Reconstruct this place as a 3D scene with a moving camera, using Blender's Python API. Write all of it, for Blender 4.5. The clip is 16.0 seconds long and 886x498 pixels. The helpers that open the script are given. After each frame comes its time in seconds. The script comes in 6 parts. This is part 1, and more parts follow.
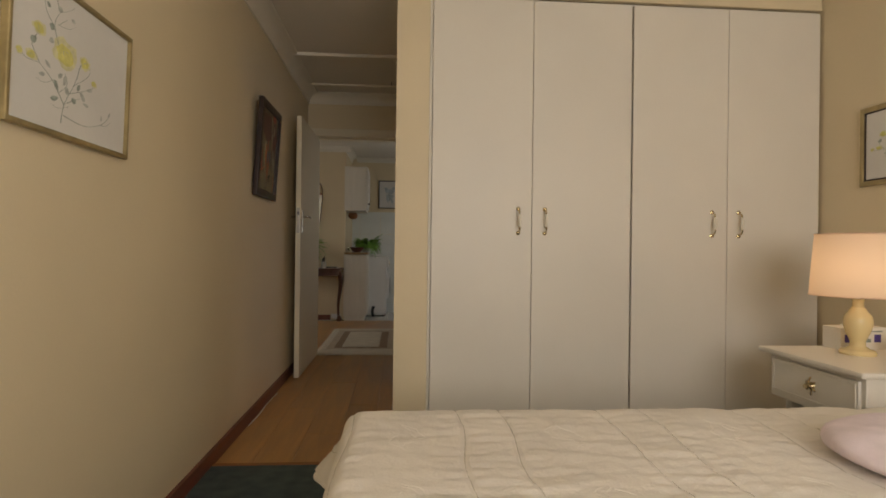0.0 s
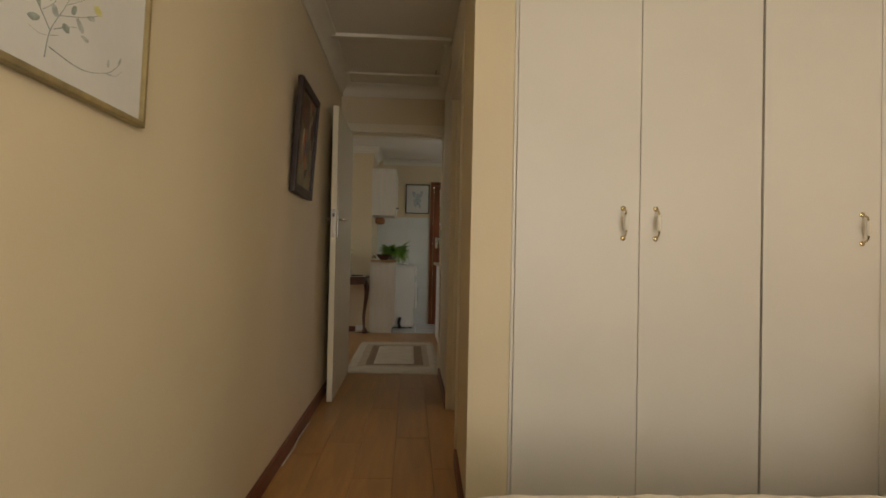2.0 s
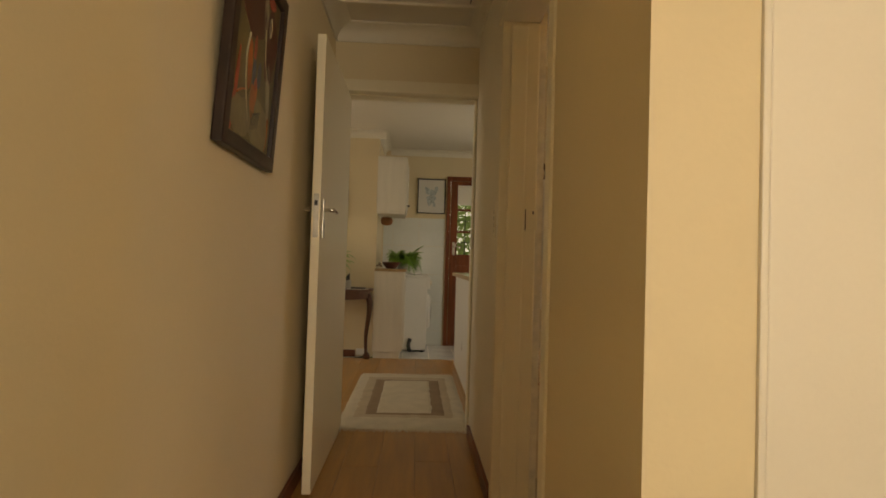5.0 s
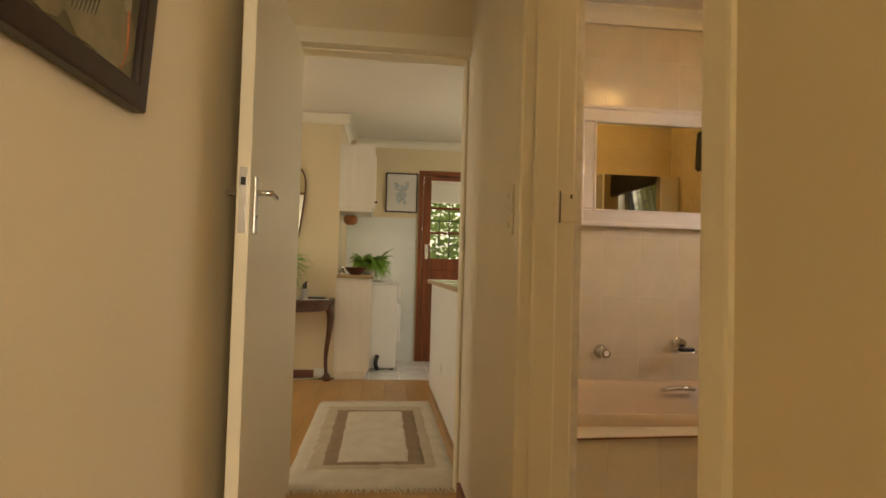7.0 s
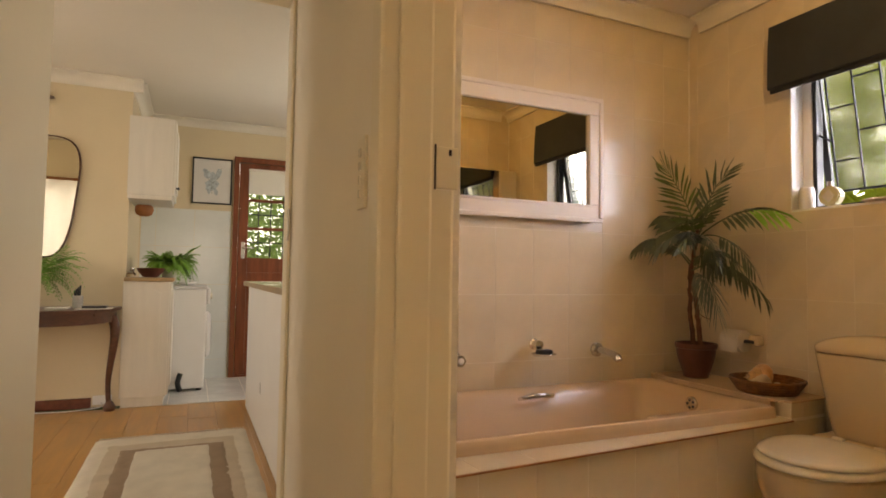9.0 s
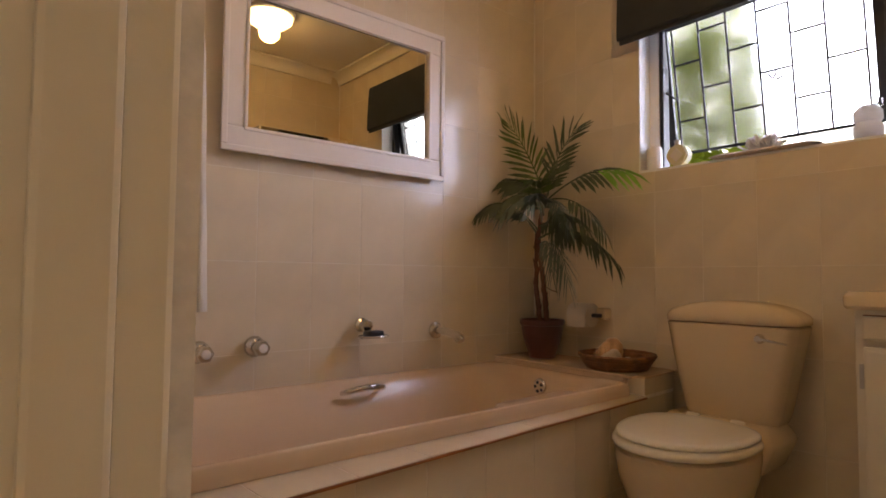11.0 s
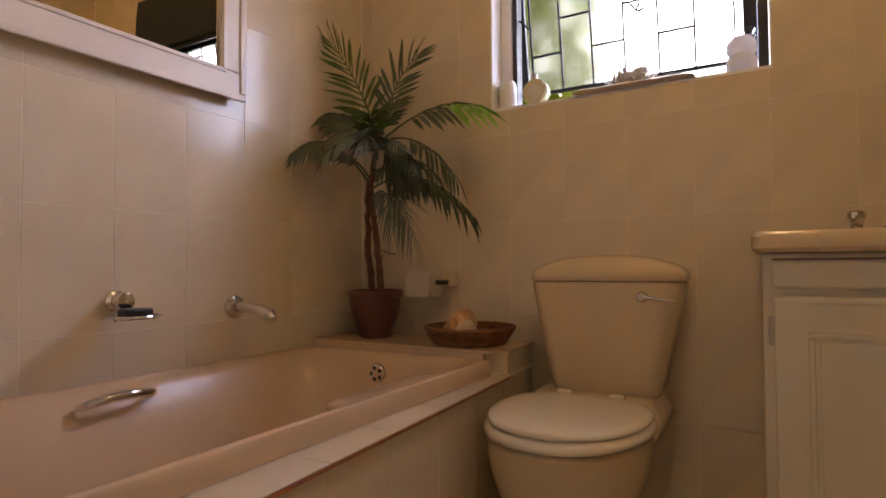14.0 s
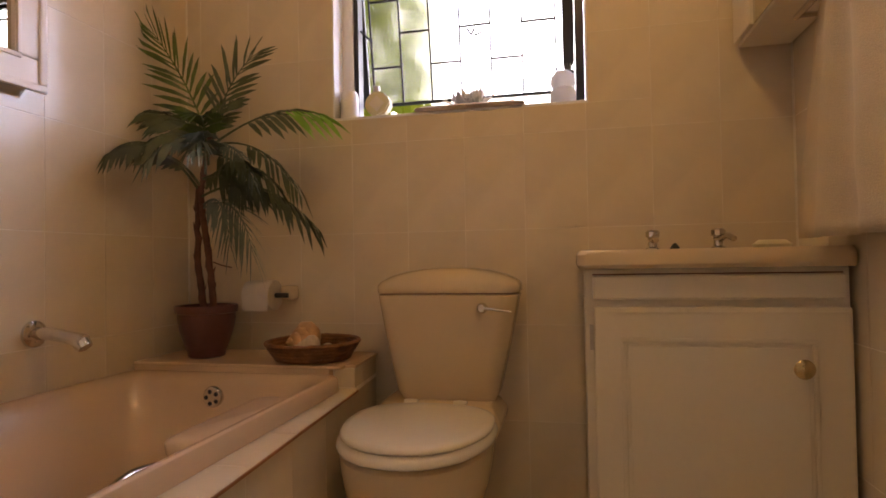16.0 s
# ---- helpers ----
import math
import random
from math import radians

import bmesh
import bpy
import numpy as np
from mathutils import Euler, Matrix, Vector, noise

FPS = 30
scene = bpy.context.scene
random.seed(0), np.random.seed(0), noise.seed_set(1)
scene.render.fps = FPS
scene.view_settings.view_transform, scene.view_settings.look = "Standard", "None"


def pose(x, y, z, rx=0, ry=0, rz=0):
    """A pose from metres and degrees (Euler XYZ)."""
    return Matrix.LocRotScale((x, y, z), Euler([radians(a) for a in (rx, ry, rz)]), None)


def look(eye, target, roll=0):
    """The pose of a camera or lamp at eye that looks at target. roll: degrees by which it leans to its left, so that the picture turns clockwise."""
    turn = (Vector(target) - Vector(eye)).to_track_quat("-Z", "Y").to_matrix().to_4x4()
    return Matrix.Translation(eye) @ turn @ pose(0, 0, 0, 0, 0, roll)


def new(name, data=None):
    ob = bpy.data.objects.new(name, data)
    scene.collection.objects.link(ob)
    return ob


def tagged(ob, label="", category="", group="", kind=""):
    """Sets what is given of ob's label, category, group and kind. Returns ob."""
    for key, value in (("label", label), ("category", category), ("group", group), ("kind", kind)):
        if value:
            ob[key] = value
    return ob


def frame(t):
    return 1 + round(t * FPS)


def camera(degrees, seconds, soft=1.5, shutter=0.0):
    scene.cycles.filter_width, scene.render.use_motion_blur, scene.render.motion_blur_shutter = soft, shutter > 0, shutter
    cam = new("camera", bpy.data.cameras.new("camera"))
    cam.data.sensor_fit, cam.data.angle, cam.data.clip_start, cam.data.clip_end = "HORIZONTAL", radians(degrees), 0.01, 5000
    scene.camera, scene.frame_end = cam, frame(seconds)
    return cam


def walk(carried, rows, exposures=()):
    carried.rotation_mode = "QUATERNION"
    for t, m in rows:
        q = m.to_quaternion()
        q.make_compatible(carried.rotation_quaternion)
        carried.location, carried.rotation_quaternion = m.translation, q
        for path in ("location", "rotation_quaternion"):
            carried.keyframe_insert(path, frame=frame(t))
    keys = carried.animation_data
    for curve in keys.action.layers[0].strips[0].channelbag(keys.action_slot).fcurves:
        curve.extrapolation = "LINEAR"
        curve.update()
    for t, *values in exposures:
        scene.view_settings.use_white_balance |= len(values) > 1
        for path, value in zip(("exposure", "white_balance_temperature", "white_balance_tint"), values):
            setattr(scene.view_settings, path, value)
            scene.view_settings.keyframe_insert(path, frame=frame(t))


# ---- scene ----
cam = camera(75.5, 16.0, soft=1.7)
EXPOSURE = [(0.0, -1.90, 6750, 12), (2.0, -1.77, 6950, 10), (3.5, -1.65, 7500, 7), (6.0, -0.86, 10000, 12), (7.0, -0.46, 9100, 10), (8.0, -0.22, 8300, 13),
            (9.0, -0.15, 7850, 15), (10.0, -0.35, 7250, 18), (12.5, -0.63, 5980, 21), (14.0, -0.48, 6550, 22), (16.0, -0.38, 7050, 25)]
PATH = [
    (0, (0.893, 0.323, 1.045), (1.044, 2.317, 1.049), 0.7),
    (0.5, (0.795, 0.394, 1.043), (0.933, 2.389, 1.055), 0.9),
    (1, (0.717, 0.483, 1.04), (0.848, 2.479, 1.061), 1.0),
    (1.5, (0.674, 0.676, 1.031), (0.797, 2.672, 1.059), 1.1),
    (2, (0.633, 0.886, 1.041), (0.745, 2.882, 1.072), 1.2),
    (2.5, (0.573, 1.117, 1.027), (0.673, 3.114, 1.064), 1.4),
    (3, (0.525, 1.35, 1.033), (0.624, 3.347, 1.072), 1.5),
    (3.5, (0.526, 1.601, 1.03), (0.622, 3.598, 1.075), 1.6),
    (6, (0.553, 2.804, 1.095), (0.647, 4.801, 1.156), 1.8),
    (6.5, (0.512, 3.014, 1.1), (0.65, 5.009, 1.168), 1.7),
    (7, (0.499, 3.195, 1.079), (0.715, 5.182, 1.149), 1.6),
    (7.5, (0.51, 3.374, 1.071), (0.827, 5.347, 1.145), 1.5),
    (8, (0.525, 3.495, 1.064), (0.964, 5.445, 1.141), 1.3),
    (8.5, (0.53, 3.635, 1.067), (1.149, 5.535, 1.151), 1.1),
    (9, (0.564, 3.733, 1.046), (1.365, 5.564, 1.14), 0.9),
    (9.5, (0.651, 3.844, 1.019), (1.588, 5.608, 1.118), 0.7),
    (10, (0.743, 3.931, 0.986), (1.795, 5.629, 1.087), 0.6),
    (12.5, (1.087, 4.493, 0.82), (2.597, 5.802, 0.903), 0.2),
    (13, (1.154, 4.537, 0.808), (2.707, 5.795, 0.878), -0.0),
    (13.5, (1.197, 4.589, 0.808), (2.826, 5.747, 0.867), -0.3),
    (14, (1.235, 4.617, 0.809), (2.958, 5.629, 0.871), -0.4),
    (14.5, (1.203, 4.667, 0.832), (3.032, 5.475, 0.884), -0.8),
    (15, (1.2, 4.694, 0.86), (3.096, 5.33, 0.898), -1.2),
    (15.5, (1.214, 4.681, 0.861), (3.138, 5.225, 0.904), -1.2),
    (16, (1.198, 4.684, 0.867), (3.149, 5.122, 0.904), -1.0),
]
walk(cam, [(t, look(eye, target, roll)) for t, eye, target, roll in PATH], EXPOSURE)

# ---- world, sun, large lights ----
world = bpy.data.worlds.new("sky")
scene.world = world
world.use_nodes = True
wn = world.node_tree
sky = wn.nodes.new("ShaderNodeTexSky")
sky.sky_type = "NISHITA"
sky.sun_disc = False
sky.sun_elevation, sky.sun_rotation = radians(55), radians(290)
wn.links.new(sky.outputs[0], wn.nodes["Background"].inputs[0])
wn.nodes["Background"].inputs[1].default_value = 0.15
sun = new("sun", bpy.data.lights.new("sun", "SUN"))
sun.data.energy, sun.data.angle, sun.data.color = 4.0, radians(0.5), (1.0, 0.95, 0.86)
sun.matrix_world = look((-8, 8, 12), (0, 5, 0))


def window_light(name, at, to, w, h, power, colour):
    """Area lamp standing in for sky light at a window's opening, seen or added."""
    ob = new(name, bpy.data.lights.new(name, "AREA"))
    ob.data.shape, ob.data.size, ob.data.size_y = "RECTANGLE", w, h
    ob.data.energy, ob.data.color = power, colour
    ob.matrix_world = look(at, to)
    return ob


DAY = (0.93, 0.96, 1.0)
window_light("bedroom_window_light", (1.75, -1.02, 1.50), (1.75, 3.0, 1.2), 1.9, 1.15, 165, (1.0, 0.97, 0.93))
window_light("dining_window_light", (-1.17, 5.94, 1.45), (-0.9, 9.0, 1.2), 1.3, 1.1, 27, (0.94, 0.96, 1.0))
# added fill lamp with an unseen window, lifts the dining floor and corridor wall
window_light("dining_west_light", (-3.15, 7.6, 1.5), (0.8, 6.4, 0.9), 1.2, 1.1, 32, (0.94, 0.96, 1.0))
# added kitchen fill lamp, set in an unseen window of the east wall
window_light("kitchen_window_light", (2.55, 8.4, 1.6), (0.0, 8.0, 1.1), 1.2, 1.0, 25, DAY)
window_light("bathroom_window_light", (3.60, 4.80, 1.86), (1.2, 4.98, 1.12), 0.84, 0.86, 31, (0.82, 0.90, 1.22))


def bulb(name, at, power, radius, colour):
    ob = new(name, bpy.data.lights.new(name, "POINT"))
    ob.data.energy, ob.data.shadow_soft_size, ob.data.color = power, radius, colour
    ob.location = at
    return ob


bulb("bathroom_bulb", (2.22, 4.72, 2.36), 9.2, 0.06, (1.0, 0.60, 0.18))
bulb("bedside_bulb", (2.69, 2.44, 0.985), 3.3, 0.03, (1.0, 0.74, 0.45))


# ---- materials ----
def nodes_of(name):
    m = bpy.data.materials.new(name)
    m.use_nodes = True
    nt = m.node_tree
    return m, nt, nt.nodes["Principled BSDF"]


def paint(name, colour, rough=0.6, metal=0.0, vary=0.12, scale=3.0, grain=60.0, bump=0.15, coat=0.0, random=0.0, stretch=None, dark=None):
    """A surface with a slow stain-like variation, a fine grain and a slight relief."""
    m, nt, b = nodes_of(name)
    co = nt.nodes.new("ShaderNodeTexCoord")
    src = co.outputs["Object"]
    if stretch:
        mp = nt.nodes.new("ShaderNodeMapping")
        mp.inputs["Scale"].default_value = stretch
        nt.links.new(src, mp.inputs[0])
        src = mp.outputs[0]
    n1, n2 = nt.nodes.new("ShaderNodeTexNoise"), nt.nodes.new("ShaderNodeTexNoise")
    n1.inputs["Scale"].default_value, n1.inputs["Detail"].default_value = scale, 4
    n2.inputs["Scale"].default_value, n2.inputs["Detail"].default_value = grain, 6
    for n in (n1, n2):
        nt.links.new(src, n.inputs["Vector"])
    mix = nt.nodes.new("ShaderNodeMix")
    mix.data_type = "RGBA"
    lo = dark or [c * (1 - 1.6 * vary) for c in colour]
    hi = [min(1, c * (1 + 0.8 * vary)) for c in colour]
    mix.inputs[6].default_value, mix.inputs[7].default_value = (*lo, 1), (*hi, 1)
    add = nt.nodes.new("ShaderNodeMath")
    add.operation = "MULTIPLY_ADD"
    nt.links.new(n2.outputs[0], add.inputs[0])
    add.inputs[1].default_value = 0.35
    sub = nt.nodes.new("ShaderNodeMath")
    sub.operation = "MULTIPLY_ADD"
    nt.links.new(n1.outputs[0], sub.inputs[0])
    sub.inputs[1].default_value, sub.inputs[2].default_value = 1.5, -0.42
    nt.links.new(sub.outputs[0], add.inputs[2])
    last = add.outputs[0]
    if random:
        info = nt.nodes.new("ShaderNodeObjectInfo")
        r = nt.nodes.new("ShaderNodeMath")
        r.operation = "MULTIPLY_ADD"
        nt.links.new(info.outputs["Random"], r.inputs[0])
        r.inputs[1].default_value = random
        nt.links.new(last, r.inputs[2])
        last = r.outputs[0]
    nt.links.new(last, mix.inputs[0])
    nt.links.new(mix.outputs[2], b.inputs["Base Color"])
    b.inputs["Roughness"].default_value, b.inputs["Metallic"].default_value = rough, metal
    b.inputs["Coat Weight"].default_value = coat
    rr = nt.nodes.new("ShaderNodeMapRange")
    rr.inputs[3].default_value, rr.inputs[4].default_value = max(0.02, rough - 0.08), min(1, rough + 0.1)
    nt.links.new(n1.outputs[0], rr.inputs[0])
    nt.links.new(rr.outputs[0], b.inputs["Roughness"])
    if bump:
        bp = nt.nodes.new("ShaderNodeBump")
        bp.inputs["Strength"].default_value, bp.inputs["Distance"].default_value = bump, 0.002
        nt.links.new(n2.outputs[0], bp.inputs["Height"])
        nt.links.new(bp.outputs[0], b.inputs["Normal"])
    return m


def clear_glass(name, rough=0.0, tint=(1, 1, 1)):
    m, nt, b = nodes_of(name)
    b.inputs["Base Color"].default_value = (*tint, 1)
    b.inputs["Roughness"].default_value, b.inputs["Transmission Weight"].default_value, b.inputs["IOR"].default_value = rough, 1.0, 1.45
    return m


def glow(name, colour, strength, base=(0.8, 0.75, 0.65)):
    m, nt, b = nodes_of(name)
    b.inputs["Base Color"].default_value = (*base, 1)
    b.inputs["Emission Color"].default_value, b.inputs["Emission Strength"].default_value = (*colour, 1), strength
    return m


def thin_cloth(name, colour, pass_on=0.5):
    """Cloth that lets part of the light through."""
    m, nt, b = nodes_of(name)
    tr = nt.nodes.new("ShaderNodeBsdfTranslucent")
    ms = nt.nodes.new("ShaderNodeMixShader")
    n = nt.nodes.new("ShaderNodeTexNoise")
    n.inputs["Scale"].default_value = 220
    bp = nt.nodes.new("ShaderNodeBump")
    bp.inputs["Strength"].default_value, bp.inputs["Distance"].default_value = 0.2, 0.001
    nt.links.new(n.outputs[0], bp.inputs["Height"])
    nt.links.new(bp.outputs[0], b.inputs["Normal"])
    b.inputs["Base Color"].default_value = tr.inputs[0].default_value = (*colour, 1)
    b.inputs["Roughness"].default_value = 0.9
    ms.inputs[0].default_value = pass_on
    nt.links.new(b.outputs[0], ms.inputs[1])
    nt.links.new(tr.outputs[0], ms.inputs[2])
    nt.links.new(ms.outputs[0], nt.nodes["Material Output"].inputs[0])
    return m


M = {}
M["wall"] = paint("cream_wall_paint", (0.74, 0.625, 0.425), 0.55, vary=0.05, scale=1.3, grain=90, bump=0.25)
M["ceiling"] = paint("white_ceiling_paint", (0.76, 0.71, 0.62), 0.7, vary=0.05, scale=1.0, grain=50, bump=0.2)
M["cornice"] = paint("cornice_paint", (0.80, 0.75, 0.64), 0.6, vary=0.05)
M["wardrobe"] = paint("wardrobe_white_paint", (0.77, 0.72, 0.63), 0.42, vary=0.05, scale=1.5, grain=120, bump=0.12)
M["gloss"] = paint("gloss_cream_paint", (0.83, 0.75, 0.58), 0.33, vary=0.03, scale=1.2, grain=60, bump=0.06)
M["mirror_frame"] = paint("white_frame_paint", (0.78, 0.71, 0.64), 0.35, vary=0.05)
M["sky_haze"] = glow("bright_sky", (1.0, 1.0, 0.97), 5.0)
M["skirt"] = paint("red_brown_skirting", (0.20, 0.062, 0.035), 0.35, vary=0.3, scale=6, stretch=(6, 0.5, 6))
M["plank"] = paint("laminate_oak", (0.53, 0.287, 0.102), 0.30, vary=0.20, scale=2.2, grain=26, bump=0.012, random=0.14, stretch=(9, 0.8, 9))
M["dark_joint"] = paint("dark_joint", (0.10, 0.055, 0.025), 0.8)
M["carpet"] = paint("teal_carpet", (0.075, 0.105, 0.108), 0.95, vary=0.35, scale=12, grain=500, bump=0.9)
M["tile"] = paint("beige_glazed_tile", (0.72, 0.62, 0.46), 0.13, vary=0.07, scale=5, grain=30, bump=0.03, random=0.12)
M["grout"] = paint("grout", (0.82, 0.75, 0.63), 0.9, vary=0.15, scale=20)
M["ktile"] = paint("white_glazed_tile", (0.72, 0.75, 0.72), 0.16, vary=0.05, scale=4, grain=30, bump=0.05, random=0.1)
M["ftile"] = paint("white_floor_tile", (0.66, 0.65, 0.62), 0.2, vary=0.08, scale=4, grain=30, random=0.15)
M["bath"] = paint("champagne_enamel", (0.66, 0.49, 0.33), 0.22, vary=0.04, scale=3, grain=20, bump=0.02, coat=0.05)
M["china"] = paint("cream_vitreous_china", (0.69, 0.55, 0.36), 0.14, vary=0.04, scale=3, grain=20, bump=0.03, coat=0.3)
M["seat"] = paint("ivory_plastic", (0.82, 0.76, 0.63), 0.22, vary=0.04, bump=0.05)
M["chrome"] = paint("worn_chrome", (0.72, 0.70, 0.67), 0.12, metal=1.0, vary=0.12, scale=20, bump=0.04)
M["steel"] = paint("brushed_steel", (0.55, 0.52, 0.47), 0.35, metal=1.0, vary=0.15, scale=20)
M["brass"] = paint("polished_brass", (0.63, 0.52, 0.32), 0.22, metal=1.0, vary=0.2, scale=30)
M["black"] = paint("black_enamel", (0.02, 0.021, 0.024), 0.35, vary=0.3, scale=8)
M["blind"] = paint("charcoal_blind_cloth", (0.032, 0.037, 0.045), 0.85, vary=0.25, scale=6, grain=300, bump=0.5)
M["mahogany"] = paint("red_mahogany", (0.25, 0.068, 0.026), 0.35, vary=0.35, scale=3, grain=30, stretch=(8, 8, 0.8))
M["walnut"] = paint("dark_walnut", (0.12, 0.046, 0.023), 0.3, vary=0.35, scale=5, grain=40, stretch=(1, 5, 5))
M["white"] = paint("white_lacquer", (0.84, 0.83, 0.80), 0.3, vary=0.04, scale=3, bump=0.06)
M["van"] = paint("off_white_cupboard_paint", (0.76, 0.70, 0.57), 0.35, vary=0.06, scale=3, bump=0.1)
M["kitchen"] = paint("limed_white_cupboard", (0.78, 0.74, 0.66), 0.4, vary=0.06, scale=4, stretch=(4, 4, 0.6))
M["worktop"] = paint("light_wood_worktop", (0.45, 0.30, 0.15), 0.35, vary=0.2, scale=6)
M["counter"] = paint("pale_green_counter", (0.58, 0.62, 0.44), 0.25, vary=0.06)
M["duvet"] = paint("cream_cotton", (0.86, 0.80, 0.715), 0.95, vary=0.06, scale=8, grain=110, bump=1.0)
M["pillow"] = paint("lilac_fleece", (0.92, 0.79, 0.83), 1.0, vary=0.12, scale=14, grain=320, bump=0.9)
M["thread"] = paint("cream_thread", (0.50, 0.44, 0.35), 0.9, vary=0.1, scale=40)
M["terracotta"] = paint("brown_glazed_pot", (0.135, 0.050, 0.040), 0.42, vary=0.3, scale=9, grain=60, bump=0.3)
M["soil"] = paint("soil", (0.05, 0.03, 0.02), 1.0, vary=0.5, scale=40, grain=120, bump=1.0)
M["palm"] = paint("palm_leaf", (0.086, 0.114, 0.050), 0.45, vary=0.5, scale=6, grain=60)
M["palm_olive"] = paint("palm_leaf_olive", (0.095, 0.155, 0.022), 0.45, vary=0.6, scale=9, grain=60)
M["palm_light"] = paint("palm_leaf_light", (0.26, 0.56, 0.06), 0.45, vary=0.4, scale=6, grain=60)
# grey leaf colour, with the sheen of the dark fronds painted into it
M["palm_grey_sheen"] = paint("palm_leaf_grey_sheen", (0.15, 0.195, 0.155), 0.5, vary=0.4, scale=6, grain=60)
M["trunk"] = paint("palm_trunk", (0.20, 0.088, 0.055), 0.85, vary=0.5, scale=18, grain=90, bump=0.9)
M["fern"] = paint("fern_leaf", (0.20, 0.42, 0.06), 0.5, vary=0.45, scale=9, grain=60)
M["wicker"] = paint("wicker", (0.24, 0.10, 0.035), 0.6, vary=0.45, scale=30, grain=200, bump=0.8)
M["shell"] = paint("sea_shell", (0.60, 0.36, 0.18), 0.45, vary=0.35, scale=25, grain=120, bump=0.4)
M["shell_pale"] = paint("pale_shell", (0.72, 0.60, 0.46), 0.45, vary=0.2, scale=25, grain=120)
M["coral"] = thin_cloth("white_coral_wax", (0.86, 0.84, 0.82), 0.45)
M["paper"] = paint("white_paper", (0.78, 0.74, 0.66), 0.9, vary=0.04, scale=6)
M["art_paper"] = paint("watercolour_paper", (0.72, 0.70, 0.66), 0.8, vary=0.06, scale=3)
M["gold"] = paint("gilt_frame", (0.43, 0.34, 0.17), 0.4, metal=0.5, vary=0.3, scale=12)
M["frame_dark"] = paint("dark_brown_frame", (0.030, 0.013, 0.009), 0.36, vary=0.4, scale=8)
M["rug"] = paint("cream_wool", (0.70, 0.64, 0.53), 1.0, vary=0.10, scale=9, grain=240, bump=1.0)
M["rug_brown"] = paint("taupe_wool", (0.33, 0.24, 0.165), 1.0, vary=0.15, scale=9, grain=240, bump=1.0)
M["rug_beige"] = paint("oat_wool", (0.58, 0.49, 0.37), 1.0, vary=0.12, scale=9, grain=240, bump=1.0)
M["mirror"], mirror_nodes, mirror_shader = nodes_of("silvered_glass")
mirror_shader.inputs["Base Color"].default_value = (0.64, 0.60, 0.49, 1)
mirror_shader.inputs["Metallic"].default_value, mirror_shader.inputs["Roughness"].default_value = 1.0, 0.004
M["glass"] = clear_glass("clear_glass")
M["frosted"] = clear_glass("obscure_glass", 0.2, (0.95, 0.98, 0.93))
M["lead"] = paint("lead_came", (0.02, 0.022, 0.022), 0.6, vary=0.2, scale=40)
M["ceramic_cream"] = paint("cream_lamp_ceramic", (0.74, 0.60, 0.32), 0.15, vary=0.05, bump=0.03)
M["shade"] = thin_cloth("peach_lampshade_cloth", (0.84, 0.69, 0.56), 0.5)
M["curtain"] = thin_cloth("sheer_curtain_cloth", (0.85, 0.82, 0.76), 0.6)
M["towel"] = paint("cream_terry_towel", (0.67, 0.56, 0.38), 1.0, vary=0.08, scale=10, grain=300, bump=1.0)
M["white_towel"] = paint("white_terry_towel", (0.80, 0.76, 0.70), 1.0, vary=0.06, scale=10, grain=300, bump=1.0)
M["diffuser"] = glow("warm_lamp_diffuser", (1.0, 0.72, 0.38), 12.0)
M["yellow"] = paint("yellow_petal_paint", (0.70, 0.66, 0.22), 0.8, vary=0.25, scale=40)
M["pale_yellow"] = paint("pale_yellow_wash", (0.72, 0.69, 0.42), 0.8, vary=0.2, scale=40)
M["tissue"] = paint("toilet_tissue", (0.72, 0.66, 0.57), 0.95, vary=0.05, scale=30, grain=300, bump=0.6)
M["pale_ink"] = paint("pale_grey_wash", (0.50, 0.52, 0.48), 0.9, vary=0.25, scale=60)
M["grey_ink"] = paint("grey_green_ink", (0.36, 0.40, 0.35), 0.9, vary=0.35, scale=60)
M["blue_ink"] = paint("blue_grey_wash", (0.54, 0.60, 0.62), 0.9, vary=0.3, scale=50)
M["olive"] = paint("olive_canvas", (0.17, 0.14, 0.06), 0.35, vary=0.5, scale=5)
M["orange"] = paint("orange_oil", (0.50, 0.15, 0.04), 0.35, vary=0.4, scale=12)
M["oil_white"] = paint("white_oil", (0.42, 0.38, 0.25), 0.4, vary=0.35, scale=12)
M["oil_tan"] = paint("olive_tan_oil", (0.24, 0.20, 0.105), 0.35, vary=0.4, scale=9)
M["oil_red"] = paint("red_oil", (0.42, 0.07, 0.04), 0.35, vary=0.4, scale=14)
M["oil_blue"] = paint("blue_oil", (0.10, 0.12, 0.17), 0.4, vary=0.3, scale=12)
M["purple"] = paint("violet_print", (0.09, 0.06, 0.28), 0.6, vary=0.1)
M["lotion"] = paint("pale_lotion_bottle", (0.74, 0.70, 0.46), 0.3, vary=0.05)
M["bush"] = thin_cloth("garden_leaf", (0.33, 0.47, 0.15), 0.55)
M["bush_lime"] = thin_cloth("lime_garden_leaf", (0.46, 0.53, 0.07), 0.6)
M["white_wall"] = paint("white_wall_paint", (0.86, 0.79, 0.66), 0.5, vary=0.05, scale=1.3, grain=90, bump=0.2)
M["grass"] = paint("lawn", (0.08, 0.14, 0.03), 0.9, vary=0.4, scale=4, grain=120, bump=0.8)
M["slat"] = thin_cloth("cream_plastic_slat", (0.84, 0.81, 0.72), 0.06)
M["wood_light"] = paint("orange_wood", (0.36, 0.14, 0.045), 0.5, vary=0.3, scale=9)
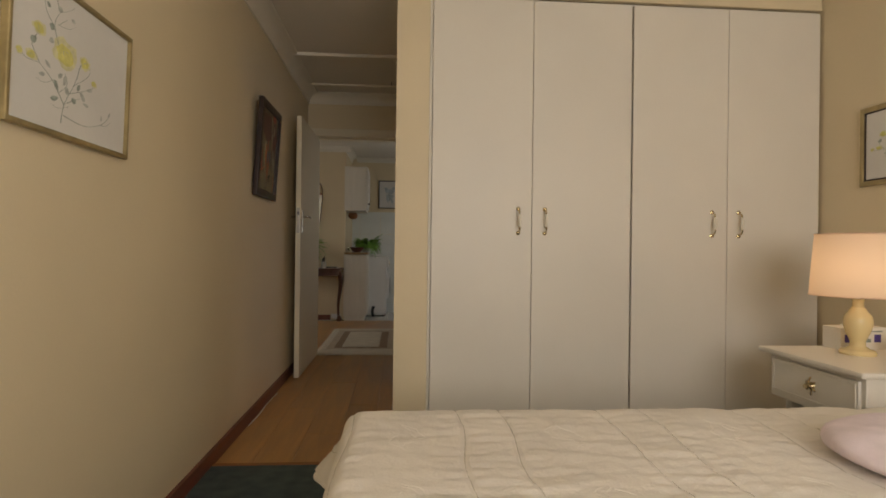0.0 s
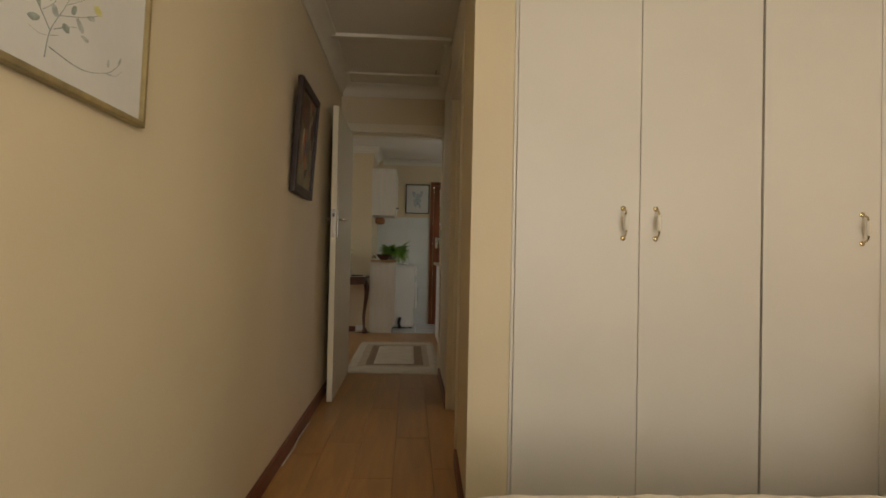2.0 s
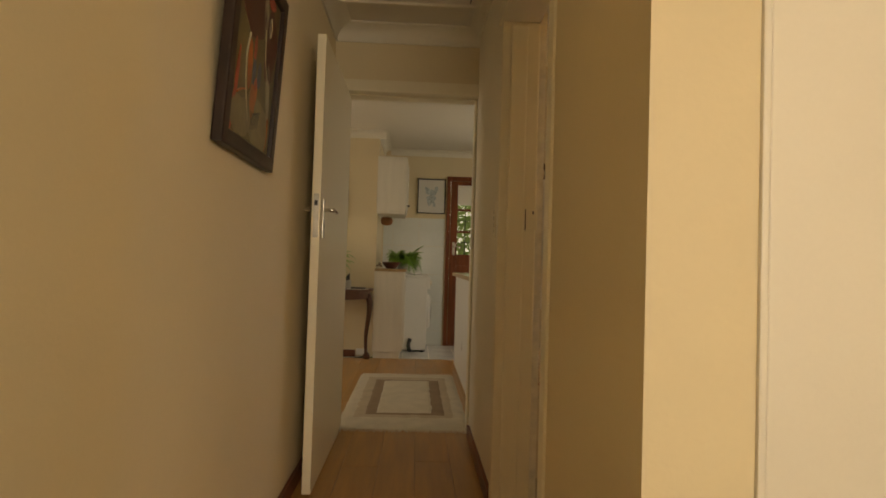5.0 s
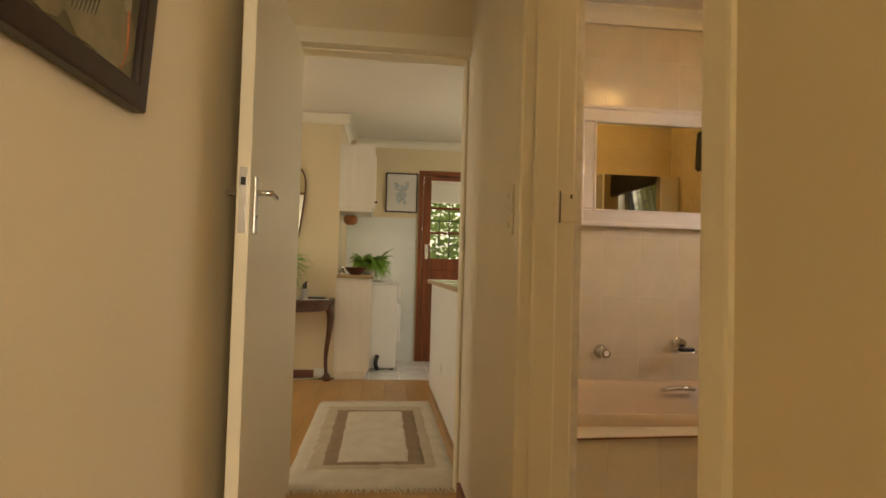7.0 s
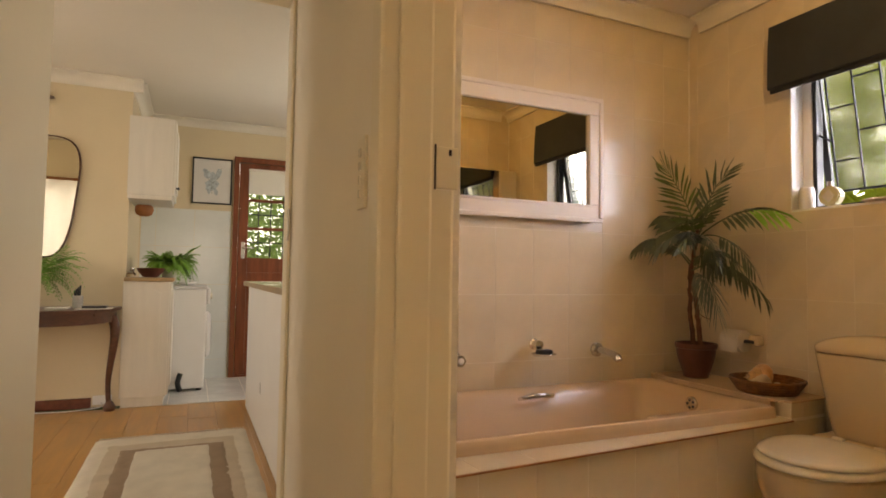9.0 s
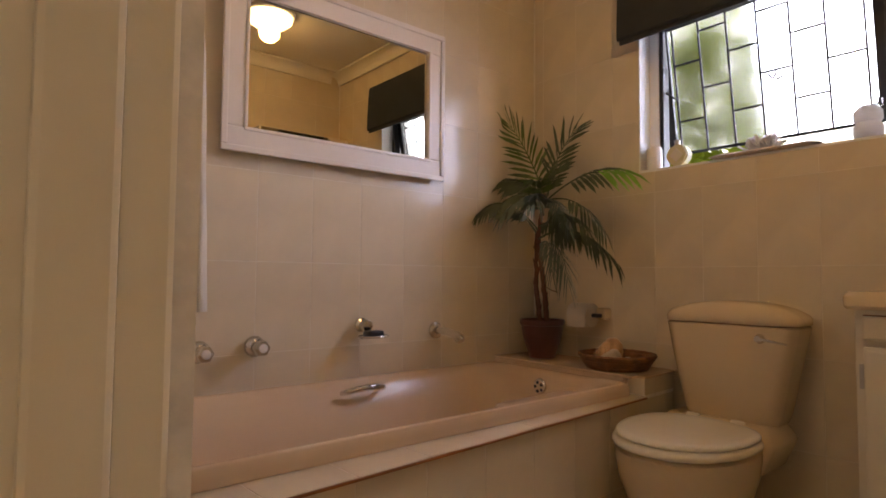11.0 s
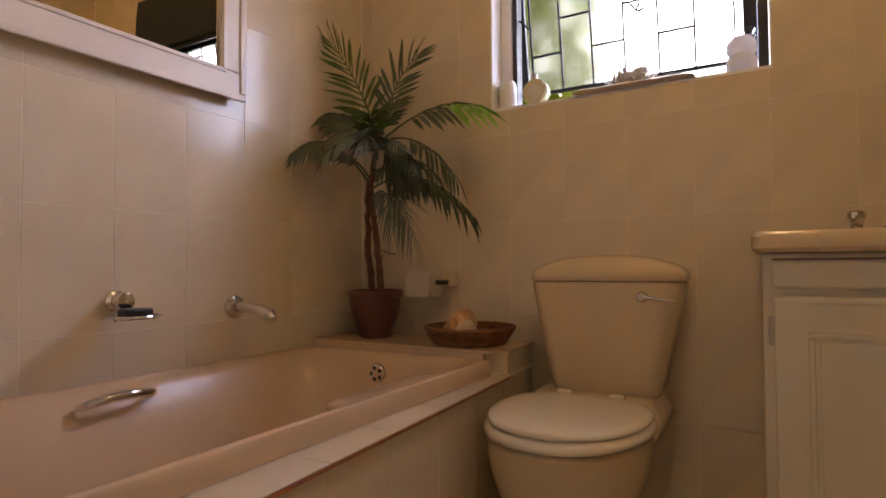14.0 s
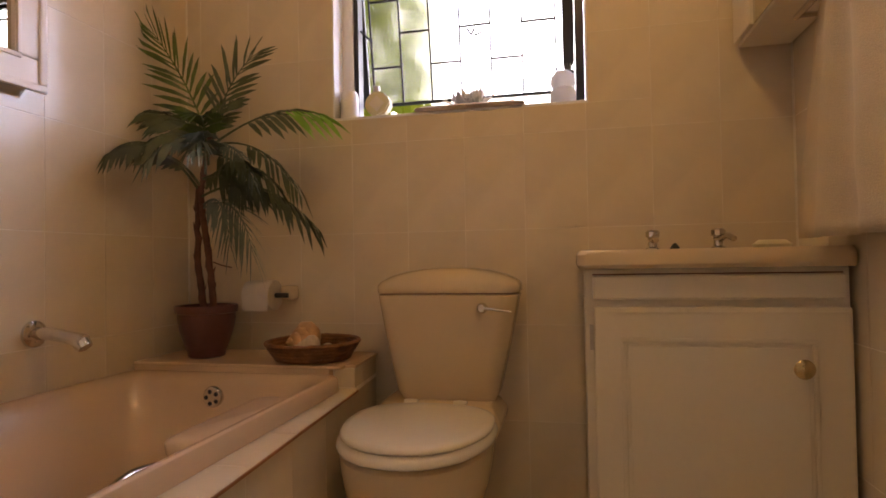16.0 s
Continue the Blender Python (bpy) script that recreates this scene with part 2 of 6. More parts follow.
M["bowl"] = paint("dark_wooden_bowl", (0.10, 0.03, 0.02), 0.35, vary=0.3, scale=9)

# ---- building helpers ----
ORIGIN = {}


def thing(name, at, label="", category="", group="", kind=""):
    ob = new(name)
    ob.empty_display_size = 0.1
    ob.location = at
    ORIGIN[ob] = Vector(at)
    return tagged(ob, label, category, group, kind)


def part(name, bm, material, parent=None, label="", smooth=None):
    """Links a bmesh, built in world metres, as one mesh under a thing or a part."""
    base = ORIGIN.get(parent, Vector((0, 0, 0)))
    bmesh.ops.translate(bm, verts=bm.verts, vec=-base)
    bmesh.ops.recalc_face_normals(bm, faces=bm.faces)
    me = bpy.data.meshes.new(name)
    bm.to_mesh(me)
    bm.free()
    for m in material if isinstance(material, (list, tuple)) else (material,):
        me.materials.append(m)
    if smooth is not None:
        me.set_sharp_from_angle(angle=radians(smooth))
        for p in me.polygons:
            p.use_smooth = True
    ob = new(name, me)
    if parent:
        ob.parent = parent
    ORIGIN[ob] = base
    return tagged(ob, label)


def structure(name, bm, material, label, category, smooth=None):
    return tagged(part(name, bm, material, None, label, smooth), category=category, kind="structure")


def box(x0, x1, y0, y1, z0, z1, bevel=0.0, bm=None, seg=2):
    bm = bm or bmesh.new()
    r = bmesh.ops.create_cube(bm, size=1.0)
    m = Matrix.Translation(((x0 + x1) / 2, (y0 + y1) / 2, (z0 + z1) / 2)) @ Matrix.Diagonal((abs(x1 - x0), abs(y1 - y0), abs(z1 - z0), 1))
    bmesh.ops.transform(bm, matrix=m, verts=r["verts"])
    if bevel:
        edges = list({e for v in r["verts"] for e in v.link_edges})
        bmesh.ops.bevel(bm, geom=edges, offset=bevel, segments=seg, affect="EDGES", profile=0.6)
    return bm


def lathe(profile, at, seg=24, bm=None, axis="z", sx=1.0, sy=1.0):
    """Turns a profile of (radius, height) about an axis through at."""
    bm = bm or bmesh.new()
    rings = []
    for r, h in profile:
        ring = []
        for i in range(seg):
            a = 2 * math.pi * i / seg
            u, v = r * math.cos(a) * sx, r * math.sin(a) * sy
            p = {"z": (u, v, h), "y": (u, h, v), "x": (h, u, v)}[axis]
            ring.append(bm.verts.new(Vector(at) + Vector(p)))
        rings.append(ring)
    for a, b in zip(rings, rings[1:]):
        for i in range(seg):
            j = (i + 1) % seg
            bm.faces.new((a[i], a[j], b[j], b[i]))
    for ring, flip in ((rings[0], True), (rings[-1], False)):
        bm.faces.new(ring[::-1] if flip else ring)
    return bm


def tube(points, radii, seg=10, bm=None):
    """A tube along points, with one radius or one for each."""
    bm = bm or bmesh.new()
    pts = [Vector(p) for p in points]
    rs = radii if isinstance(radii, (list, tuple)) else [radii] * len(pts)
    rings, side = [], None
    for i, p in enumerate(pts):
        d = (pts[min(i + 1, len(pts) - 1)] - pts[max(i - 1, 0)]).normalized()
        if side is None:
            side = d.orthogonal().normalized()
        side = (side - d * side.dot(d)).normalized()
        up = d.cross(side)
        rings.append([bm.verts.new(p + rs[i] * (math.cos(2 * math.pi * k / seg) * side + math.sin(2 * math.pi * k / seg) * up)) for k in range(seg)])
    for a, b in zip(rings, rings[1:]):
        for k in range(seg):
            j = (k + 1) % seg
            bm.faces.new((a[k], a[j], b[j], b[k]))
    bm.faces.new(rings[0][::-1])
    bm.faces.new(rings[-1])
    return bm


def curve_points(ctrl, n=8):
    """Points on a smooth curve through the control points."""
    c = [Vector(p) for p in ctrl]
    out = []
    for i in range(len(c) - 1):
        p0, p1, p2, p3 = c[max(i - 1, 0)], c[i], c[i + 1], c[min(i + 2, len(c) - 1)]
        for k in range(n):
            t = k / n
            out.append(0.5 * ((2 * p1) + (p2 - p0) * t + (2 * p0 - 5 * p1 + 4 * p2 - p3) * t * t + (3 * p1 - p0 - 3 * p2 + p3) * t ** 3))
    out.append(c[-1])
    return out


def loft(rings, bm=None, cap_start=True, cap_end=True):
    """Skins closed rings of points, all of one length."""
    bm = bm or bmesh.new()
    vs = [[bm.verts.new(p) for p in r] for r in rings]
    n = len(vs[0])
    for a, b in zip(vs, vs[1:]):
        for k in range(n):
            j = (k + 1) % n
            bm.faces.new((a[k], a[j], b[j], b[k]))
    if cap_start:
        bm.faces.new(vs[0][::-1])
    if cap_end:
        bm.faces.new(vs[-1])
    return bm


def round_rect(x0, x1, y0, y1, r, z, n=6):
    pts = []
    for cx, cy, a0 in ((x1 - r, y1 - r, 0), (x0 + r, y1 - r, 90), (x0 + r, y0 + r, 180), (x1 - r, y0 + r, 270)):
        for i in range(n + 1):
            a = radians(a0 + 90 * i / n)
            pts.append((cx + r * math.cos(a), cy + r * math.sin(a), z))
    return pts


def prism(outline, axis, a, b, bm=None):
    """Extrudes a flat outline of (u, v) along an axis from a to b."""
    bm = bm or bmesh.new()
    put = {"x": lambda u, v, w: (w, u, v), "y": lambda u, v, w: (u, w, v), "z": lambda u, v, w: (u, v, w)}[axis]
    lo = [bm.verts.new(put(u, v, a)) for u, v in outline]
    hi = [bm.verts.new(put(u, v, b)) for u, v in outline]
    n = len(lo)
    for i in range(n):
        j = (i + 1) % n
        bm.faces.new((lo[i], lo[j], hi[j], hi[i]))
    bm.faces.new(lo[::-1])
    bm.faces.new(hi)
    return bm


def frame_bars(axis, at, depth, u0, u1, v0, v1, w, bevel=0.004):
    """Four bars of a rectangular frame in the plane axis = at, each its own bmesh."""
    def bar(a0, a1, b0, b1):
        return box(at, at + depth, a0, a1, b0, b1, bevel) if axis == "x" else box(a0, a1, at, at + depth, b0, b1, bevel)
    return [bar(u0, u1, v1 - w, v1), bar(u0, u1, v0, v0 + w), bar(u0, u0 + w, v0 + w, v1 - w), bar(u1 - w, u1, v0 + w, v1 - w)]

# ---- the large structure ----
H, HB, HK = 2.54, 2.48, 2.56
WALL = "cream painted plaster wall"


def wall(name, boxes, label=WALL, material=None):
    bm = bmesh.new()
    for b in boxes:
        box(*b, bm=bm)
    return structure(name, bm, material or M["wall"], label, "wall")


structure("carpet", box(0, 3.07, -1.1, 3.13, -0.06, 0.006), M["carpet"], "dark teal short pile bedroom carpet", "carpet")
structure("floor_corridor", box(0, 1.05, 3.13, 6.07, -0.08, -0.008), M["dark_joint"], "dark underlay beneath oak laminate planks", "floor")
structure("floor_dining", box(-3.2, 2.7, 6.07, 8.75, -0.08, -0.008), M["dark_joint"], "dark underlay beneath the dining laminate", "floor")
structure("floor_kitchen", box(0.09, 2.7, 8.75, 9.88, -0.08, -0.004), M["grout"], "grout bed of the white kitchen tiles", "floor")
structure("floor_bathroom", box(1.05, 3.10, 3.80, 6.10, -0.08, 0.0), M["tile"], "beige tiled bathroom floor", "floor")
structure("ground", box(-60, 60, -60, 60, -0.5, -0.12), M["grass"], "green lawn round the house", "ground")

wall("wall_west", [(-0.2, 0, -1.3, 5.92, 0, H + 0.1)])
wall("wall_south", [(-0.2, 0.8, -1.3, -1.1, 0, H + 0.1), (2.7, 3.25, -1.3, -1.1, 0, H + 0.1), (0.8, 2.7, -1.3, -1.1, 0, 0.9), (0.8, 2.7, -1.3, -1.1, 2.1, H + 0.1)])
wall("wall_east", [(3.07, 3.25, -1.1, 3.86, 0, H + 0.1)])
wall("wall_wardrobe_back", [(1.05, 3.07, 3.74, 3.86, 0, H + 0.1)])
nib = prism([(0.868, 3.135), (1.03, 3.135), (1.05, 3.86), (0.886, 3.79)], "z", 0, H + 0.1)
structure("wall_corridor_nib", nib, M["wall"], "cream plaster wall end beside the wardrobe", "wall")
wall("wall_corridor_east", [(0.905, 1.05, 4.87, 5.92, 0, H + 0.1), (0.89, 1.05, 3.79, 4.87, 2.2, H + 0.1)], "white painted plaster wall beside the bathroom door", M["white_wall"])
wall("wall_corridor_end", [(-0.2, 0.03, 5.92, 6.07, 0, HK + 0.1), (0.97, 1.05, 5.92, 6.21, 0, HK + 0.1), (0.03, 0.97, 5.92, 6.07, 2.2, HK + 0.1)])
wall("wall_dining_south", [(-3.2, -1.9, 5.92, 6.07, 0, HK + 0.1), (-0.45, -0.2, 5.92, 6.07, 0, HK + 0.1), (-1.9, -0.45, 5.92, 6.07, 0, 0.85), (-1.9, -0.45, 5.92, 6.07, 2.05, HK + 0.1)])
wall("wall_dining_west", [(-3.4, -3.2, 5.92, 6.95, 0, HK + 0.1), (-3.4, -3.2, 8.25, 9.0, 0, HK + 0.1), (-3.4, -3.2, 6.95, 8.25, 0, 0.9), (-3.4, -3.2, 6.95, 8.25, 2.1, HK + 0.1)])
wall("wall_dining_mirror", [(-3.4, 0.09, 8.85, 10.03, 0, HK + 0.1)])
wall("wall_kitchen_east", [(2.7, 2.9, 6.215, 7.75, 0, HK + 0.1), (2.7, 2.9, 9.05, 10.03, 0, HK + 0.1), (2.7, 2.9, 7.75, 9.05, 0, 1.1), (2.7, 2.9, 7.75, 9.05, 2.15, HK + 0.1)])
kitchen_wall = wall("wall_kitchen_north", [(0.09, 0.925, 9.88, 10.03, 0, HK + 0.1), (1.835, 2.7, 9.88, 10.03, 0, HK + 0.1), (0.925, 1.835, 9.88, 10.03, 2.225, HK + 0.1)])
bath_north = wall("wall_bathroom_north", [(1.05, 3.30, 6.09, 6.21, 0, H + 0.1)], "beige tiled bathroom wall behind the bath", M["grout"])
bath_east = wall("wall_bathroom_east", [(3.09, 3.32, 3.86, 4.622, 0, H + 0.1), (3.09, 3.32, 5.50, 6.09, 0, H + 0.1), (3.09, 3.32, 4.622, 5.50, 0, 1.365), (3.09, 3.32, 4.622, 5.50, 2.06, H + 0.1)],
                 "beige tiled bathroom wall with the window", M["grout"])
bath_south = wall("wall_bathroom_south", [(1.9, 3.09, 3.86, 4.025, 0, H + 0.1)], "beige tiled bathroom wall behind the basin", M["grout"])
bath_west = wall("wall_bathroom_west", [(1.05, 1.10, 4.87, 6.09, 0, H + 0.1)], "beige tiled bathroom wall at the tap end", M["grout"])

structure("ceiling_bedroom", box(-0.05, 3.15, -1.2, 3.80, H, H + 0.06), M["ceiling"], "white painted bedroom ceiling", "ceiling")
structure("ceiling_corridor", box(-0.05, 1.00, 3.80, 5.95, H, H + 0.06), M["ceiling"], "white painted corridor ceiling", "ceiling")
structure("ceiling_bathroom", box(1.00, 3.2, 3.80, 6.15, HB, HB + 0.06), M["ceiling"], "white painted bathroom ceiling", "ceiling")
structure("ceiling_dining", box(-3.3, 2.8, 6.0, 9.95, HK, HK + 0.06), M["ceiling"], "white painted dining and kitchen ceiling", "ceiling")
structure("roof", box(-3.6, 3.6, -1.5, 10.2, 2.80, 2.92), M["skirt"], "plain roof slab over the house", "roof")


def cornice(name, axis, at, side, a, b, z, size=0.10):
    """A coved cornice in the corner of a wall and the ceiling; side: which way the room lies."""
    n = 6
    out = [(0, -size), (0.012, -size)]
    out += [(size - (size - 0.014) * math.cos(radians(90 * i / n)), -size + 0.014 + (size - 0.028) * math.sin(radians(90 * i / n))) for i in range(n + 1)]
    out += [(size, -0.012), (size, -0.002), (0, -0.002)]
    outline = [(at + side * u, z + v) for u, v in out]
    bm = prism([(u, v) for u, v in outline], "y" if axis == "x" else "x", a, b)
    return structure(name, bm, M["cornice"], "white moulded plaster cornice", "cornice", smooth=30)


cornice("cornice_corridor_west", "x", 0.0, 1, -1.1, 5.92, H)
cornice("cornice_corridor_end", "y", 5.92, -1, 0.0, 0.905, H)
cornice("cornice_corridor_east", "x", 0.905, -1, 4.87, 5.82, H, 0.07)
cornice("cornice_wardrobe", "y", 3.125, -1, 0.87, 3.07, H)
cornice("cornice_bedroom_east", "x", 3.07, -1, -1.1, 3.03, H)
cornice("cornice_bathroom_north", "y", 6.08, -1, 1.10, 3.08, HB, 0.08)
cornice("cornice_bathroom_east", "x", 3.08, -1, 4.03, 6.0, HB, 0.08)
cornice("cornice_bathroom_south", "y", 4.035, 1, 1.9, 3.0, HB, 0.08)
cornice("cornice_dining_mirror", "y", 8.85, -1, -3.2, 0.16, HK, 0.09)
cornice("cornice_kitchen_west", "x", 0.09, 1, 8.85, 9.88, HK, 0.09)
cornice("cornice_kitchen_north", "y", 9.88, -1, 0.17, 2.7, HK, 0.08)


def skirting(name, outline):
    return structure(name, prism(outline, "z", 0.0, 0.075), M["skirt"], "red-brown varnished wooden skirting board", "skirting")


skirting("baseboard_west", [(0, -1.1), (0.016, -1.1), (0.016, 5.92), (0, 5.92)])
skirting("baseboard_nib", [(0.868, 3.15), (0.852, 3.15), (0.872, 3.79), (0.886, 3.79)])
skirting("baseboard_corridor_east", [(0.905, 4.875), (0.889, 4.875), (0.889, 5.90), (0.905, 5.90)])
skirting("baseboard_dining", [(-3.2, 8.85), (-3.2, 8.834), (-0.11, 8.834), (-0.11, 8.85)])

# ceiling hatch in the corridor
hatch = thing("ceiling_hatch", (0.45, 5.15, H), "white painted ceiling hatch with raised trim", "ceiling hatch")
part("panel", box(0.06, 0.85, 4.80, 5.53, H - 0.008, H + 0.002), M["ceiling"], hatch)
for b in ((0.02, 0.88, 4.745, 4.80), (0.05, 0.86, 5.53, 5.555), (0.03, 0.06, 4.80, 5.53), (0.85, 0.875, 4.80, 5.53)):
    part("trim", box(*b, H - 0.022, H + 0.002, 0.004), M["cornice"], hatch)
part("catch", box(0.80, 0.806, 5.42, 5.50, H - 0.014, H - 0.006), M["black"], hatch, "thin dark catch")


# door frames: pressed jambs that wrap the wall ends
def bars(name, boxes, label, bevel=0.006):
    ob = thing(name, (boxes[0][0], boxes[0][2], 0), label, "door frame", kind="structure")
    for n, b in zip(("head", "jamb", "jamb", "stop", "stop", "stop"), boxes):
        part(n, box(*b, bevel), M["gloss"], ob)
    return ob


end_frame = bars("door_frame_corridor_end", [(0.02, 0.972, 5.905, 6.085, 2.13, 2.205), (0.02, 0.092, 5.905, 6.085, 0, 2.13), (0.906, 0.972, 5.905, 6.085, 0, 2.13),
                 (0.892, 0.906, 5.965, 6.07, 0, 2.118), (0.092, 0.906, 5.965, 6.07, 2.118, 2.13)], "cream gloss painted door frame at the corridor end")
part("strike_plate", box(0.888, 0.893, 5.935, 5.957, 1.17, 1.29), M["steel"], end_frame, "small steel strike plate")
bath_frame = bars("door_frame_bathroom", [(0.88, 1.06, 3.785, 4.875, 2.14, 2.21), (0.878, 1.06, 3.785, 3.845, 0, 2.14), (0.893, 1.06, 4.81, 4.875, 0, 2.14),
                  (0.93, 1.005, 4.795, 4.81, 0, 2.125), (0.93, 1.005, 3.845, 3.86, 0, 2.125)], "cream gloss painted bathroom door frame", 0.008)
part("strike_plate", box(1.014, 1.064, 4.803, 4.811, 1.225, 1.312, 0.002), M["gloss"], bath_frame, "paint-covered strike plate")
part("latch_hole", box(1.010, 1.0135, 4.8015, 4.8035, 1.222, 1.315), M["frame_dark"], bath_frame, "dark gap beside the plate")
part("latch_hole", box(1.042, 1.048, 4.8015, 4.8035, 1.294, 1.306), M["frame_dark"], bath_frame, "small dark latch opening")


def lever_lock(door, x, y, z, side, along):
    """A lock plate with a lever on the face at x (towards side); the lever points along y by along."""
    plate = part("handle_plate", box(x, x + side * 0.008, y - 0.021, y + 0.021, z - 0.13, z + 0.05, 0.004), M["steel"], door, "worn steel lock plate")
    pts = [(x, y, z), (x + side * 0.045, y, z), (x + side * 0.05, y + along * 0.02, z + 0.002), (x + side * 0.05, y + along * 0.11, z - 0.004)]
    part("lever", tube(curve_points(pts, 4), [0.009] * 12 + [0.007], 8), M["chrome"], plate, smooth=50)
    part("keyhole", lathe([(0.006, 0), (0.006, side * 0.002)], (x + side * 0.008, y, z - 0.075), 8, axis="x"), M["black"], plate)


# the open corridor door, folded back beside the wall
d1 = thing("door_corridor", (0.09, 5.90, 0.0), "cream gloss flush door standing open along the wall", "door", kind="structure")
part("leaf", box(0.062, 0.102, 4.965, 5.90, 0.012, 2.105, 0.003), M["gloss"], d1)
part("lock_edge", box(0.070, 0.094, 4.9625, 4.9655, 1.17, 1.37, 0.001), M["steel"], d1, "worn steel lock edge plate")
for z, m in ((1.235, M["steel"]), (1.315, M["black"])):
    part("bolt", box(0.075, 0.089, 4.9595, 4.963, z, z + 0.024), m, d1)
lever_lock(d1, 0.102, 5.03, 1.30, 1, 1)
part("back_lever", tube([(0.062, 5.03, 1.30), (0.02, 5.03, 1.30), (0.016, 5.08, 1.30)], 0.009, 8), M["chrome"], d1)

d2 = thing("door_bathroom", (1.07, 3.88, 0.0), "cream gloss flush bathroom door standing open", "door", kind="structure")
part("leaf", box(1.065, 1.86, 3.875, 3.915, 0.012, 2.11, 0.003), M["gloss"], d2)


# ---- tiles ----
TILE_MESH = {}


def tile_mesh(w, h, axis, mat):
    key = (round(w, 4), round(h, 4), axis, mat.name)
    if key not in TILE_MESH:
        t = 0.0009
        bm = box(-t, 0, -w / 2, w / 2, -h / 2, h / 2) if axis == "x" else box(-w / 2, w / 2, -t, 0, -h / 2, h / 2) if axis == "y" else box(-w / 2, w / 2, -h / 2, h / 2, -t, 0)
        n = {"x": Vector((-1, 0, 0)), "y": Vector((0, -1, 0)), "z": Vector((0, 0, 1))}[axis]
        face = [f for f in bm.faces if f.normal.dot(n) > 0.9]
        edges = {e for f in face for e in f.edges}
        bmesh.ops.bevel(bm, geom=list(edges), offset=0.0004, segments=1, affect="EDGES")
        me = bpy.data.meshes.new("tile")
        bm.to_mesh(me)
        bm.free()
        me.materials.append(mat)
        TILE_MESH[key] = me
    return TILE_MESH[key]


def tiles(parent, axis, at, us, vs, mat, holes=(), joint=0.0024, flip=False):
    """Lays tiles on the plane axis = at between the lines us and vs; flip: the face looks along the axis."""
    for u0, u1 in zip(us, us[1:]):
        for v0, v1 in zip(vs, vs[1:]):
            pieces = [(u0, u1, v0, v1)]
            for h0, h1, g0, g1 in holes:
                cut = []
                for a0, a1, b0, b1 in pieces:
                    if a1 <= h0 or a0 >= h1 or b1 <= g0 or b0 >= g1:
                        cut.append((a0, a1, b0, b1))
                        continue
                    if b0 < g0:
                        cut.append((a0, a1, b0, g0))
                    if b1 > g1:
                        cut.append((a0, a1, g1, b1))
                    if a0 < h0:
                        cut.append((a0, h0, max(b0, g0), min(b1, g1)))
                    if a1 > h1:
                        cut.append((h1, a1, max(b0, g0), min(b1, g1)))
                pieces = cut
            for a0, a1, b0, b1 in pieces:
                w, h = a1 - a0 - joint, b1 - b0 - joint
                if w < 0.008 or h < 0.008:
                    continue
                ob = new("tile", tile_mesh(w, h, axis, mat))
                c = ((a0 + a1) / 2, (b0 + b1) / 2)
                ob.location = Vector({"x": (at, *c), "y": (c[0], at, c[1]), "z": (*c, at)}[axis]) - ORIGIN.get(parent, Vector((0, 0, 0)))
                if flip:
                    ob.rotation_euler = (0, 0, math.pi)
                ob.parent = parent


def lines(start, stop, step, origin):
    k = math.ceil((start - origin) / step + 1e-6)
    out = [start]
    while origin + k * step < stop - 1e-6:
        out.append(origin + k * step)
        k += 1
    return out + [stop]


ROWS_Z = lines(0.0, HB, 0.314, 0.335)
tiles(bath_north, "y", 6.09, lines(1.10, 3.085, 0.2075, 1.656), ROWS_Z, M["tile"])
tiles(bath_east, "x", 3.09, lines(4.03, 6.085, 0.2, 4.83), ROWS_Z, M["tile"], holes=[(4.622, 5.50, 1.365, 2.06)], joint=0.0018)
tiles(bath_south, "y", 4.025, lines(1.9, 3.085, 0.2, 3.085), ROWS_Z, M["tile"], flip=True)
tiles(bath_west, "x", 1.10, lines(4.87, 6.085, 0.2, 6.085), ROWS_Z, M["tile"], flip=True)
tiles(kitchen_wall, "y", 9.88, lines(0.10, 0.92, 0.34, 0.91), lines(0.0, 1.665, 0.37, 0.185), M["ktile"])
tiles(kitchen_wall, "y", 9.88, lines(1.84, 2.7, 0.34, 1.84), lines(0.0, 1.665, 0.37, 0.185), M["ktile"])
kfloor = bpy.data.objects["floor_kitchen"]
tiles(kfloor, "z", 0.002, lines(0.09, 2.7, 0.30, 0.72), lines(8.755, 9.88, 0.33, 8.755), M["ftile"], joint=0.004)

# oak laminate planks
PLANKS = {}


def planks(parent, x0, x1, y0, y1, width=0.19, length=1.25):
    rng = random.Random(7)
    x = x0
    while x < x1 - 0.01:
        w = min(width, x1 - x)
        y = y0 - rng.uniform(0.1, length - 0.1)
        while y < y1:
            a, b = max(y, y0), min(y + length, y1)
            if b - a > 0.02:
                key = (round(w, 3), round(b - a, 3))
                if key not in PLANKS:
                    bm = box(-w / 2 + 0.0006, w / 2 - 0.0006, -(b - a) / 2 + 0.0006, (b - a) / 2 - 0.0006, -0.008, 0.0)
                    top = [e for f in bm.faces if f.normal.z > 0.9 for e in f.edges]
                    bmesh.ops.bevel(bm, geom=top, offset=0.0015, segments=1, affect="EDGES")
                    me = bpy.data.meshes.new("plank")
                    bm.to_mesh(me)
                    bm.free()
                    me.materials.append(M["plank"])
                    PLANKS[key] = me
                ob = new("plank", PLANKS[key])
                ob.location = (x + w / 2, (a + b) / 2, 0.0)
                ob.parent = parent
            y += length
        x += width


planks(bpy.data.objects["floor_corridor"], 0.0, 1.05, 3.13, 6.07)
planks(bpy.data.objects["floor_dining"], -2.28, 1.52, 6.07, 8.75)
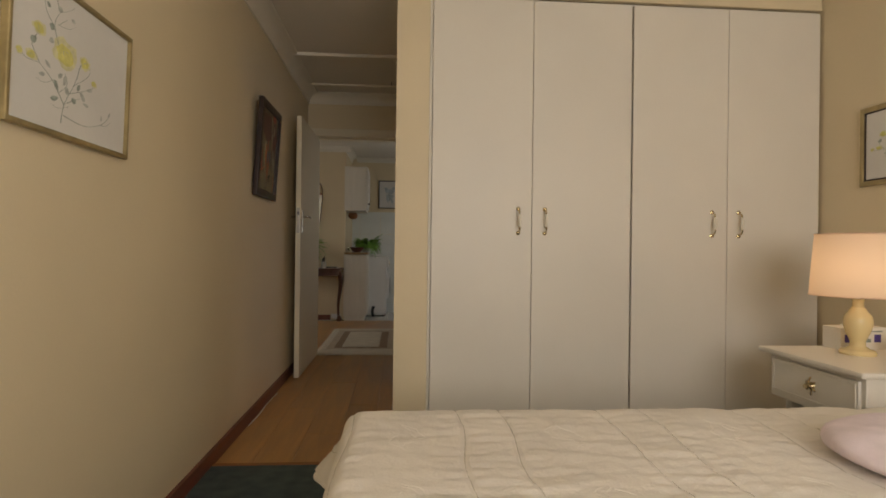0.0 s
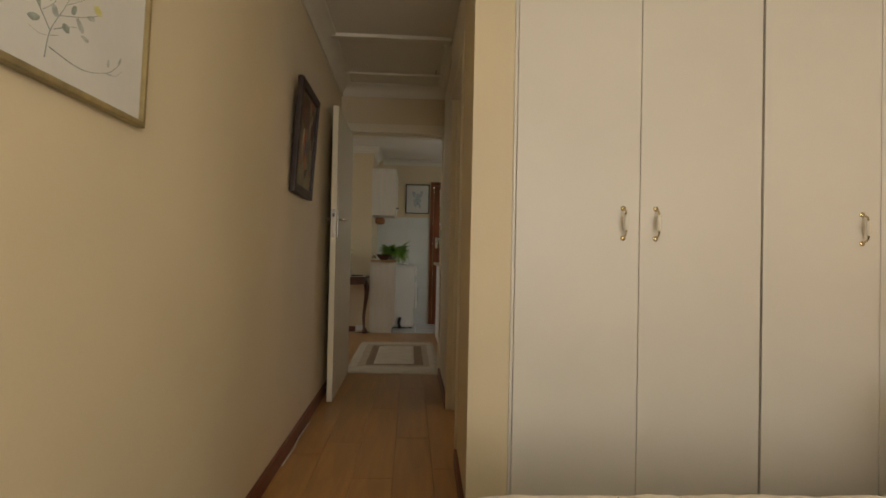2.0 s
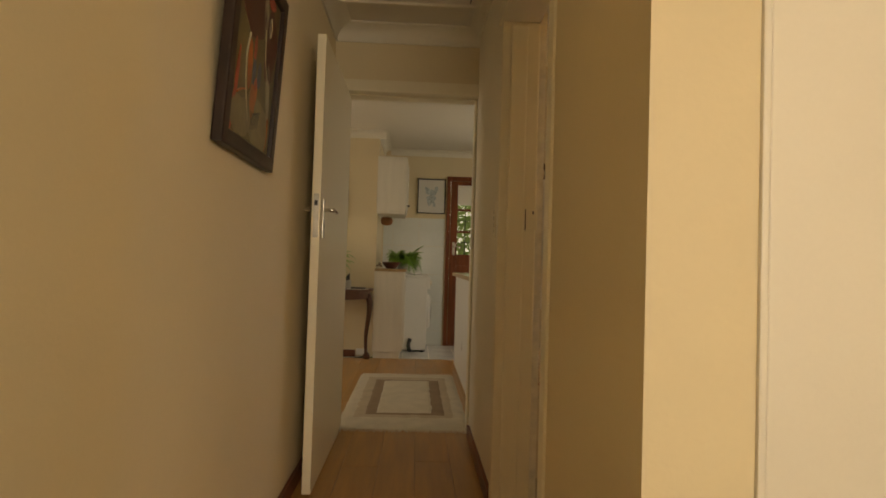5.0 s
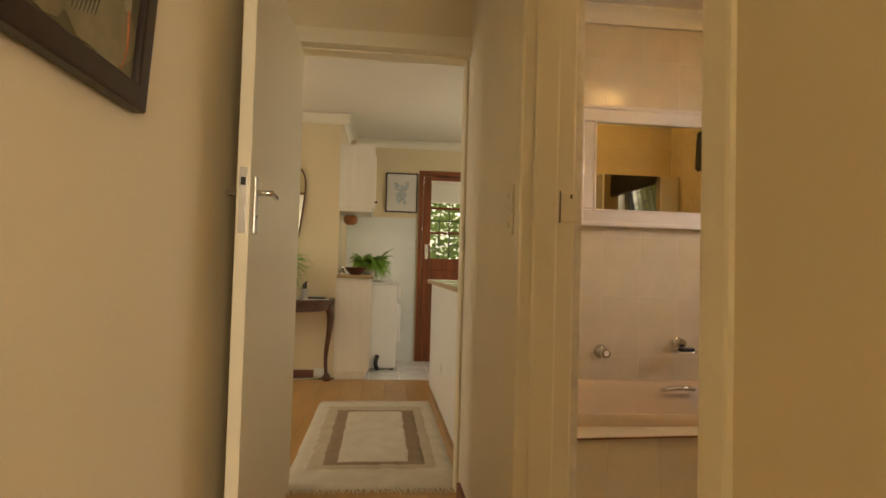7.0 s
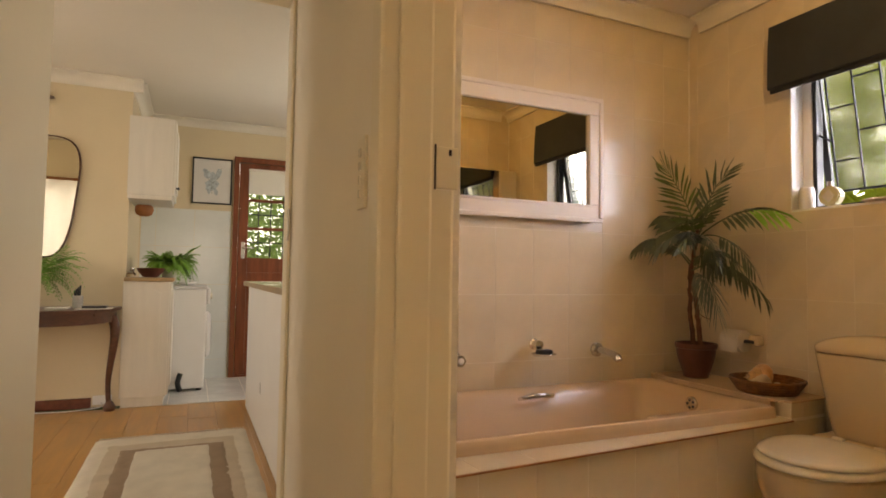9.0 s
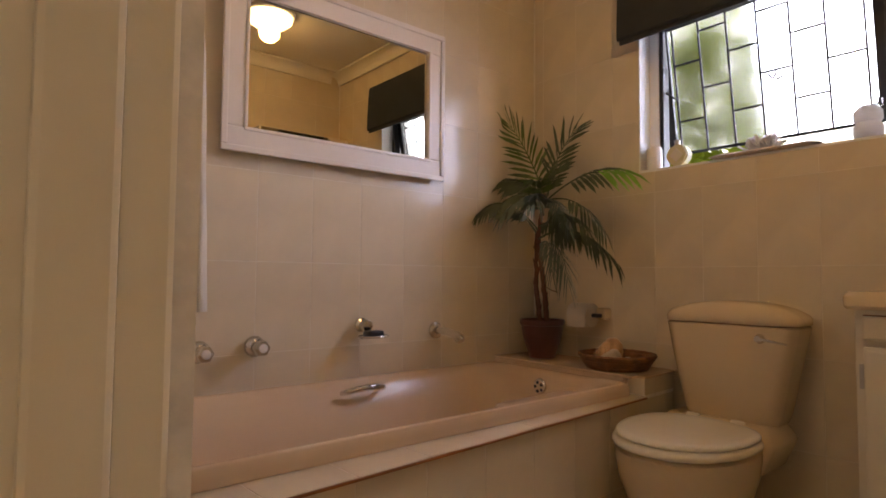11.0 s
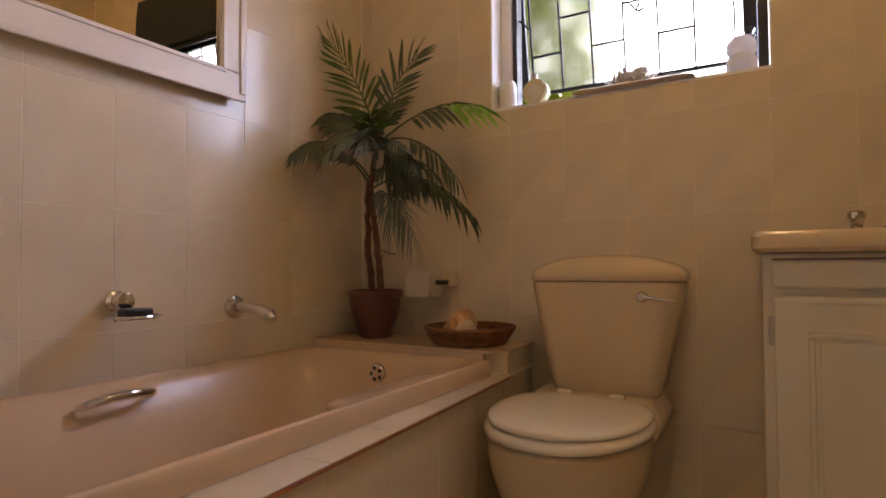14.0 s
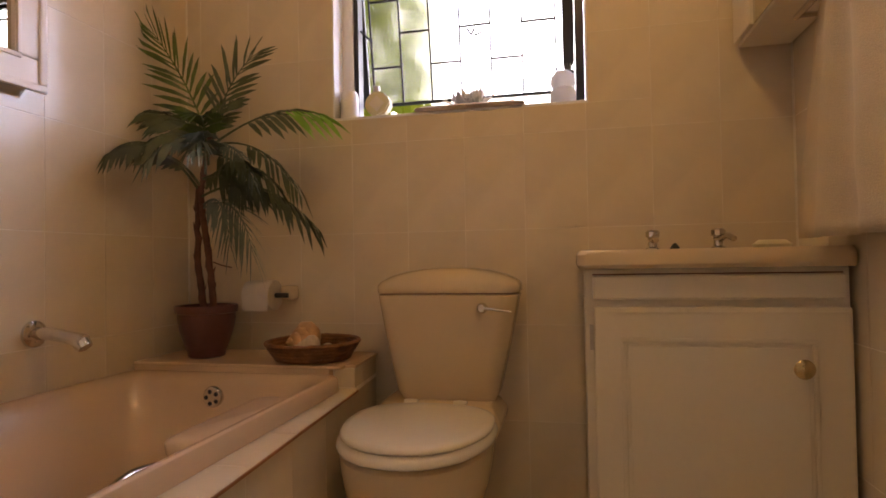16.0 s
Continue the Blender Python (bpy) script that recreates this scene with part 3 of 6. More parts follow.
structure("threshold_strip", box(0.0, 0.87, 3.115, 3.145, 0.0, 0.009, 0.003), M["wood_light"], "thin wooden strip between carpet and laminate", "threshold")

# ---- bedroom ----
def wardrobe():
    w = thing("built_in_wardrobe", (2.05, 3.45, 0), "white painted built-in wardrobe with four tall closed doors", "wardrobe")
    part("carcass", box(1.032, 3.062, 3.165, 3.735, 0.0, 2.31), M["wardrobe"], w)
    part("top_panel", box(1.03, 3.068, 3.137, 3.165, 2.312, H, 0.003), M["wall"], w)
    part("edge_bead", box(1.030, 1.043, 3.128, 3.165, 0.0, 2.312, 0.004), M["wardrobe"], w)
    part("plinth", box(1.045, 3.06, 3.155, 3.165, 0.0, 0.055), M["wardrobe"], w)
    cuts = (1.045, 1.548, 2.058, 2.563, 3.058)
    knobs = (1.478, 1.612, 2.480, 2.622)
    for i in range(4):
        g = 0.005
        d = part("door", box(cuts[i] + (g if i == 2 else 0.0013), cuts[i + 1] - (g if i == 1 else 0.0013), 3.135, 3.158, 0.058, 2.296, 0.003), M["wardrobe"], w)
        x, z = knobs[i], 1.197
        h = part("handle", tube(curve_points([(x, 3.133, z + 0.055), (x + 0.004, 3.112, z + 0.047), (x, 3.100, z + 0.034)], 4), [0.004] * 8 + [0.005], 8), M["brass"], d, "brass bow handle with a cream grip", smooth=50)
    return w


wd = wardrobe()
for d in [o for o in wd.children if o.name.startswith("door")]:
    h = d.children[0]
    me = h.data
    x = sum(v.co.x for v in me.vertices) / len(me.vertices) + ORIGIN[h].x
    z = 1.197
    bm = bmesh.new()
    tube(curve_points([(x, 3.133, z - 0.060), (x + 0.003, 3.112, z - 0.05), (x, 3.100, z - 0.034)], 4), [0.004] * 8 + [0.005], 8, bm)
    part("lower_arm", bm, M["brass"], h, smooth=40)
    for dz in (0.057, -0.062):
        part("mount", lathe([(0.011, 0.0), (0.010, -0.004), (0.004, -0.007)], (x, 3.135, z + dz), 12, axis="y"), M["brass"], h, smooth=40)
    part("grip", lathe([(0.006, -0.03), (0.0085, -0.026), (0.0095, 0.0), (0.0085, 0.026), (0.006, 0.03)], (x, 3.100, z), 12), M["seat"], d, "cream ceramic grip", smooth=50)


def mitred_bars(axis, d0, d1, u0, u1, v0, v1, w):
    """Four bars of a picture frame, cut at 45 degrees and rounded along their edges."""
    a, b, c, d = u0 + w, u1 - w, v0 + w, v1 - w
    out = []
    for quad in ([(u0, v0), (u1, v0), (b, c), (a, c)], [(u1, v1), (u0, v1), (a, d), (b, d)], [(u0, v1), (u0, v0), (a, c), (a, d)], [(u1, v0), (u1, v1), (b, d), (b, c)]):
        bm = prism(quad, axis, d0, d1)
        long_edges = [e for e in bm.edges if e.calc_length() > w * 1.6]
        bmesh.ops.bevel(bm, geom=long_edges, offset=min(0.007, w * 0.28), segments=3, affect="EDGES", profile=0.6)
        out.append(bm)
    return out


def picture(name, axis, at, side, u0, u1, v0, v1, bar, depth, frame_mat, label, mount=None):
    """A framed picture on a wall; side: which way it looks. Returns it and the depth of its sheet."""
    c = ((at, (u0 + u1) / 2, (v0 + v1) / 2) if axis == "x" else ((u0 + u1) / 2, at, (v0 + v1) / 2))
    p = thing(name, c, label, "picture")
    d0, d1 = sorted((at + side * 0.002, at + side * depth))
    for bm in mitred_bars(axis, d0, d1, u0, u1, v0, v1, bar):
        part("frame_bar", bm, frame_mat, p)
    s = at + side * depth * 0.55
    a, b = sorted((s, s - side * 0.004))
    iu0, iu1, iv0, iv1 = u0 + bar, u1 - bar, v0 + bar, v1 - bar
    part("sheet", box(a, b, iu0, iu1, iv0, iv1) if axis == "x" else box(iu0, iu1, a, b, iv0, iv1), mount or M["art_paper"], p)
    return p, s


def strokes(p, name, paths, put, r, mat):
    """Brush lines on a sheet, as thin raised ribbons."""
    bm = bmesh.new()
    for path in paths:
        pts = curve_points([put(u, v) for u, v in path], 5)
        tube(pts, [r * (1 - 0.6 * i / len(pts)) for i in range(len(pts))], 4, bm)
    part(name, bm, mat, p)


def blots(p, name, spots, put, mat, seg=9, rng=random.Random(3)):
    for k, (u, v, ru, rv, turn) in enumerate(spots):
        bm = bmesh.new()
        pts = []
        for i in range(seg):
            a = 2 * math.pi * i / seg
            q = rng.uniform(0.8, 1.15)
            du, dv = ru * q * math.cos(a), rv * q * math.sin(a)
            c, s = math.cos(radians(turn)), math.sin(radians(turn))
            pts.append(Vector(put(u + du * c - dv * s, v + du * s + dv * c)))
        n = Vector(put(0, 0, 1)) - Vector(put(0, 0, 0))
        lo = [bm.verts.new(q) for q in pts]
        hi = [bm.verts.new(q + n * (1 + 0.13 * k)) for q in pts]
        for i in range(seg):
            j = (i + 1) % seg
            bm.faces.new((lo[i], lo[j], hi[j], hi[i]))
        bm.faces.new(hi)
        part(name, bm, mat, p)


STEMS = [[(0.38, 0.06), (0.40, 0.20), (0.46, 0.34), (0.50, 0.44)], [(0.40, 0.20), (0.30, 0.34), (0.20, 0.42)], [(0.44, 0.30), (0.58, 0.38), (0.66, 0.44)],
         [(0.40, 0.12), (0.58, 0.10), (0.74, 0.16), (0.82, 0.24)], [(0.42, 0.22), (0.50, 0.28), (0.54, 0.30)], [(0.50, 0.44), (0.53, 0.56), (0.58, 0.62)],
         [(0.36, 0.56), (0.30, 0.74), (0.34, 0.86)], [(0.20, 0.42), (0.14, 0.52)], [(0.33, 0.76), (0.40, 0.84)]]
TWIGS = [[(0.36, 0.28), (0.42, 0.36), (0.40, 0.44)], [(0.30, 0.34), (0.24, 0.30), (0.18, 0.31)], [(0.20, 0.42), (0.11, 0.41), (0.06, 0.44)], [(0.48, 0.38), (0.60, 0.50), (0.62, 0.58)],
         [(0.74, 0.16), (0.80, 0.17), (0.85, 0.22)], [(0.82, 0.24), (0.84, 0.30)], [(0.34, 0.86), (0.31, 0.95), (0.34, 0.99)], [(0.34, 0.86), (0.42, 0.92), (0.46, 0.97)],
         [(0.31, 0.72), (0.24, 0.80), (0.22, 0.88)], [(0.33, 0.76), (0.42, 0.78), (0.47, 0.83)], [(0.14, 0.52), (0.17, 0.60), (0.20, 0.64)], [(0.44, 0.20), (0.36, 0.16), (0.30, 0.17)]]
LEAVES = [(0.33, 0.32, 0.018, 0.04, 20), (0.40, 0.38, 0.015, 0.04, -10), (0.56, 0.32, 0.02, 0.036, 30), (0.48, 0.26, 0.022, 0.022, 0), (0.62, 0.40, 0.028, 0.014, 20), (0.26, 0.44, 0.013, 0.032, 40),
          (0.15, 0.56, 0.02, 0.032, -20), (0.28, 0.62, 0.018, 0.022, 0), (0.34, 0.88, 0.022, 0.022, 0), (0.28, 0.72, 0.018, 0.024, 10), (0.75, 0.22, 0.008, 0.024, 0), (0.83, 0.27, 0.009, 0.024, -20), (0.32, 0.22, 0.03, 0.02, 30),
          (0.42, 0.31, 0.016, 0.03, 15), (0.36, 0.40, 0.014, 0.03, -35), (0.52, 0.38, 0.013, 0.028, -20), (0.22, 0.35, 0.026, 0.014, 25), (0.59, 0.27, 0.024, 0.014, -15), (0.25, 0.86, 0.012, 0.02, 20), (0.45, 0.86, 0.014, 0.018, 40)]
ROSES = [(0.40, 0.58, 0.10, 0.11), (0.57, 0.59, 0.05, 0.055), (0.19, 0.66, 0.05, 0.055), (0.14, 0.45, 0.042, 0.036), (0.66, 0.47, 0.03, 0.028), (0.06, 0.44, 0.026, 0.028)]


def flower_picture(name, axis, at, side, u0, u1, v0, v1, label, bar=0.014, slip=0.0):
    """A fine watercolour: thin stems, outlined leaves and roses of many overlapping petals."""
    p, s = picture(name, axis, at, side, u0, u1, v0, v1, bar, 0.022, M["gold"], label)
    if slip:
        q = bar - 0.001
        d0, d1 = sorted((s, s + side * 0.006))
        for bm in mitred_bars(axis, d0, d1, u0 + q, u1 - q, v0 + q, v1 - q, slip):
            part("inner_slip", bm, M["frame_dark"], p, "dark brown inner slip")

    def put(u, v, k=0):
        m = bar + slip + 0.006
        u = u if side > 0 else 1 - u
        a, b = u0 + m + (u1 - u0 - 2 * m) * u, v0 + m + (v1 - v0 - 2 * m) * v
        d = s + side * (0.0004 + 0.0003 * k)
        return (d, a, b) if axis == "x" else (a, d, b)
    strokes(p, "stem_drawing", STEMS, put, 0.0011, M["grey_ink"])
    for twig in TWIGS:
        strokes(p, "twig_drawing", [twig], put, 0.0007, M["grey_ink"])
    blots(p, "leaf_wash", LEAVES[::3], put, M["grey_ink"])
    blots(p, "leaf_wash", LEAVES[1::3], put, M["pale_ink"])
    blots(p, "leaf_wash", LEAVES[2::3], put, M["pale_ink"])
    for u, v, ru, rv in ROSES:
        blots(p, "petal_wash", [(u, v, ru, rv, 0)], put, M["pale_yellow"], 17)
        blots(p, "rose_heart", [(u - 0.1 * ru, v - 0.05 * rv, ru * 0.7, rv * 0.68, 30)], lambda a, b, k=0: put(a, b, k + 1.6), M["yellow"], 13)
        lines_at = [[(u + q * ru * math.cos(a0 + k * 0.6), v + q * rv * math.sin(a0 + k * 0.6)) for k in range(4)] for q, a0 in ((0.16, 0.4), (0.26, 2.6))]
        strokes(p, "petal_line", lines_at, lambda a, b, k=0: put(a, b, k + 3.2), 0.0005, M["pale_ink"])
    return p


wall_flowers = flower_picture("flower_picture", "x", 0.0, 1, 1.650, 2.222, 1.322, 1.708, "watercolour of yellow roses in a thin gilt frame")
wall_flowers.rotation_euler = (0, 0.03, 0)
wall_flowers.location.x += 0.007
flower_picture("flower_picture", "x", 3.07, -1, 2.33, 2.865, 1.365, 1.73, "yellow flower watercolour in a gilt frame above the nightstand", 0.024, 0.008)

# the dark framed picture leans out from the corridor wall at its top
oil, sheet = picture("dark_framed_picture", "x", 0.0, 1, 3.838, 4.365, 1.368, 1.965, 0.046, 0.034, M["frame_dark"], "dark wooden frame with an abstract orange and olive painting", mount=M["olive"])


def on_oil(u, v, k=0):
    return (sheet + 0.0005 + 0.001 * k, 3.882 + 0.438 * u, 1.41 + 0.51 * v)


blots(oil, "tan_patch", [(0.62, 0.17, 0.36, 0.16, -6), (0.30, 0.13, 0.24, 0.12, 4)], on_oil, M["oil_tan"], 18)
blots(oil, "dark_patch", [(0.36, 0.80, 0.30, 0.17, 0), (0.82, 0.68, 0.15, 0.22, 0)], on_oil, M["bowl"], 16)
blots(oil, "red_stroke", [(0.10, 0.13, 0.035, 0.12, -8), (0.145, 0.36, 0.03, 0.15, -6), (0.47, 0.58, 0.03, 0.08, 0), (0.535, 0.37, 0.03, 0.045, 0), (0.76, 0.95, 0.10, 0.04, 0)], on_oil, M["oil_red"], 11)
blots(oil, "orange_stroke", [(0.375, 0.46, 0.05, 0.15, 4), (0.49, 0.25, 0.055, 0.11, 12), (0.53, 0.31, 0.045, 0.09, -10)], on_oil, M["orange"], 12)
blots(oil, "blue_stroke", [(0.48, 0.44, 0.03, 0.10, 0), (0.60, 0.44, 0.045, 0.08, 0)], on_oil, M["oil_blue"], 11)
blots(oil, "white_stroke", [(0.64, 0.84, 0.055, 0.14, 10), (0.83, 0.44, 0.06, 0.14, 14), (0.88, 0.31, 0.04, 0.10, 16)], on_oil, M["oil_white"], 13)
strokes(oil, "white_line", [[(0.66, 0.75), (0.70, 0.60), (0.78, 0.48)], [(0.33, 0.62), (0.29, 0.48), (0.34, 0.30), (0.43, 0.13)], [(0.76, 0.86), (0.80, 0.80), (0.77, 0.74), (0.74, 0.80), (0.76, 0.86)]], on_oil, 0.005, M["oil_white"])
strokes(oil, "tan_line", [[(0.16, 0.24), (0.26, 0.28), (0.36, 0.30)]], on_oil, 0.005, M["orange"])
strokes(oil, "tan_line", [[(0.90, 0.24), (0.92, 0.12), (0.89, 0.03)]], on_oil, 0.005, M["orange"])
strokes(oil, "comb_lines", [[(0.53 + 0.026 * i, 0.20 + 0.006 * i), (0.49 + 0.026 * i, 0.09 + 0.006 * i)] for i in range(7)], on_oil, 0.003, M["black"])
oil.rotation_euler = (0, 0.06, 0)
oil.location.x += 0.018

# cable along the skirting
cable = part("cable", tube(curve_points([(0.024, 3.75, 0.004), (0.03, 4.0, 0.004), (0.022, 4.2, 0.004), (0.03, 4.5, 0.004)], 6), 0.0035, 6), M["white"], None, "thin white cable lying along the skirting board")
tagged(cable, category="cable")


# bed: base, mattress and a quilted bedspread that hangs at the foot
SPREAD = (0.735, 3.0, 0.70, 2.085, 0.562, 0.06)
SEAMS = [q + 0.43 * k for k in range(-3, 5) for q in (1.06, 1.19)]


def spread_at(u, v, lift=0.0):
    """The bedspread's surface at u along and v across the bed, both counted along the cloth."""
    x0, x1, y0, y1, top, r = SPREAD
    dx, dy = max(x0 + r - u, 0), max(y0 + r - v, v - (y1 - r), 0)
    d = math.hypot(dx, dy)
    arc = r * math.pi / 2
    corner = min(dx, dy) / max(dx, dy) if dx > 0 and v > y1 - r else 0.0
    if d <= 1e-9:
        out, drop = 0.0, 0.0
    elif d < arc:
        out, drop = r * math.sin(d / r), r * (1 - math.cos(d / r))
    else:
        out, drop = r + (0.16 + 0.56 * corner) * (d - arc), r + (d - arc) * (0.95 - 0.40 * corner)
    cx, cy = max(u, x0 + r), min(max(v, y0 + r), y1 - r)
    k = (out / d) if d > 1e-9 else 0
    w = u + 0.012 * math.sin(v * 9) + 0.01 * noise.noise((u * 2, v * 3, 7))
    near = min(abs(w - q) for q in SEAMS)
    groove = math.exp(-(near / 0.0045) ** 2)
    puff = 0.0018 * (1 - math.exp(-(near / 0.045) ** 2))
    wave = 0.0014 * math.sin(v * 130 + 3 * noise.noise((u * 8, v * 8, 1))) * math.exp(-((near - 0.035) / 0.03) ** 2)
    motif = 0.0010 * math.cos(55 * math.hypot((u - 0.9) % 0.43 - 0.215, (v % 0.4) - 0.2)) * (near > 0.07)
    soft = noise.noise((u * 2.6, v * 2.6, 0)) * 0.006 + noise.noise((u * 7, v * 19, 4)) * 0.005 + noise.noise((u * 26, v * 60, 9)) * 0.0028
    z = top - drop + soft + puff + wave + motif - 0.004 * groove + lift
    flare = max(0, d - arc) * 0.10 * math.sin((u + v) * 15)
    return cx + (u - cx) * k - flare * (dx > 0), cy + (v - cy) * k + flare * (dy > 0), max(z, 0.02)


def seam_at(q, v):
    u = q - 0.012 * math.sin(v * 9)
    return u - 0.01 * noise.noise((u * 2, v * 3, 7))


def bedspread():
    x0, x1, y0, y1, top, r = SPREAD
    bm = bmesh.new()
    nx, ny = 460, 170
    grid = []
    for i in range(nx + 1):
        u = x0 - 0.22 + (x1 + 0.02 - x0 + 0.22) * i / nx
        grid.append([bm.verts.new(spread_at(u, y0 - 0.22 + (y1 - y0 + 0.44) * j / ny)) for j in range(ny + 1)])
    for i in range(nx):
        for j in range(ny):
            bm.faces.new((grid[i][j], grid[i + 1][j], grid[i + 1][j + 1], grid[i][j + 1]))
    return bm


bed = thing("bed", (1.9, 1.36, 0), "double bed base with a mattress under the bedspread", "bed")
part("base", box(0.86, 3.0, 0.78, 1.94, 0.06, 0.28, 0.02), M["duvet"], bed)
part("mattress", box(0.84, 3.0, 0.76, 1.96, 0.28, 0.535, 0.05, seg=3), M["duvet"], bed)
for x in (0.95, 2.9):
    for y in (0.86, 1.86):
        part("leg", lathe([(0.03, 0.0), (0.035, 0.03), (0.03, 0.07)], (x, y, 0.006), 12), M["walnut"], bed)
quilt = part("bedspread", bedspread(), M["duvet"], None, "cream quilted bedspread drawn over the bed", smooth=180)
tagged(quilt, category="bedspread")
sol = quilt.modifiers.new("thickness", "SOLIDIFY")
sol.thickness, sol.offset = 0.012, -1.0
for q in SEAMS:
    if 0.6 < q < 2.95:
        part("seam", tube([spread_at(seam_at(q, 0.5 + 0.0125 * k), 0.5 + 0.0125 * k, 0.0002) for k in range(140)], 0.0013, 5), M["thread"], quilt, "stitched quilting seam")
for c, side in ((0.91, 1), (1.34, -1), (1.77, 1), (2.20, -1)):
    for v in (0.98, 1.40, 1.80):
        for bend in (0.05, 0.03, -0.035):
            run = [(c + side * bend * math.sin(math.pi * k / 16) + 0.006 * math.sin(k * 1.1), v - 0.075 + 0.15 * k / 16 + bend * 0.5) for k in range(17)]
            part("embroidery", tube([spread_at(a, b, 0.0) for a, b in run], 0.0009, 5), M["duvet"], quilt)
hem_line = [spread_at(0.735 - 0.218, 0.49 + 0.02 * k) for k in range(88)]
part("hem", tube(hem_line, 0.006, 6), M["duvet"], quilt, smooth=60)


def cushion(name, x0, x1, y0, y1, z, h, mat, label):
    bm = bmesh.new()
    n = 24
    vs = {}
    for s in (1, -1):
        for i in range(n + 1):
            for j in range(n + 1):
                u, v = math.sin(math.pi / 2 * (2 * i / n - 1)), math.sin(math.pi / 2 * (2 * j / n - 1))
                edge = i in (0, n) or j in (0, n)
                if edge and s < 0:
                    vs[s, i, j] = vs[1, i, j]
                    continue
                puff = (max(0, 1 - u ** 6) * max(0, 1 - v ** 6)) ** 0.42
                pinch = 1 - 0.17 * (u * u * v * v)
                w = noise.noise((u * 2.3, v * 2.3, s)) * 0.012
                vs[s, i, j] = bm.verts.new(((x0 + x1) / 2 + (x1 - x0) / 2 * u * pinch, (y0 + y1) / 2 + (y1 - y0) / 2 * v * pinch, z + h / 2 + s * puff * (h / 2) + w * (s > 0)))
        for i in range(n):
            for j in range(n):
                q = [vs[s, i, j], vs[s, i + 1, j], vs[s, i + 1, j + 1], vs[s, i, j + 1]]
                bm.faces.new(q if s > 0 else q[::-1])
    ob = part(name, bm, mat, None, label, smooth=180)
    return tagged(ob, category="pillow")


cushion("pillow", 1.90, 3.0, 1.30, 1.76, 0.556, 0.085, M["pillow"], "soft lilac fleece pillow lying on the bedspread")


# nightstand, lamp and tissue boxes
def nightstand():
    n = thing("nightstand", (2.73, 2.37, 0), "cream painted nightstand with one drawer and an ornate pull", "nightstand")
    part("top", box(2.385, 3.035, 2.095, 2.645, 0.635, 0.657, 0.008), M["wardrobe"], n)
    part("body", box(2.425, 3.025, 2.125, 2.615, 0.46, 0.635, 0.004), M["wardrobe"], n)
    dr = part("drawer", box(2.414, 2.426, 2.145, 2.595, 0.482, 0.618, 0.003), M["wardrobe"], n)
    for b in frame_bars("x", 2.411, 0.006, 2.155, 2.585, 0.492, 0.608, 0.006, 0.001):
        part("bead", b, M["wardrobe"], dr)
    pull = bmesh.new()
    lathe([(0.016, 0), (0.014, -0.006), (0.006, -0.016), (0.010, -0.024), (0.008, -0.03)], (2.412, 2.36, 0.552), 14, pull, axis="x")
    for a in range(6):
        c, s = math.cos(a * math.pi / 3 + 0.5), math.sin(a * math.pi / 3 + 0.5)
        tube(curve_points([(2.409, 2.36, 0.552), (2.404, 2.36 + 0.016 * c + 0.006 * s, 0.552 + 0.018 * s), (2.408, 2.36 + 0.026 * c, 0.552 + 0.034 * s)], 4), [0.005] * 4 + [0.004] * 4 + [0.002], 6, pull)
    part("pull", pull, M["brass"], dr, "ornate tarnished brass drawer pull", smooth=50)
    for x in (2.49, 2.99):
        for y in (2.19, 2.56):
            part("leg", tube(curve_points([(x, y, 0.47), (x - 0.012, y, 0.33), (x, y, 0.14), (x - 0.01, y, 0.008)], 5), [0.026] * 4 + [0.022] * 4 + [0.015] * 6 + [0.018] * 2, 10), M["wardrobe"], n, smooth=50)
    return n


nightstand()
LX, LY = 2.69, 2.44
lamp = thing("table_lamp", (LX, LY, 0.657), "cream ceramic table lamp with a glowing peach shade", "lamp")
part("base", lathe([(0.062, 0.0), (0.064, 0.008), (0.058, 0.018), (0.042, 0.022), (0.028, 0.032), (0.026, 0.05), (0.029, 0.058), (0.041, 0.085), (0.049, 0.113), (0.05, 0.135), (0.044, 0.155), (0.03, 0.17), (0.028, 0.177),
                    (0.021, 0.183), (0.02, 0.205), (0.025, 0.228), (0.034, 0.24), (0.012, 0.243), (0.01, 0.28)], (LX, LY, 0.657), 32), M["ceramic_cream"], lamp, smooth=40)
sh = bmesh.new()
lathe([(0.166, 0.885), (0.148, 1.128)], (LX, LY, 0), 48, sh)
bmesh.ops.delete(sh, geom=[f for f in sh.faces if len(f.verts) > 8], context="FACES_ONLY")
part("shade", sh, M["shade"], lamp, "peach cloth drum shade", smooth=60)
for z, r in ((0.886, 0.1665), (1.127, 0.1485)):
    rim = [(LX + r * math.cos(a * math.pi / 24), LY + r * math.sin(a * math.pi / 24), z) for a in range(49)]
    part("shade_rim", tube(rim, 0.003, 6), M["shade"], lamp)


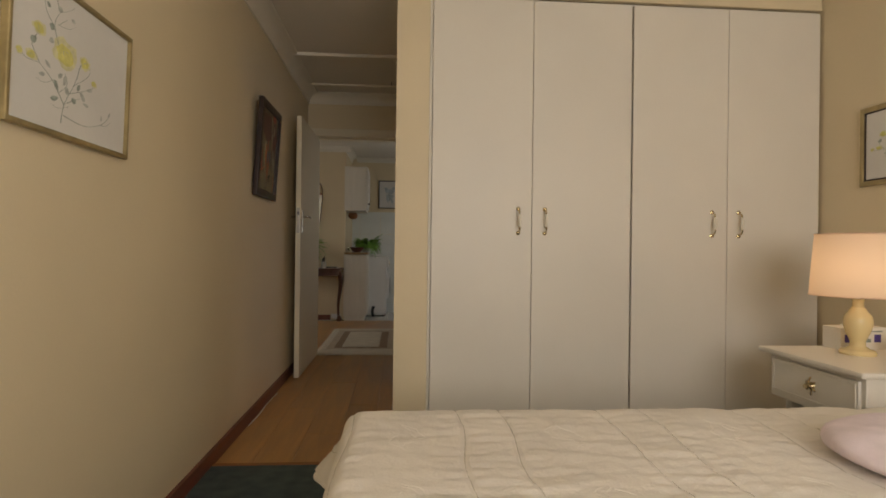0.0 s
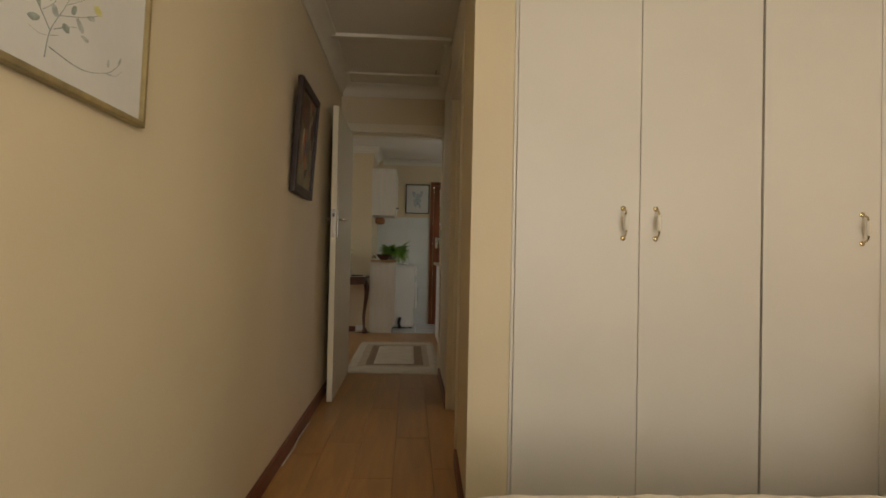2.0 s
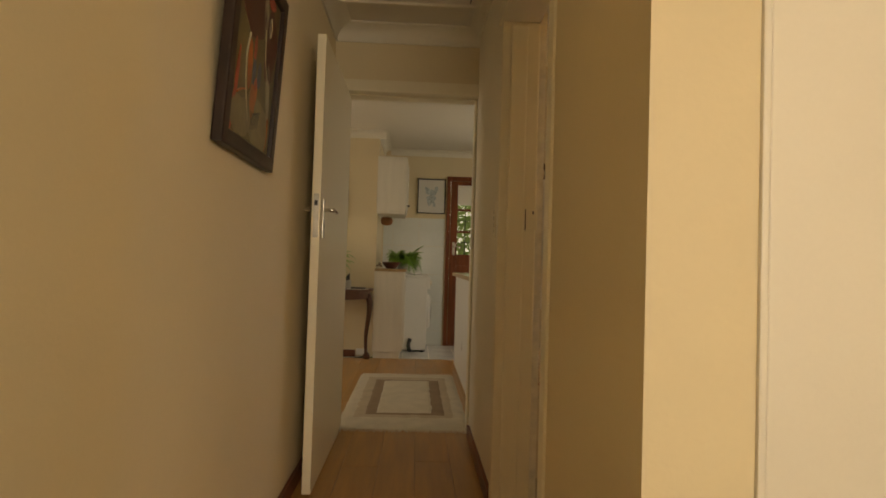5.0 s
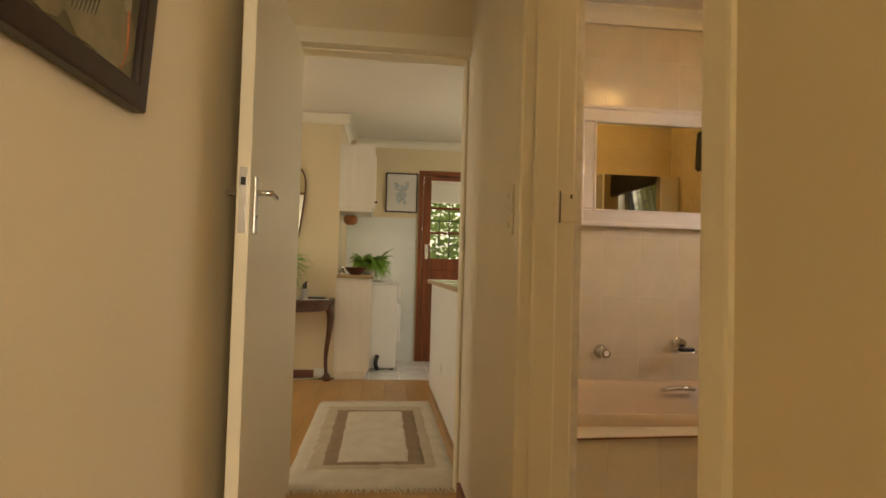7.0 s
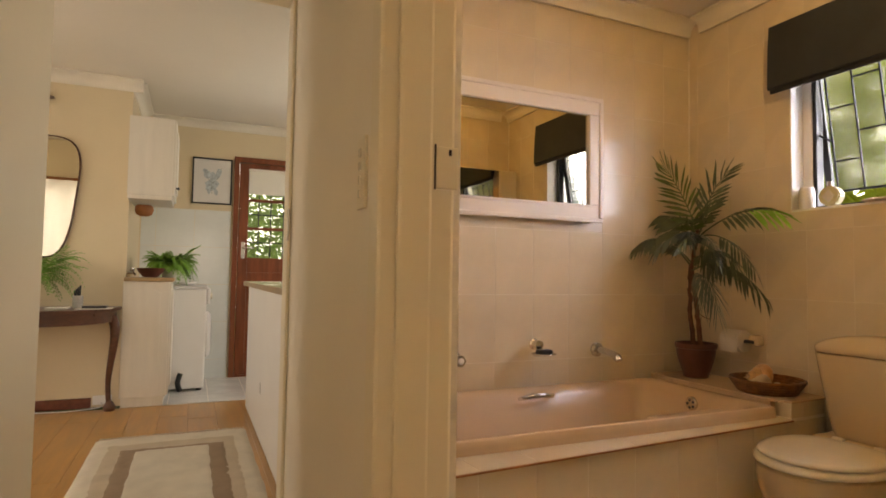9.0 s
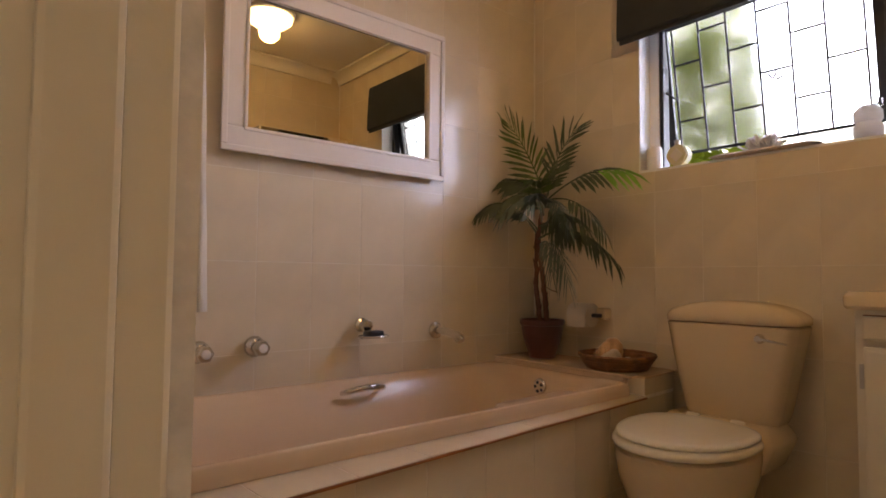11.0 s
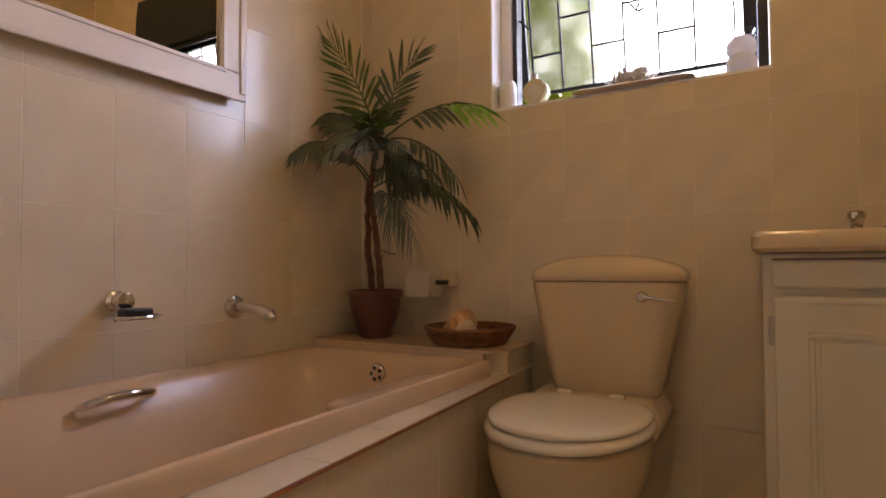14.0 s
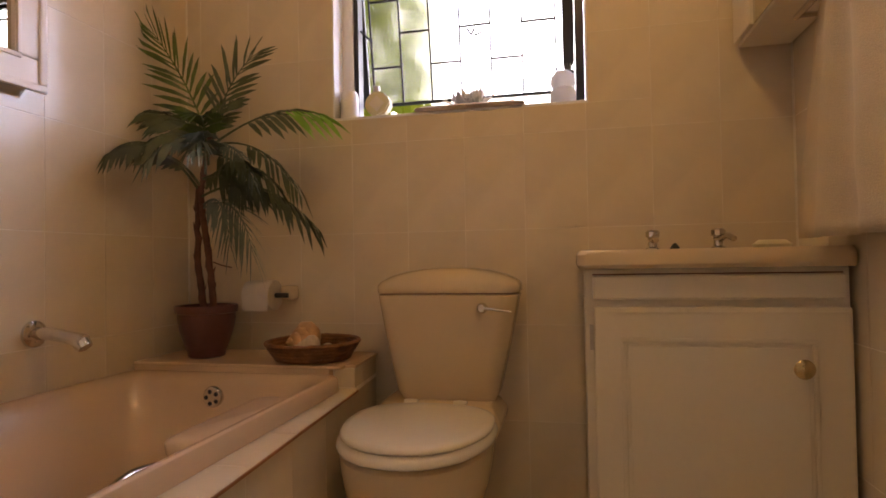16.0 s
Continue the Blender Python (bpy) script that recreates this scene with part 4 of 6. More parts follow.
def tissue_box(x0, x1, y0, y1, turn, label):
    z = 0.657
    cx, cy = (x0 + x1) / 2, (y0 + y1) / 2
    t = thing("tissue_box", (cx, cy, z), label, "tissue box")
    part("carton", box(x0, x1, y0, y1, z, z + 0.09, 0.002), M["paper"], t)
    for k, m in enumerate((M["purple"], M["purple"], M["grey_ink"], M["purple"])):
        a = x0 + 0.018 + 0.045 * k
        part("print_patch", box(a, a + 0.03, y0 - 0.0012, y0 + 0.001, z + 0.03, z + (0.062 if k != 2 else 0.045)), m, t, "printed patch")
    part("print_line", box(x0 + 0.08, x1 - 0.02, y0 - 0.0012, y0 + 0.001, z + 0.072, z + 0.078), M["grey_ink"], t)
    part("flap", prism([(cx - 0.05, z + 0.089), (cx + 0.02, z + 0.122), (cx + 0.026, z + 0.119), (cx - 0.03, z + 0.087)], "y", cy - 0.035, cy + 0.03), M["paper"], t)
    t.rotation_euler = (0, 0, radians(turn))
    return t


tissue_box(2.69, 2.90, 2.535, 2.63, 3, "white tissue carton with violet print behind the lamp")
tissue_box(2.795, 2.985, 2.27, 2.37, -6, "opened white tissue carton beside the lamp")
bpy.data.objects["nightstand"].location.x += 0.03

# light switch in the corridor
sw = thing("light_switch", (0.905, 4.955, 1.27), "cream plastic four-lever light switch on the corridor wall", "light switch")
part("plate", box(0.897, 0.9055, 4.925, 4.985, 1.19, 1.35, 0.003), M["gloss"], sw)
for k in range(4):
    part("rocker", box(0.893, 0.8975, 4.948, 4.962, 1.215 + 0.03 * k, 1.233 + 0.03 * k, 0.001), M["seat"], sw)

# ---- dining room ----
# the hooked rug
rug = thing("rug", (0.48, 6.95, 0), "cream wool rug with taupe border bands and fringed ends", "rug")


def pile_sheet(x0, x1, y0, y1, z, hgt, seed, edge=0.012, nx=36, ny=70):
    bm = bmesh.new()
    g = []
    for i in range(nx + 1):
        row = []
        for j in range(ny + 1):
            u, v = i / nx, j / ny
            w = 0.008 * noise.noise((v * 9, seed, u))
            q = 0.008 * noise.noise((u * 7, seed + 5, v))
            end = min(i, nx - i, j, ny - j)
            z1 = z + (0.0 if end == 0 else hgt * (0.8 if end == 1 else 1.0)) + (0.003 * noise.noise((u * 22, v * 40, seed)) if end else 0)
            row.append(bm.verts.new((x0 + (x1 - x0) * u + w, y0 + (y1 - y0) * v + q, z1)))
        g.append(row)
    for i in range(nx):
        for j in range(ny):
            bm.faces.new((g[i][j], g[i + 1][j], g[i + 1][j + 1], g[i][j + 1]))
    return bm


part("outer_field", pile_sheet(0.06, 0.925, 6.03, 7.82, 0.001, 0.016, 1), M["rug"], rug, smooth=180)
part("oat_band", pile_sheet(0.135, 0.85, 6.25, 7.64, 0.012, 0.008, 2), M["rug_beige"], rug, "oat coloured band", smooth=180)
part("taupe_band", pile_sheet(0.213, 0.785, 6.31, 7.51, 0.015, 0.008, 3), M["rug_brown"], rug, "taupe band", smooth=180)
part("centre", pile_sheet(0.295, 0.695, 6.35, 7.46, 0.018, 0.009, 4), M["rug"], rug, "cream centre field", smooth=180)
rng = random.Random(5)
for y, s in ((6.03, -1), (7.82, 1)):
    bm = bmesh.new()
    for k in range(64):
        x = 0.08 + 0.83 * k / 63
        tube([(x, y, 0.010), (x + rng.uniform(-0.006, 0.006), y + s * 0.026, 0.006), (x + rng.uniform(-0.012, 0.012), y + s * rng.uniform(0.045, 0.065), 0.003)], [0.0035, 0.004, 0.0018], 5, bm)
    tagged(part("fringe", bm, M["rug"], rug, "knotted cream fringe"), kind="stuff")


# half-round console table with curved legs
def console():
    t = thing("console_table", (-0.39, 8.5, 0), "dark polished half-round console table with curved legs", "console table")
    cx, yb, a, b = -0.39, 8.83, 0.465, 0.60

    def outline(k, off=0.0):
        pts = [(cx + (a + off) * math.cos(i * math.pi / 36), yb - (b + off) * abs(math.sin(i * math.pi / 36)) ** 0.8) for i in range(37)]
        return [(x, y) for x, y in pts]
    top = prism(outline(0), "z", 0.748, 0.772)
    edges = [e for e in top.edges if abs(e.verts[0].co.z - e.verts[1].co.z) < 1e-5]
    bmesh.ops.bevel(top, geom=edges, offset=0.007, segments=3, affect="EDGES")
    part("tabletop", top, M["walnut"], t, smooth=35)
    part("apron", prism(outline(0, -0.035), "z", 0.665, 0.748), M["walnut"], t, smooth=35)
    for x, y, dx, dy in ((cx + 0.41, 8.70, 0.8, -0.6), (cx - 0.41, 8.70, -0.8, -0.6), (cx - 0.02, 8.27, 0.0, -1.0)):
        pts = curve_points([(x, y, 0.70), (x + 0.035 * dx, y + 0.035 * dy, 0.62), (x + 0.028 * dx, y + 0.028 * dy, 0.48), (x - 0.005 * dx, y - 0.005 * dy, 0.25), (x, y, 0.09), (x + 0.02 * dx, y + 0.02 * dy, 0.03)], 6)
        n = len(pts)
        rad = [0.034 if i < 6 else 0.034 - 0.016 * min(1, (i - 6) / 14) for i in range(n)]
        leg = part("leg", tube(pts, rad, 12), M["walnut"], t, smooth=50)
        part("foot", lathe([(0.034, 0.0), (0.042, 0.012), (0.040, 0.035), (0.030, 0.055), (0.017, 0.075)], (x + 0.012 * dx, y + 0.012 * dy, 0.0), 12), M["walnut"], leg, smooth=50)
    return t


console()


def mirror_outline(cx, z0, z1, half, grow=0.0, n=48):
    pts = []
    for i in range(n):
        a = 2 * math.pi * i / n
        c, s = math.cos(a), math.sin(a)
        e = 0.55
        u, v = math.copysign(abs(c) ** e, c), math.copysign(abs(s) ** e, s)
        w = half * (0.64 + 0.36 * (v + 1) / 2)
        pts.append((cx + (w + grow) * u, (z0 + z1) / 2 + ((z1 - z0) / 2 + grow) * v))
    return pts


wm = thing("wall_mirror", (-0.50, 8.85, 1.6), "shield-shaped wall mirror with a thin dark rim", "mirror")
part("rim", prism(mirror_outline(-0.50, 1.14, 2.055, 0.285, 0.007), "y", 8.826, 8.848), M["walnut"], wm, smooth=40)
part("glass", prism(mirror_outline(-0.50, 1.14, 2.055, 0.285, -0.004), "y", 8.822, 8.828), M["mirror"], wm)


def frond(bm, base, out, length, rise, n, leaf, width, droop, rng, stem=0.0025, start=0.2):
    """A feathered leaf: an arching rib with paired leaflets."""
    out = Vector(out).normalized()
    side = Vector((-out.y, out.x, 0))
    pts = []
    for i in range(n + 1):
        t = i / n
        pts.append(Vector(base) + out * length * t * (1 - 0.18 * t * t) + Vector((0, 0, rise * t - droop * t * t)))
    tube(pts, [stem * (1 - 0.8 * i / n) for i in range(n + 1)], 5, bm)
    for i in range(n + 1):
        t = i / n
        if t < start:
            continue
        d = (pts[min(i + 1, n)] - pts[max(i - 1, 0)]).normalized()
        up = side.cross(d).normalized()
        ln = leaf * (0.35 + 0.65 * math.sin(math.pi * min(1, 0.12 + 0.86 * (t - start) / (1 - start)))) * rng.uniform(0.85, 1.1)
        for s in (1, -1):
            tip_dir = (side * s * 0.85 + d * rng.uniform(0.5, 0.75) + Vector((0, 0, -1)) * rng.uniform(0.05, 0.4)).normalized()
            a = pts[i]
            w = d * width
            mid = a + tip_dir * ln * 0.5 + up * 0.06 * ln
            tip = a + tip_dir * ln + Vector((0, 0, -0.16 * ln))
            v = [bm.verts.new(p) for p in (a - w * 0.3, a + w * 0.3, mid + w * 0.55, tip, mid - w * 0.55)]
            bm.faces.new((v[0], v[1], v[2], v[4]))
            bm.faces.new((v[4], v[2], v[3]))
    return pts


def fern(name, at, pot_parts, count, length, label, seed, leaf=0.036, width=0.009):
    p = thing(name, at, label, "potted fern")
    rng = random.Random(seed)
    for args in pot_parts:
        part(args[0], args[1], args[2], p, smooth=50)
    for k in range(count):
        a = k * 2.4 + rng.uniform(-0.3, 0.3)
        bm = bmesh.new()
        ln = length * rng.uniform(0.6, 1.1)
        base = Vector(at) + Vector((0.015 * math.cos(a), 0.015 * math.sin(a), pot_parts[0][3]))
        frond(bm, base, (math.cos(a), math.sin(a), 0), ln, rng.uniform(0.5, 1.3) * ln, 15, leaf, width, ln * rng.uniform(0.4, 1.3), rng, 0.0016, 0.08)
        part("frond", bm, M["fern"], p)
    return p


def vase(at, rings, seg=20):
    return lathe(rings, at, seg)


fern("vase_of_fern", (-0.50, 8.58, 0.772), [("vase", vase((-0.50, 8.58, 0.772), [(0.03, 0), (0.045, 0.03), (0.05, 0.08), (0.04, 0.14), (0.03, 0.17), (0.042, 0.2)]), M["white"], 0.19)], 120, 0.42, "green fern fronds in a pale vase on the console table", 11)
holder = thing("brush_holder", (-0.19, 8.62, 0.772), "small glass holder with dark brushes on the console table", "brush holder")
part("cup", lathe([(0.03, 0), (0.034, 0.01), (0.034, 0.09), (0.031, 0.09), (0.031, 0.012)], (-0.19, 8.62, 0.772), 16), M["steel"], holder, smooth=50)
for k in range(4):
    part("brush", tube([(-0.19 + 0.008 * k - 0.012, 8.62, 0.785), (-0.20 + 0.012 * k - 0.012, 8.615, 0.90 + 0.012 * k)], [0.004, 0.006], 7), M["black"], holder)
bk = thing("notebook", (-0.07, 8.52, 0.772), "black notebook lying on a pale paper", "notebook")
part("paper", box(-0.18, 0.045, 8.42, 8.60, 0.772, 0.776), M["paper"], bk)
part("cover", box(-0.14, 0.01, 8.46, 8.56, 0.777, 0.792, 0.003), M["black"], bk)
tray = part("paper_pad", box(-0.36, -0.23, 8.46, 8.60, 0.772, 0.782, 0.002), M["paper"], None, "small pale paper pad on the console table")
tagged(tray, category="paper")
orn = part("wall_hook", prism([(-0.52, 2.325), (-0.43, 2.345), (-0.52, 2.37)], "y", 8.79, 8.85), M["walnut"], None, "small dark wooden wall bracket")
tagged(orn, category="wall bracket")
so = thing("wall_socket", (-0.02, 8.83, 0.07), "white wall socket with a cable by the console table", "socket")
part("plate", box(-0.10, 0.03, 8.836, 8.85, 0.02, 0.09, 0.003), M["white"], so)
part("lead", tube(curve_points([(-0.04, 8.835, 0.04), (-0.05, 8.80, 0.008), (-0.25, 8.74, 0.005), (-0.5, 8.76, 0.005), (-0.8, 8.72, 0.005)], 6), 0.004, 6), M["white"], so)

# dining window with curtains, seen in the wall mirror
dwin = thing("window_dining", (-1.17, 6.0, 1.45), "white framed window with sheer curtains on a wooden rail", "window", kind="structure")
for b in frame_bars("y", 5.95, 0.05, -1.9, -0.45, 0.85, 2.05, 0.05):
    part("window_frame", b, M["white"], dwin)
part("mullion", box(-1.20, -1.15, 5.95, 6.0, 0.9, 2.0, 0.004), M["white"], dwin)
for x0, x1 in ((-1.85, -1.20), (-1.15, -0.5)):
    pane = part("pane", box(x0, x1, 5.972, 5.978, 0.9, 2.0), M["glass"], dwin)
    pane.visible_shadow = False
part("curtain_rail", tube([(-2.0, 6.13, 2.1), (-0.35, 6.13, 2.1)], 0.016, 10), M["wood_light"], dwin)


def curtain(x0, x1, gather):
    bm = bmesh.new()
    n, m = 60, 20
    g = []
    for i in range(n + 1):
        row = []
        for j in range(m + 1):
            u, v = i / n, j / m
            w = 1 - gather * math.sin(math.pi * min(1, v * 1.1)) * 0.8
            x = x1 + (x0 - x1) * (1 - u) * w if gather > 0 else x0 + (x1 - x0) * u
            row.append(bm.verts.new((x, 6.13 + 0.022 * math.sin(u * 44) * (0.4 + 0.6 * v), 2.09 - 1.35 * v)))
        g.append(row)
    for i in range(n):
        for j in range(m):
            bm.faces.new((g[i][j], g[i + 1][j], g[i + 1][j + 1], g[i][j + 1]))
    return bm


part("curtain", curtain(-1.95, -0.40, 0.12), M["curtain"], dwin, "tied back sheer curtain", smooth=180)

# ---- kitchen ----
def panelled(parent, name, axis, at, side, u0, u1, v0, v1, mat, arch=True):
    """A cupboard front with a raised, arched field."""
    a, b = sorted((at, at + side * 0.018))
    p = part(name, box(u0, u1, a, b, v0, v1, 0.004) if axis == "y" else box(a, b, u0, u1, v0, v1, 0.004), mat, parent)
    m = 0.055
    pts = [(u0 + m, v0 + m), (u1 - m, v0 + m), (u1 - m, v1 - m - (0.04 if arch else 0))]
    if arch:
        pts += [((u0 + u1) / 2 + ((u1 - u0) / 2 - m) * math.cos(i * math.pi / 12), v1 - m - 0.04 + 0.04 * math.sin(i * math.pi / 12)) for i in range(1, 12)]
    pts += [(u0 + m, v1 - m - (0.04 if arch else 0))]
    f = at + side * 0.018
    bm = prism(pts, axis, *sorted((f - side * 0.001, f + side * 0.011)))
    bmesh.ops.bevel(bm, geom=[e for e in bm.edges], offset=0.005, segments=2, affect="EDGES")
    part("raised_field", bm, mat, p)
    return p


low = thing("kitchen_cupboard", (0.27, 9.0, 0), "limed white kitchen cupboard with an arched end panel", "cupboard")
part("body", box(0.095, 0.40, 8.745, 9.245, 0.07, 0.965), M["kitchen"], low)
panelled(low, "end_panel", "y", 8.745, -1, 0.085, 0.405, 0.075, 0.965, M["kitchen"])
part("plinth", box(0.095, 0.385, 8.75, 9.245, 0.003, 0.07), M["kitchen"], low)
panelled(low, "door", "x", 0.40, 1, 8.76, 9.24, 0.08, 0.955, M["kitchen"])
wt = part("worktop", box(0.09, 0.435, 8.70, 9.255, 0.967, 0.997, 0.006), M["worktop"], None, "light wood-look worktop on the cupboard")
tagged(wt, category="worktop")
up = thing("wall_cupboard", (0.27, 8.9, 1.63), "limed white wall cupboard with a small dark knob", "cupboard")
part("body", box(0.092, 0.40, 8.64, 9.24, 1.63, 2.235, 0.004), M["kitchen"], up)
panelled(up, "door", "x", 0.40, 1, 8.645, 9.235, 1.635, 2.23, M["kitchen"])
part("light_rail", box(0.095, 0.40, 8.65, 9.235, 1.60, 1.63), M["kitchen"], up)
part("knob", lathe([(0.006, 0), (0.007, 0.012), (0.013, 0.02), (0.009, 0.028)], (0.424, 8.69, 1.70), 12, axis="x"), M["black"], up)

wash = thing("washing_machine", (0.41, 9.57, 0), "white front-loading washing machine beside the cupboard", "washing machine")
part("body", box(0.12, 0.69, 9.27, 9.86, 0.02, 0.895, 0.012), M["white"], wash)
part("lid", box(0.11, 0.70, 9.262, 9.865, 0.895, 0.925, 0.01), M["white"], wash)
part("control_panel", box(0.69, 0.722, 9.275, 9.855, 0.76, 0.90, 0.01), M["white"], wash)
part("dial", lathe([(0.03, 0), (0.028, 0.02)], (0.722, 9.42, 0.83), 16, axis="x"), M["seat"], wash)
dr = part("door", lathe([(0.21, 0), (0.215, 0.02), (0.19, 0.045), (0.15, 0.05)], (0.69, 9.56, 0.47), 32, axis="x"), M["white"], wash, smooth=40)
part("door_glass", lathe([(0.145, 0.03), (0.13, 0.053), (0.06, 0.058)], (0.69, 9.56, 0.47), 28, axis="x"), M["black"], dr, "dark round door glass", smooth=40)
for y in (9.31, 9.82):
    for x in (0.16, 0.65):
        part("foot", lathe([(0.02, 0), (0.02, 0.022)], (x, y, 0.002), 10), M["black"], wash)
part("hose", tube(curve_points([(0.50, 9.262, 0.16), (0.48, 9.25, 0.08), (0.50, 9.258, 0.01)], 5), 0.022, 8), M["black"], wash, "black drain hose")

bowl = part("bowl", lathe([(0.05, 0), (0.06, 0.01), (0.095, 0.05), (0.105, 0.075), (0.10, 0.075), (0.088, 0.05), (0.05, 0.015)], (0.26, 8.90, 0.997), 28), M["bowl"], None, "round dark reddish wooden bowl on the worktop", smooth=50)
tagged(bowl, category="bowl")
fern("fern_plant", (0.40, 9.13, 0.997), [("pot", lathe([(0.06, 0), (0.065, 0.005), (0.08, 0.10), (0.075, 0.10), (0.062, 0.02)], (0.40, 9.13, 0.997), 20), M["white"], 0.09)], 240, 0.235, "bushy bright green fern in a white pot on the worktop", 21, 0.032, 0.012)
dish = part("saucer", lathe([(0.05, 0), (0.085, 0.012), (0.09, 0.03), (0.082, 0.03), (0.05, 0.012)], (0.52, 9.42, 0.925), 24), M["white"], None, "white saucer on the washing machine", smooth=50)
tagged(dish, category="saucer")
scoop = part("wooden_holder", lathe([(0.03, -0.05), (0.06, -0.035), (0.07, 0.0), (0.065, 0.03), (0.05, 0.042)], (0.19, 8.98, 1.545), 18, sy=0.8), M["wood_light"], None, "round orange wooden holder under the wall cupboard", smooth=50)
tagged(scoop, category="holder")
tap = thing("wall_tap", (0.11, 8.93, 1.03), "small steel water tap by the worktop", "tap")
part("spout", tube([(0.092, 8.93, 1.03), (0.13, 8.93, 1.035), (0.15, 8.93, 1.015)], 0.01, 8), M["chrome"], tap)
part("handle", lathe([(0.008, 0), (0.018, 0.012), (0.014, 0.03)], (0.125, 8.93, 1.04), 10), M["chrome"], tap)

kp, ks = picture("drawing", "y", 9.874, -1, 0.535, 0.905, 1.725, 2.185, 0.014, 0.02, M["black"], "pale blue botanical drawing in a thin black frame")


def on_kp(u, v, k=0):
    return (0.55 + 0.34 * u, ks - 0.0005 - 0.001 * k, 1.74 + 0.43 * v)


blots(kp, "wash", [(0.5, 0.42, 0.2, 0.14, 10), (0.35, 0.66, 0.09, 0.14, 35), (0.66, 0.68, 0.08, 0.15, -30), (0.5, 0.62, 0.08, 0.1, 0), (0.42, 0.28, 0.06, 0.08, 0), (0.6, 0.26, 0.06, 0.08, 20)], on_kp, M["blue_ink"], 12)
strokes(kp, "lines", [[(0.5, 0.2), (0.48, 0.4), (0.52, 0.6)], [(0.5, 0.45), (0.35, 0.6), (0.28, 0.78)], [(0.5, 0.45), (0.66, 0.6), (0.74, 0.8)], [(0.4, 0.3), (0.5, 0.36), (0.62, 0.3)]], on_kp, 0.0025, M["grey_ink"])

# peninsula counter
pen = thing("kitchen_counter", (1.28, 7.3, 0), "white panelled kitchen counter running from the doorway", "counter")
part("body", box(0.995, 1.60, 6.22, 8.46, 0.09, 0.945, 0.003), M["white"], pen)
part("side_panel", box(0.977, 0.995, 6.215, 8.465, 0.012, 0.945, 0.003), M["white"], pen)
part("plinth", box(1.02, 1.58, 6.23, 8.42, 0.0, 0.09), M["skirt"], pen)
part("countertop", box(0.945, 1.63, 6.215, 8.50, 0.945, 0.98, 0.006), M["counter"], pen, "pale green laminate countertop")
part("edge_strip", box(0.938, 0.946, 6.215, 8.50, 0.947, 0.978, 0.002), M["worktop"], pen, "light wood edge strip")


# stable door to the garden
kd = thing("door_kitchen", (1.38, 9.9, 0), "red-brown varnished half-glazed garden door, closed", "door", kind="structure")
Y0, Y1 = 9.865, 9.925
for b in ((0.925, 1.835, 2.17, 2.225), (0.925, 0.975, 0, 2.17), (1.785, 1.835, 0, 2.17)):
    part("frame_bar", box(b[0], b[1], 9.855, 9.98, b[2], b[3], 0.004), M["mahogany"], kd)
for b in ((0.98, 1.072, 0.02, 2.165), (1.69, 1.782, 0.02, 2.165), (1.072, 1.69, 2.105, 2.165), (1.072, 1.69, 1.05, 1.20), (1.072, 1.69, 0.02, 0.24), (1.072, 1.69, 0.95, 1.05)):
    part("rail", box(b[0], b[1], Y0 + 0.01, Y1, b[2], b[3], 0.005), M["mahogany"], kd)
for k in range(5):
    part("board", box(1.074 + 0.123 * k, 1.193 + 0.123 * k, Y0 + 0.02, Y1 - 0.01, 0.24, 0.95, 0.004), M["mahogany"], kd)
for z in (1.50, 1.79):
    part("glazing_bar", box(1.072, 1.69, Y0 + 0.014, Y1 - 0.006, z - 0.014, z + 0.014, 0.003), M["mahogany"], kd)
for z0, z1 in ((1.20, 1.486), (1.514, 1.776), (1.804, 2.105)):
    pn = part("pane", box(1.072, 1.69, 9.893, 9.898, z0, z1), M["glass"], kd)
    pn.visible_shadow = False
for x in (1.18, 1.30, 1.43, 1.56):
    part("burglar_bar", tube([(x, 9.94, 1.18), (x, 9.94, 2.12)], 0.006, 8), M["black"], kd)
for z in (1.36, 1.65):
    part("burglar_bar", tube([(1.05, 9.945, z), (1.7, 9.945, z)], 0.006, 8), M["black"], kd)
pl = part("handle_plate", box(1.012, 1.05, 9.866, 9.876, 1.19, 1.36, 0.003), M["chrome"], kd)
part("lever", tube(curve_points([(1.03, 9.868, 1.30), (1.03, 9.82, 1.30), (1.06, 9.815, 1.30), (1.13, 9.815, 1.297)], 4), 0.008, 8), M["chrome"], pl, smooth=50)
part("threshold", box(0.925, 1.835, 9.86, 9.97, 0.0, 0.022, 0.004), M["mahogany"], kd)
vb = thing("venetian_blind", (1.38, 9.86, 2.0), "white slatted blind pulled up on the garden door", "blind")
part("head_rail", box(1.065, 1.70, 9.838, 9.864, 2.08, 2.11, 0.003), M["slat"], vb)
for k in range(13):
    z = 1.875 + 0.0165 * k
    bm = prism([(9.846, z - 0.0105), (9.855, z + 0.0105), (9.856, z + 0.0100), (9.8472, z - 0.0110)], "x", 1.068, 1.697)
    part("slat", bm, M["slat"], vb)
part("bottom_rail", box(1.067, 1.698, 9.842, 9.862, 1.848, 1.866, 0.003), M["slat"], vb)


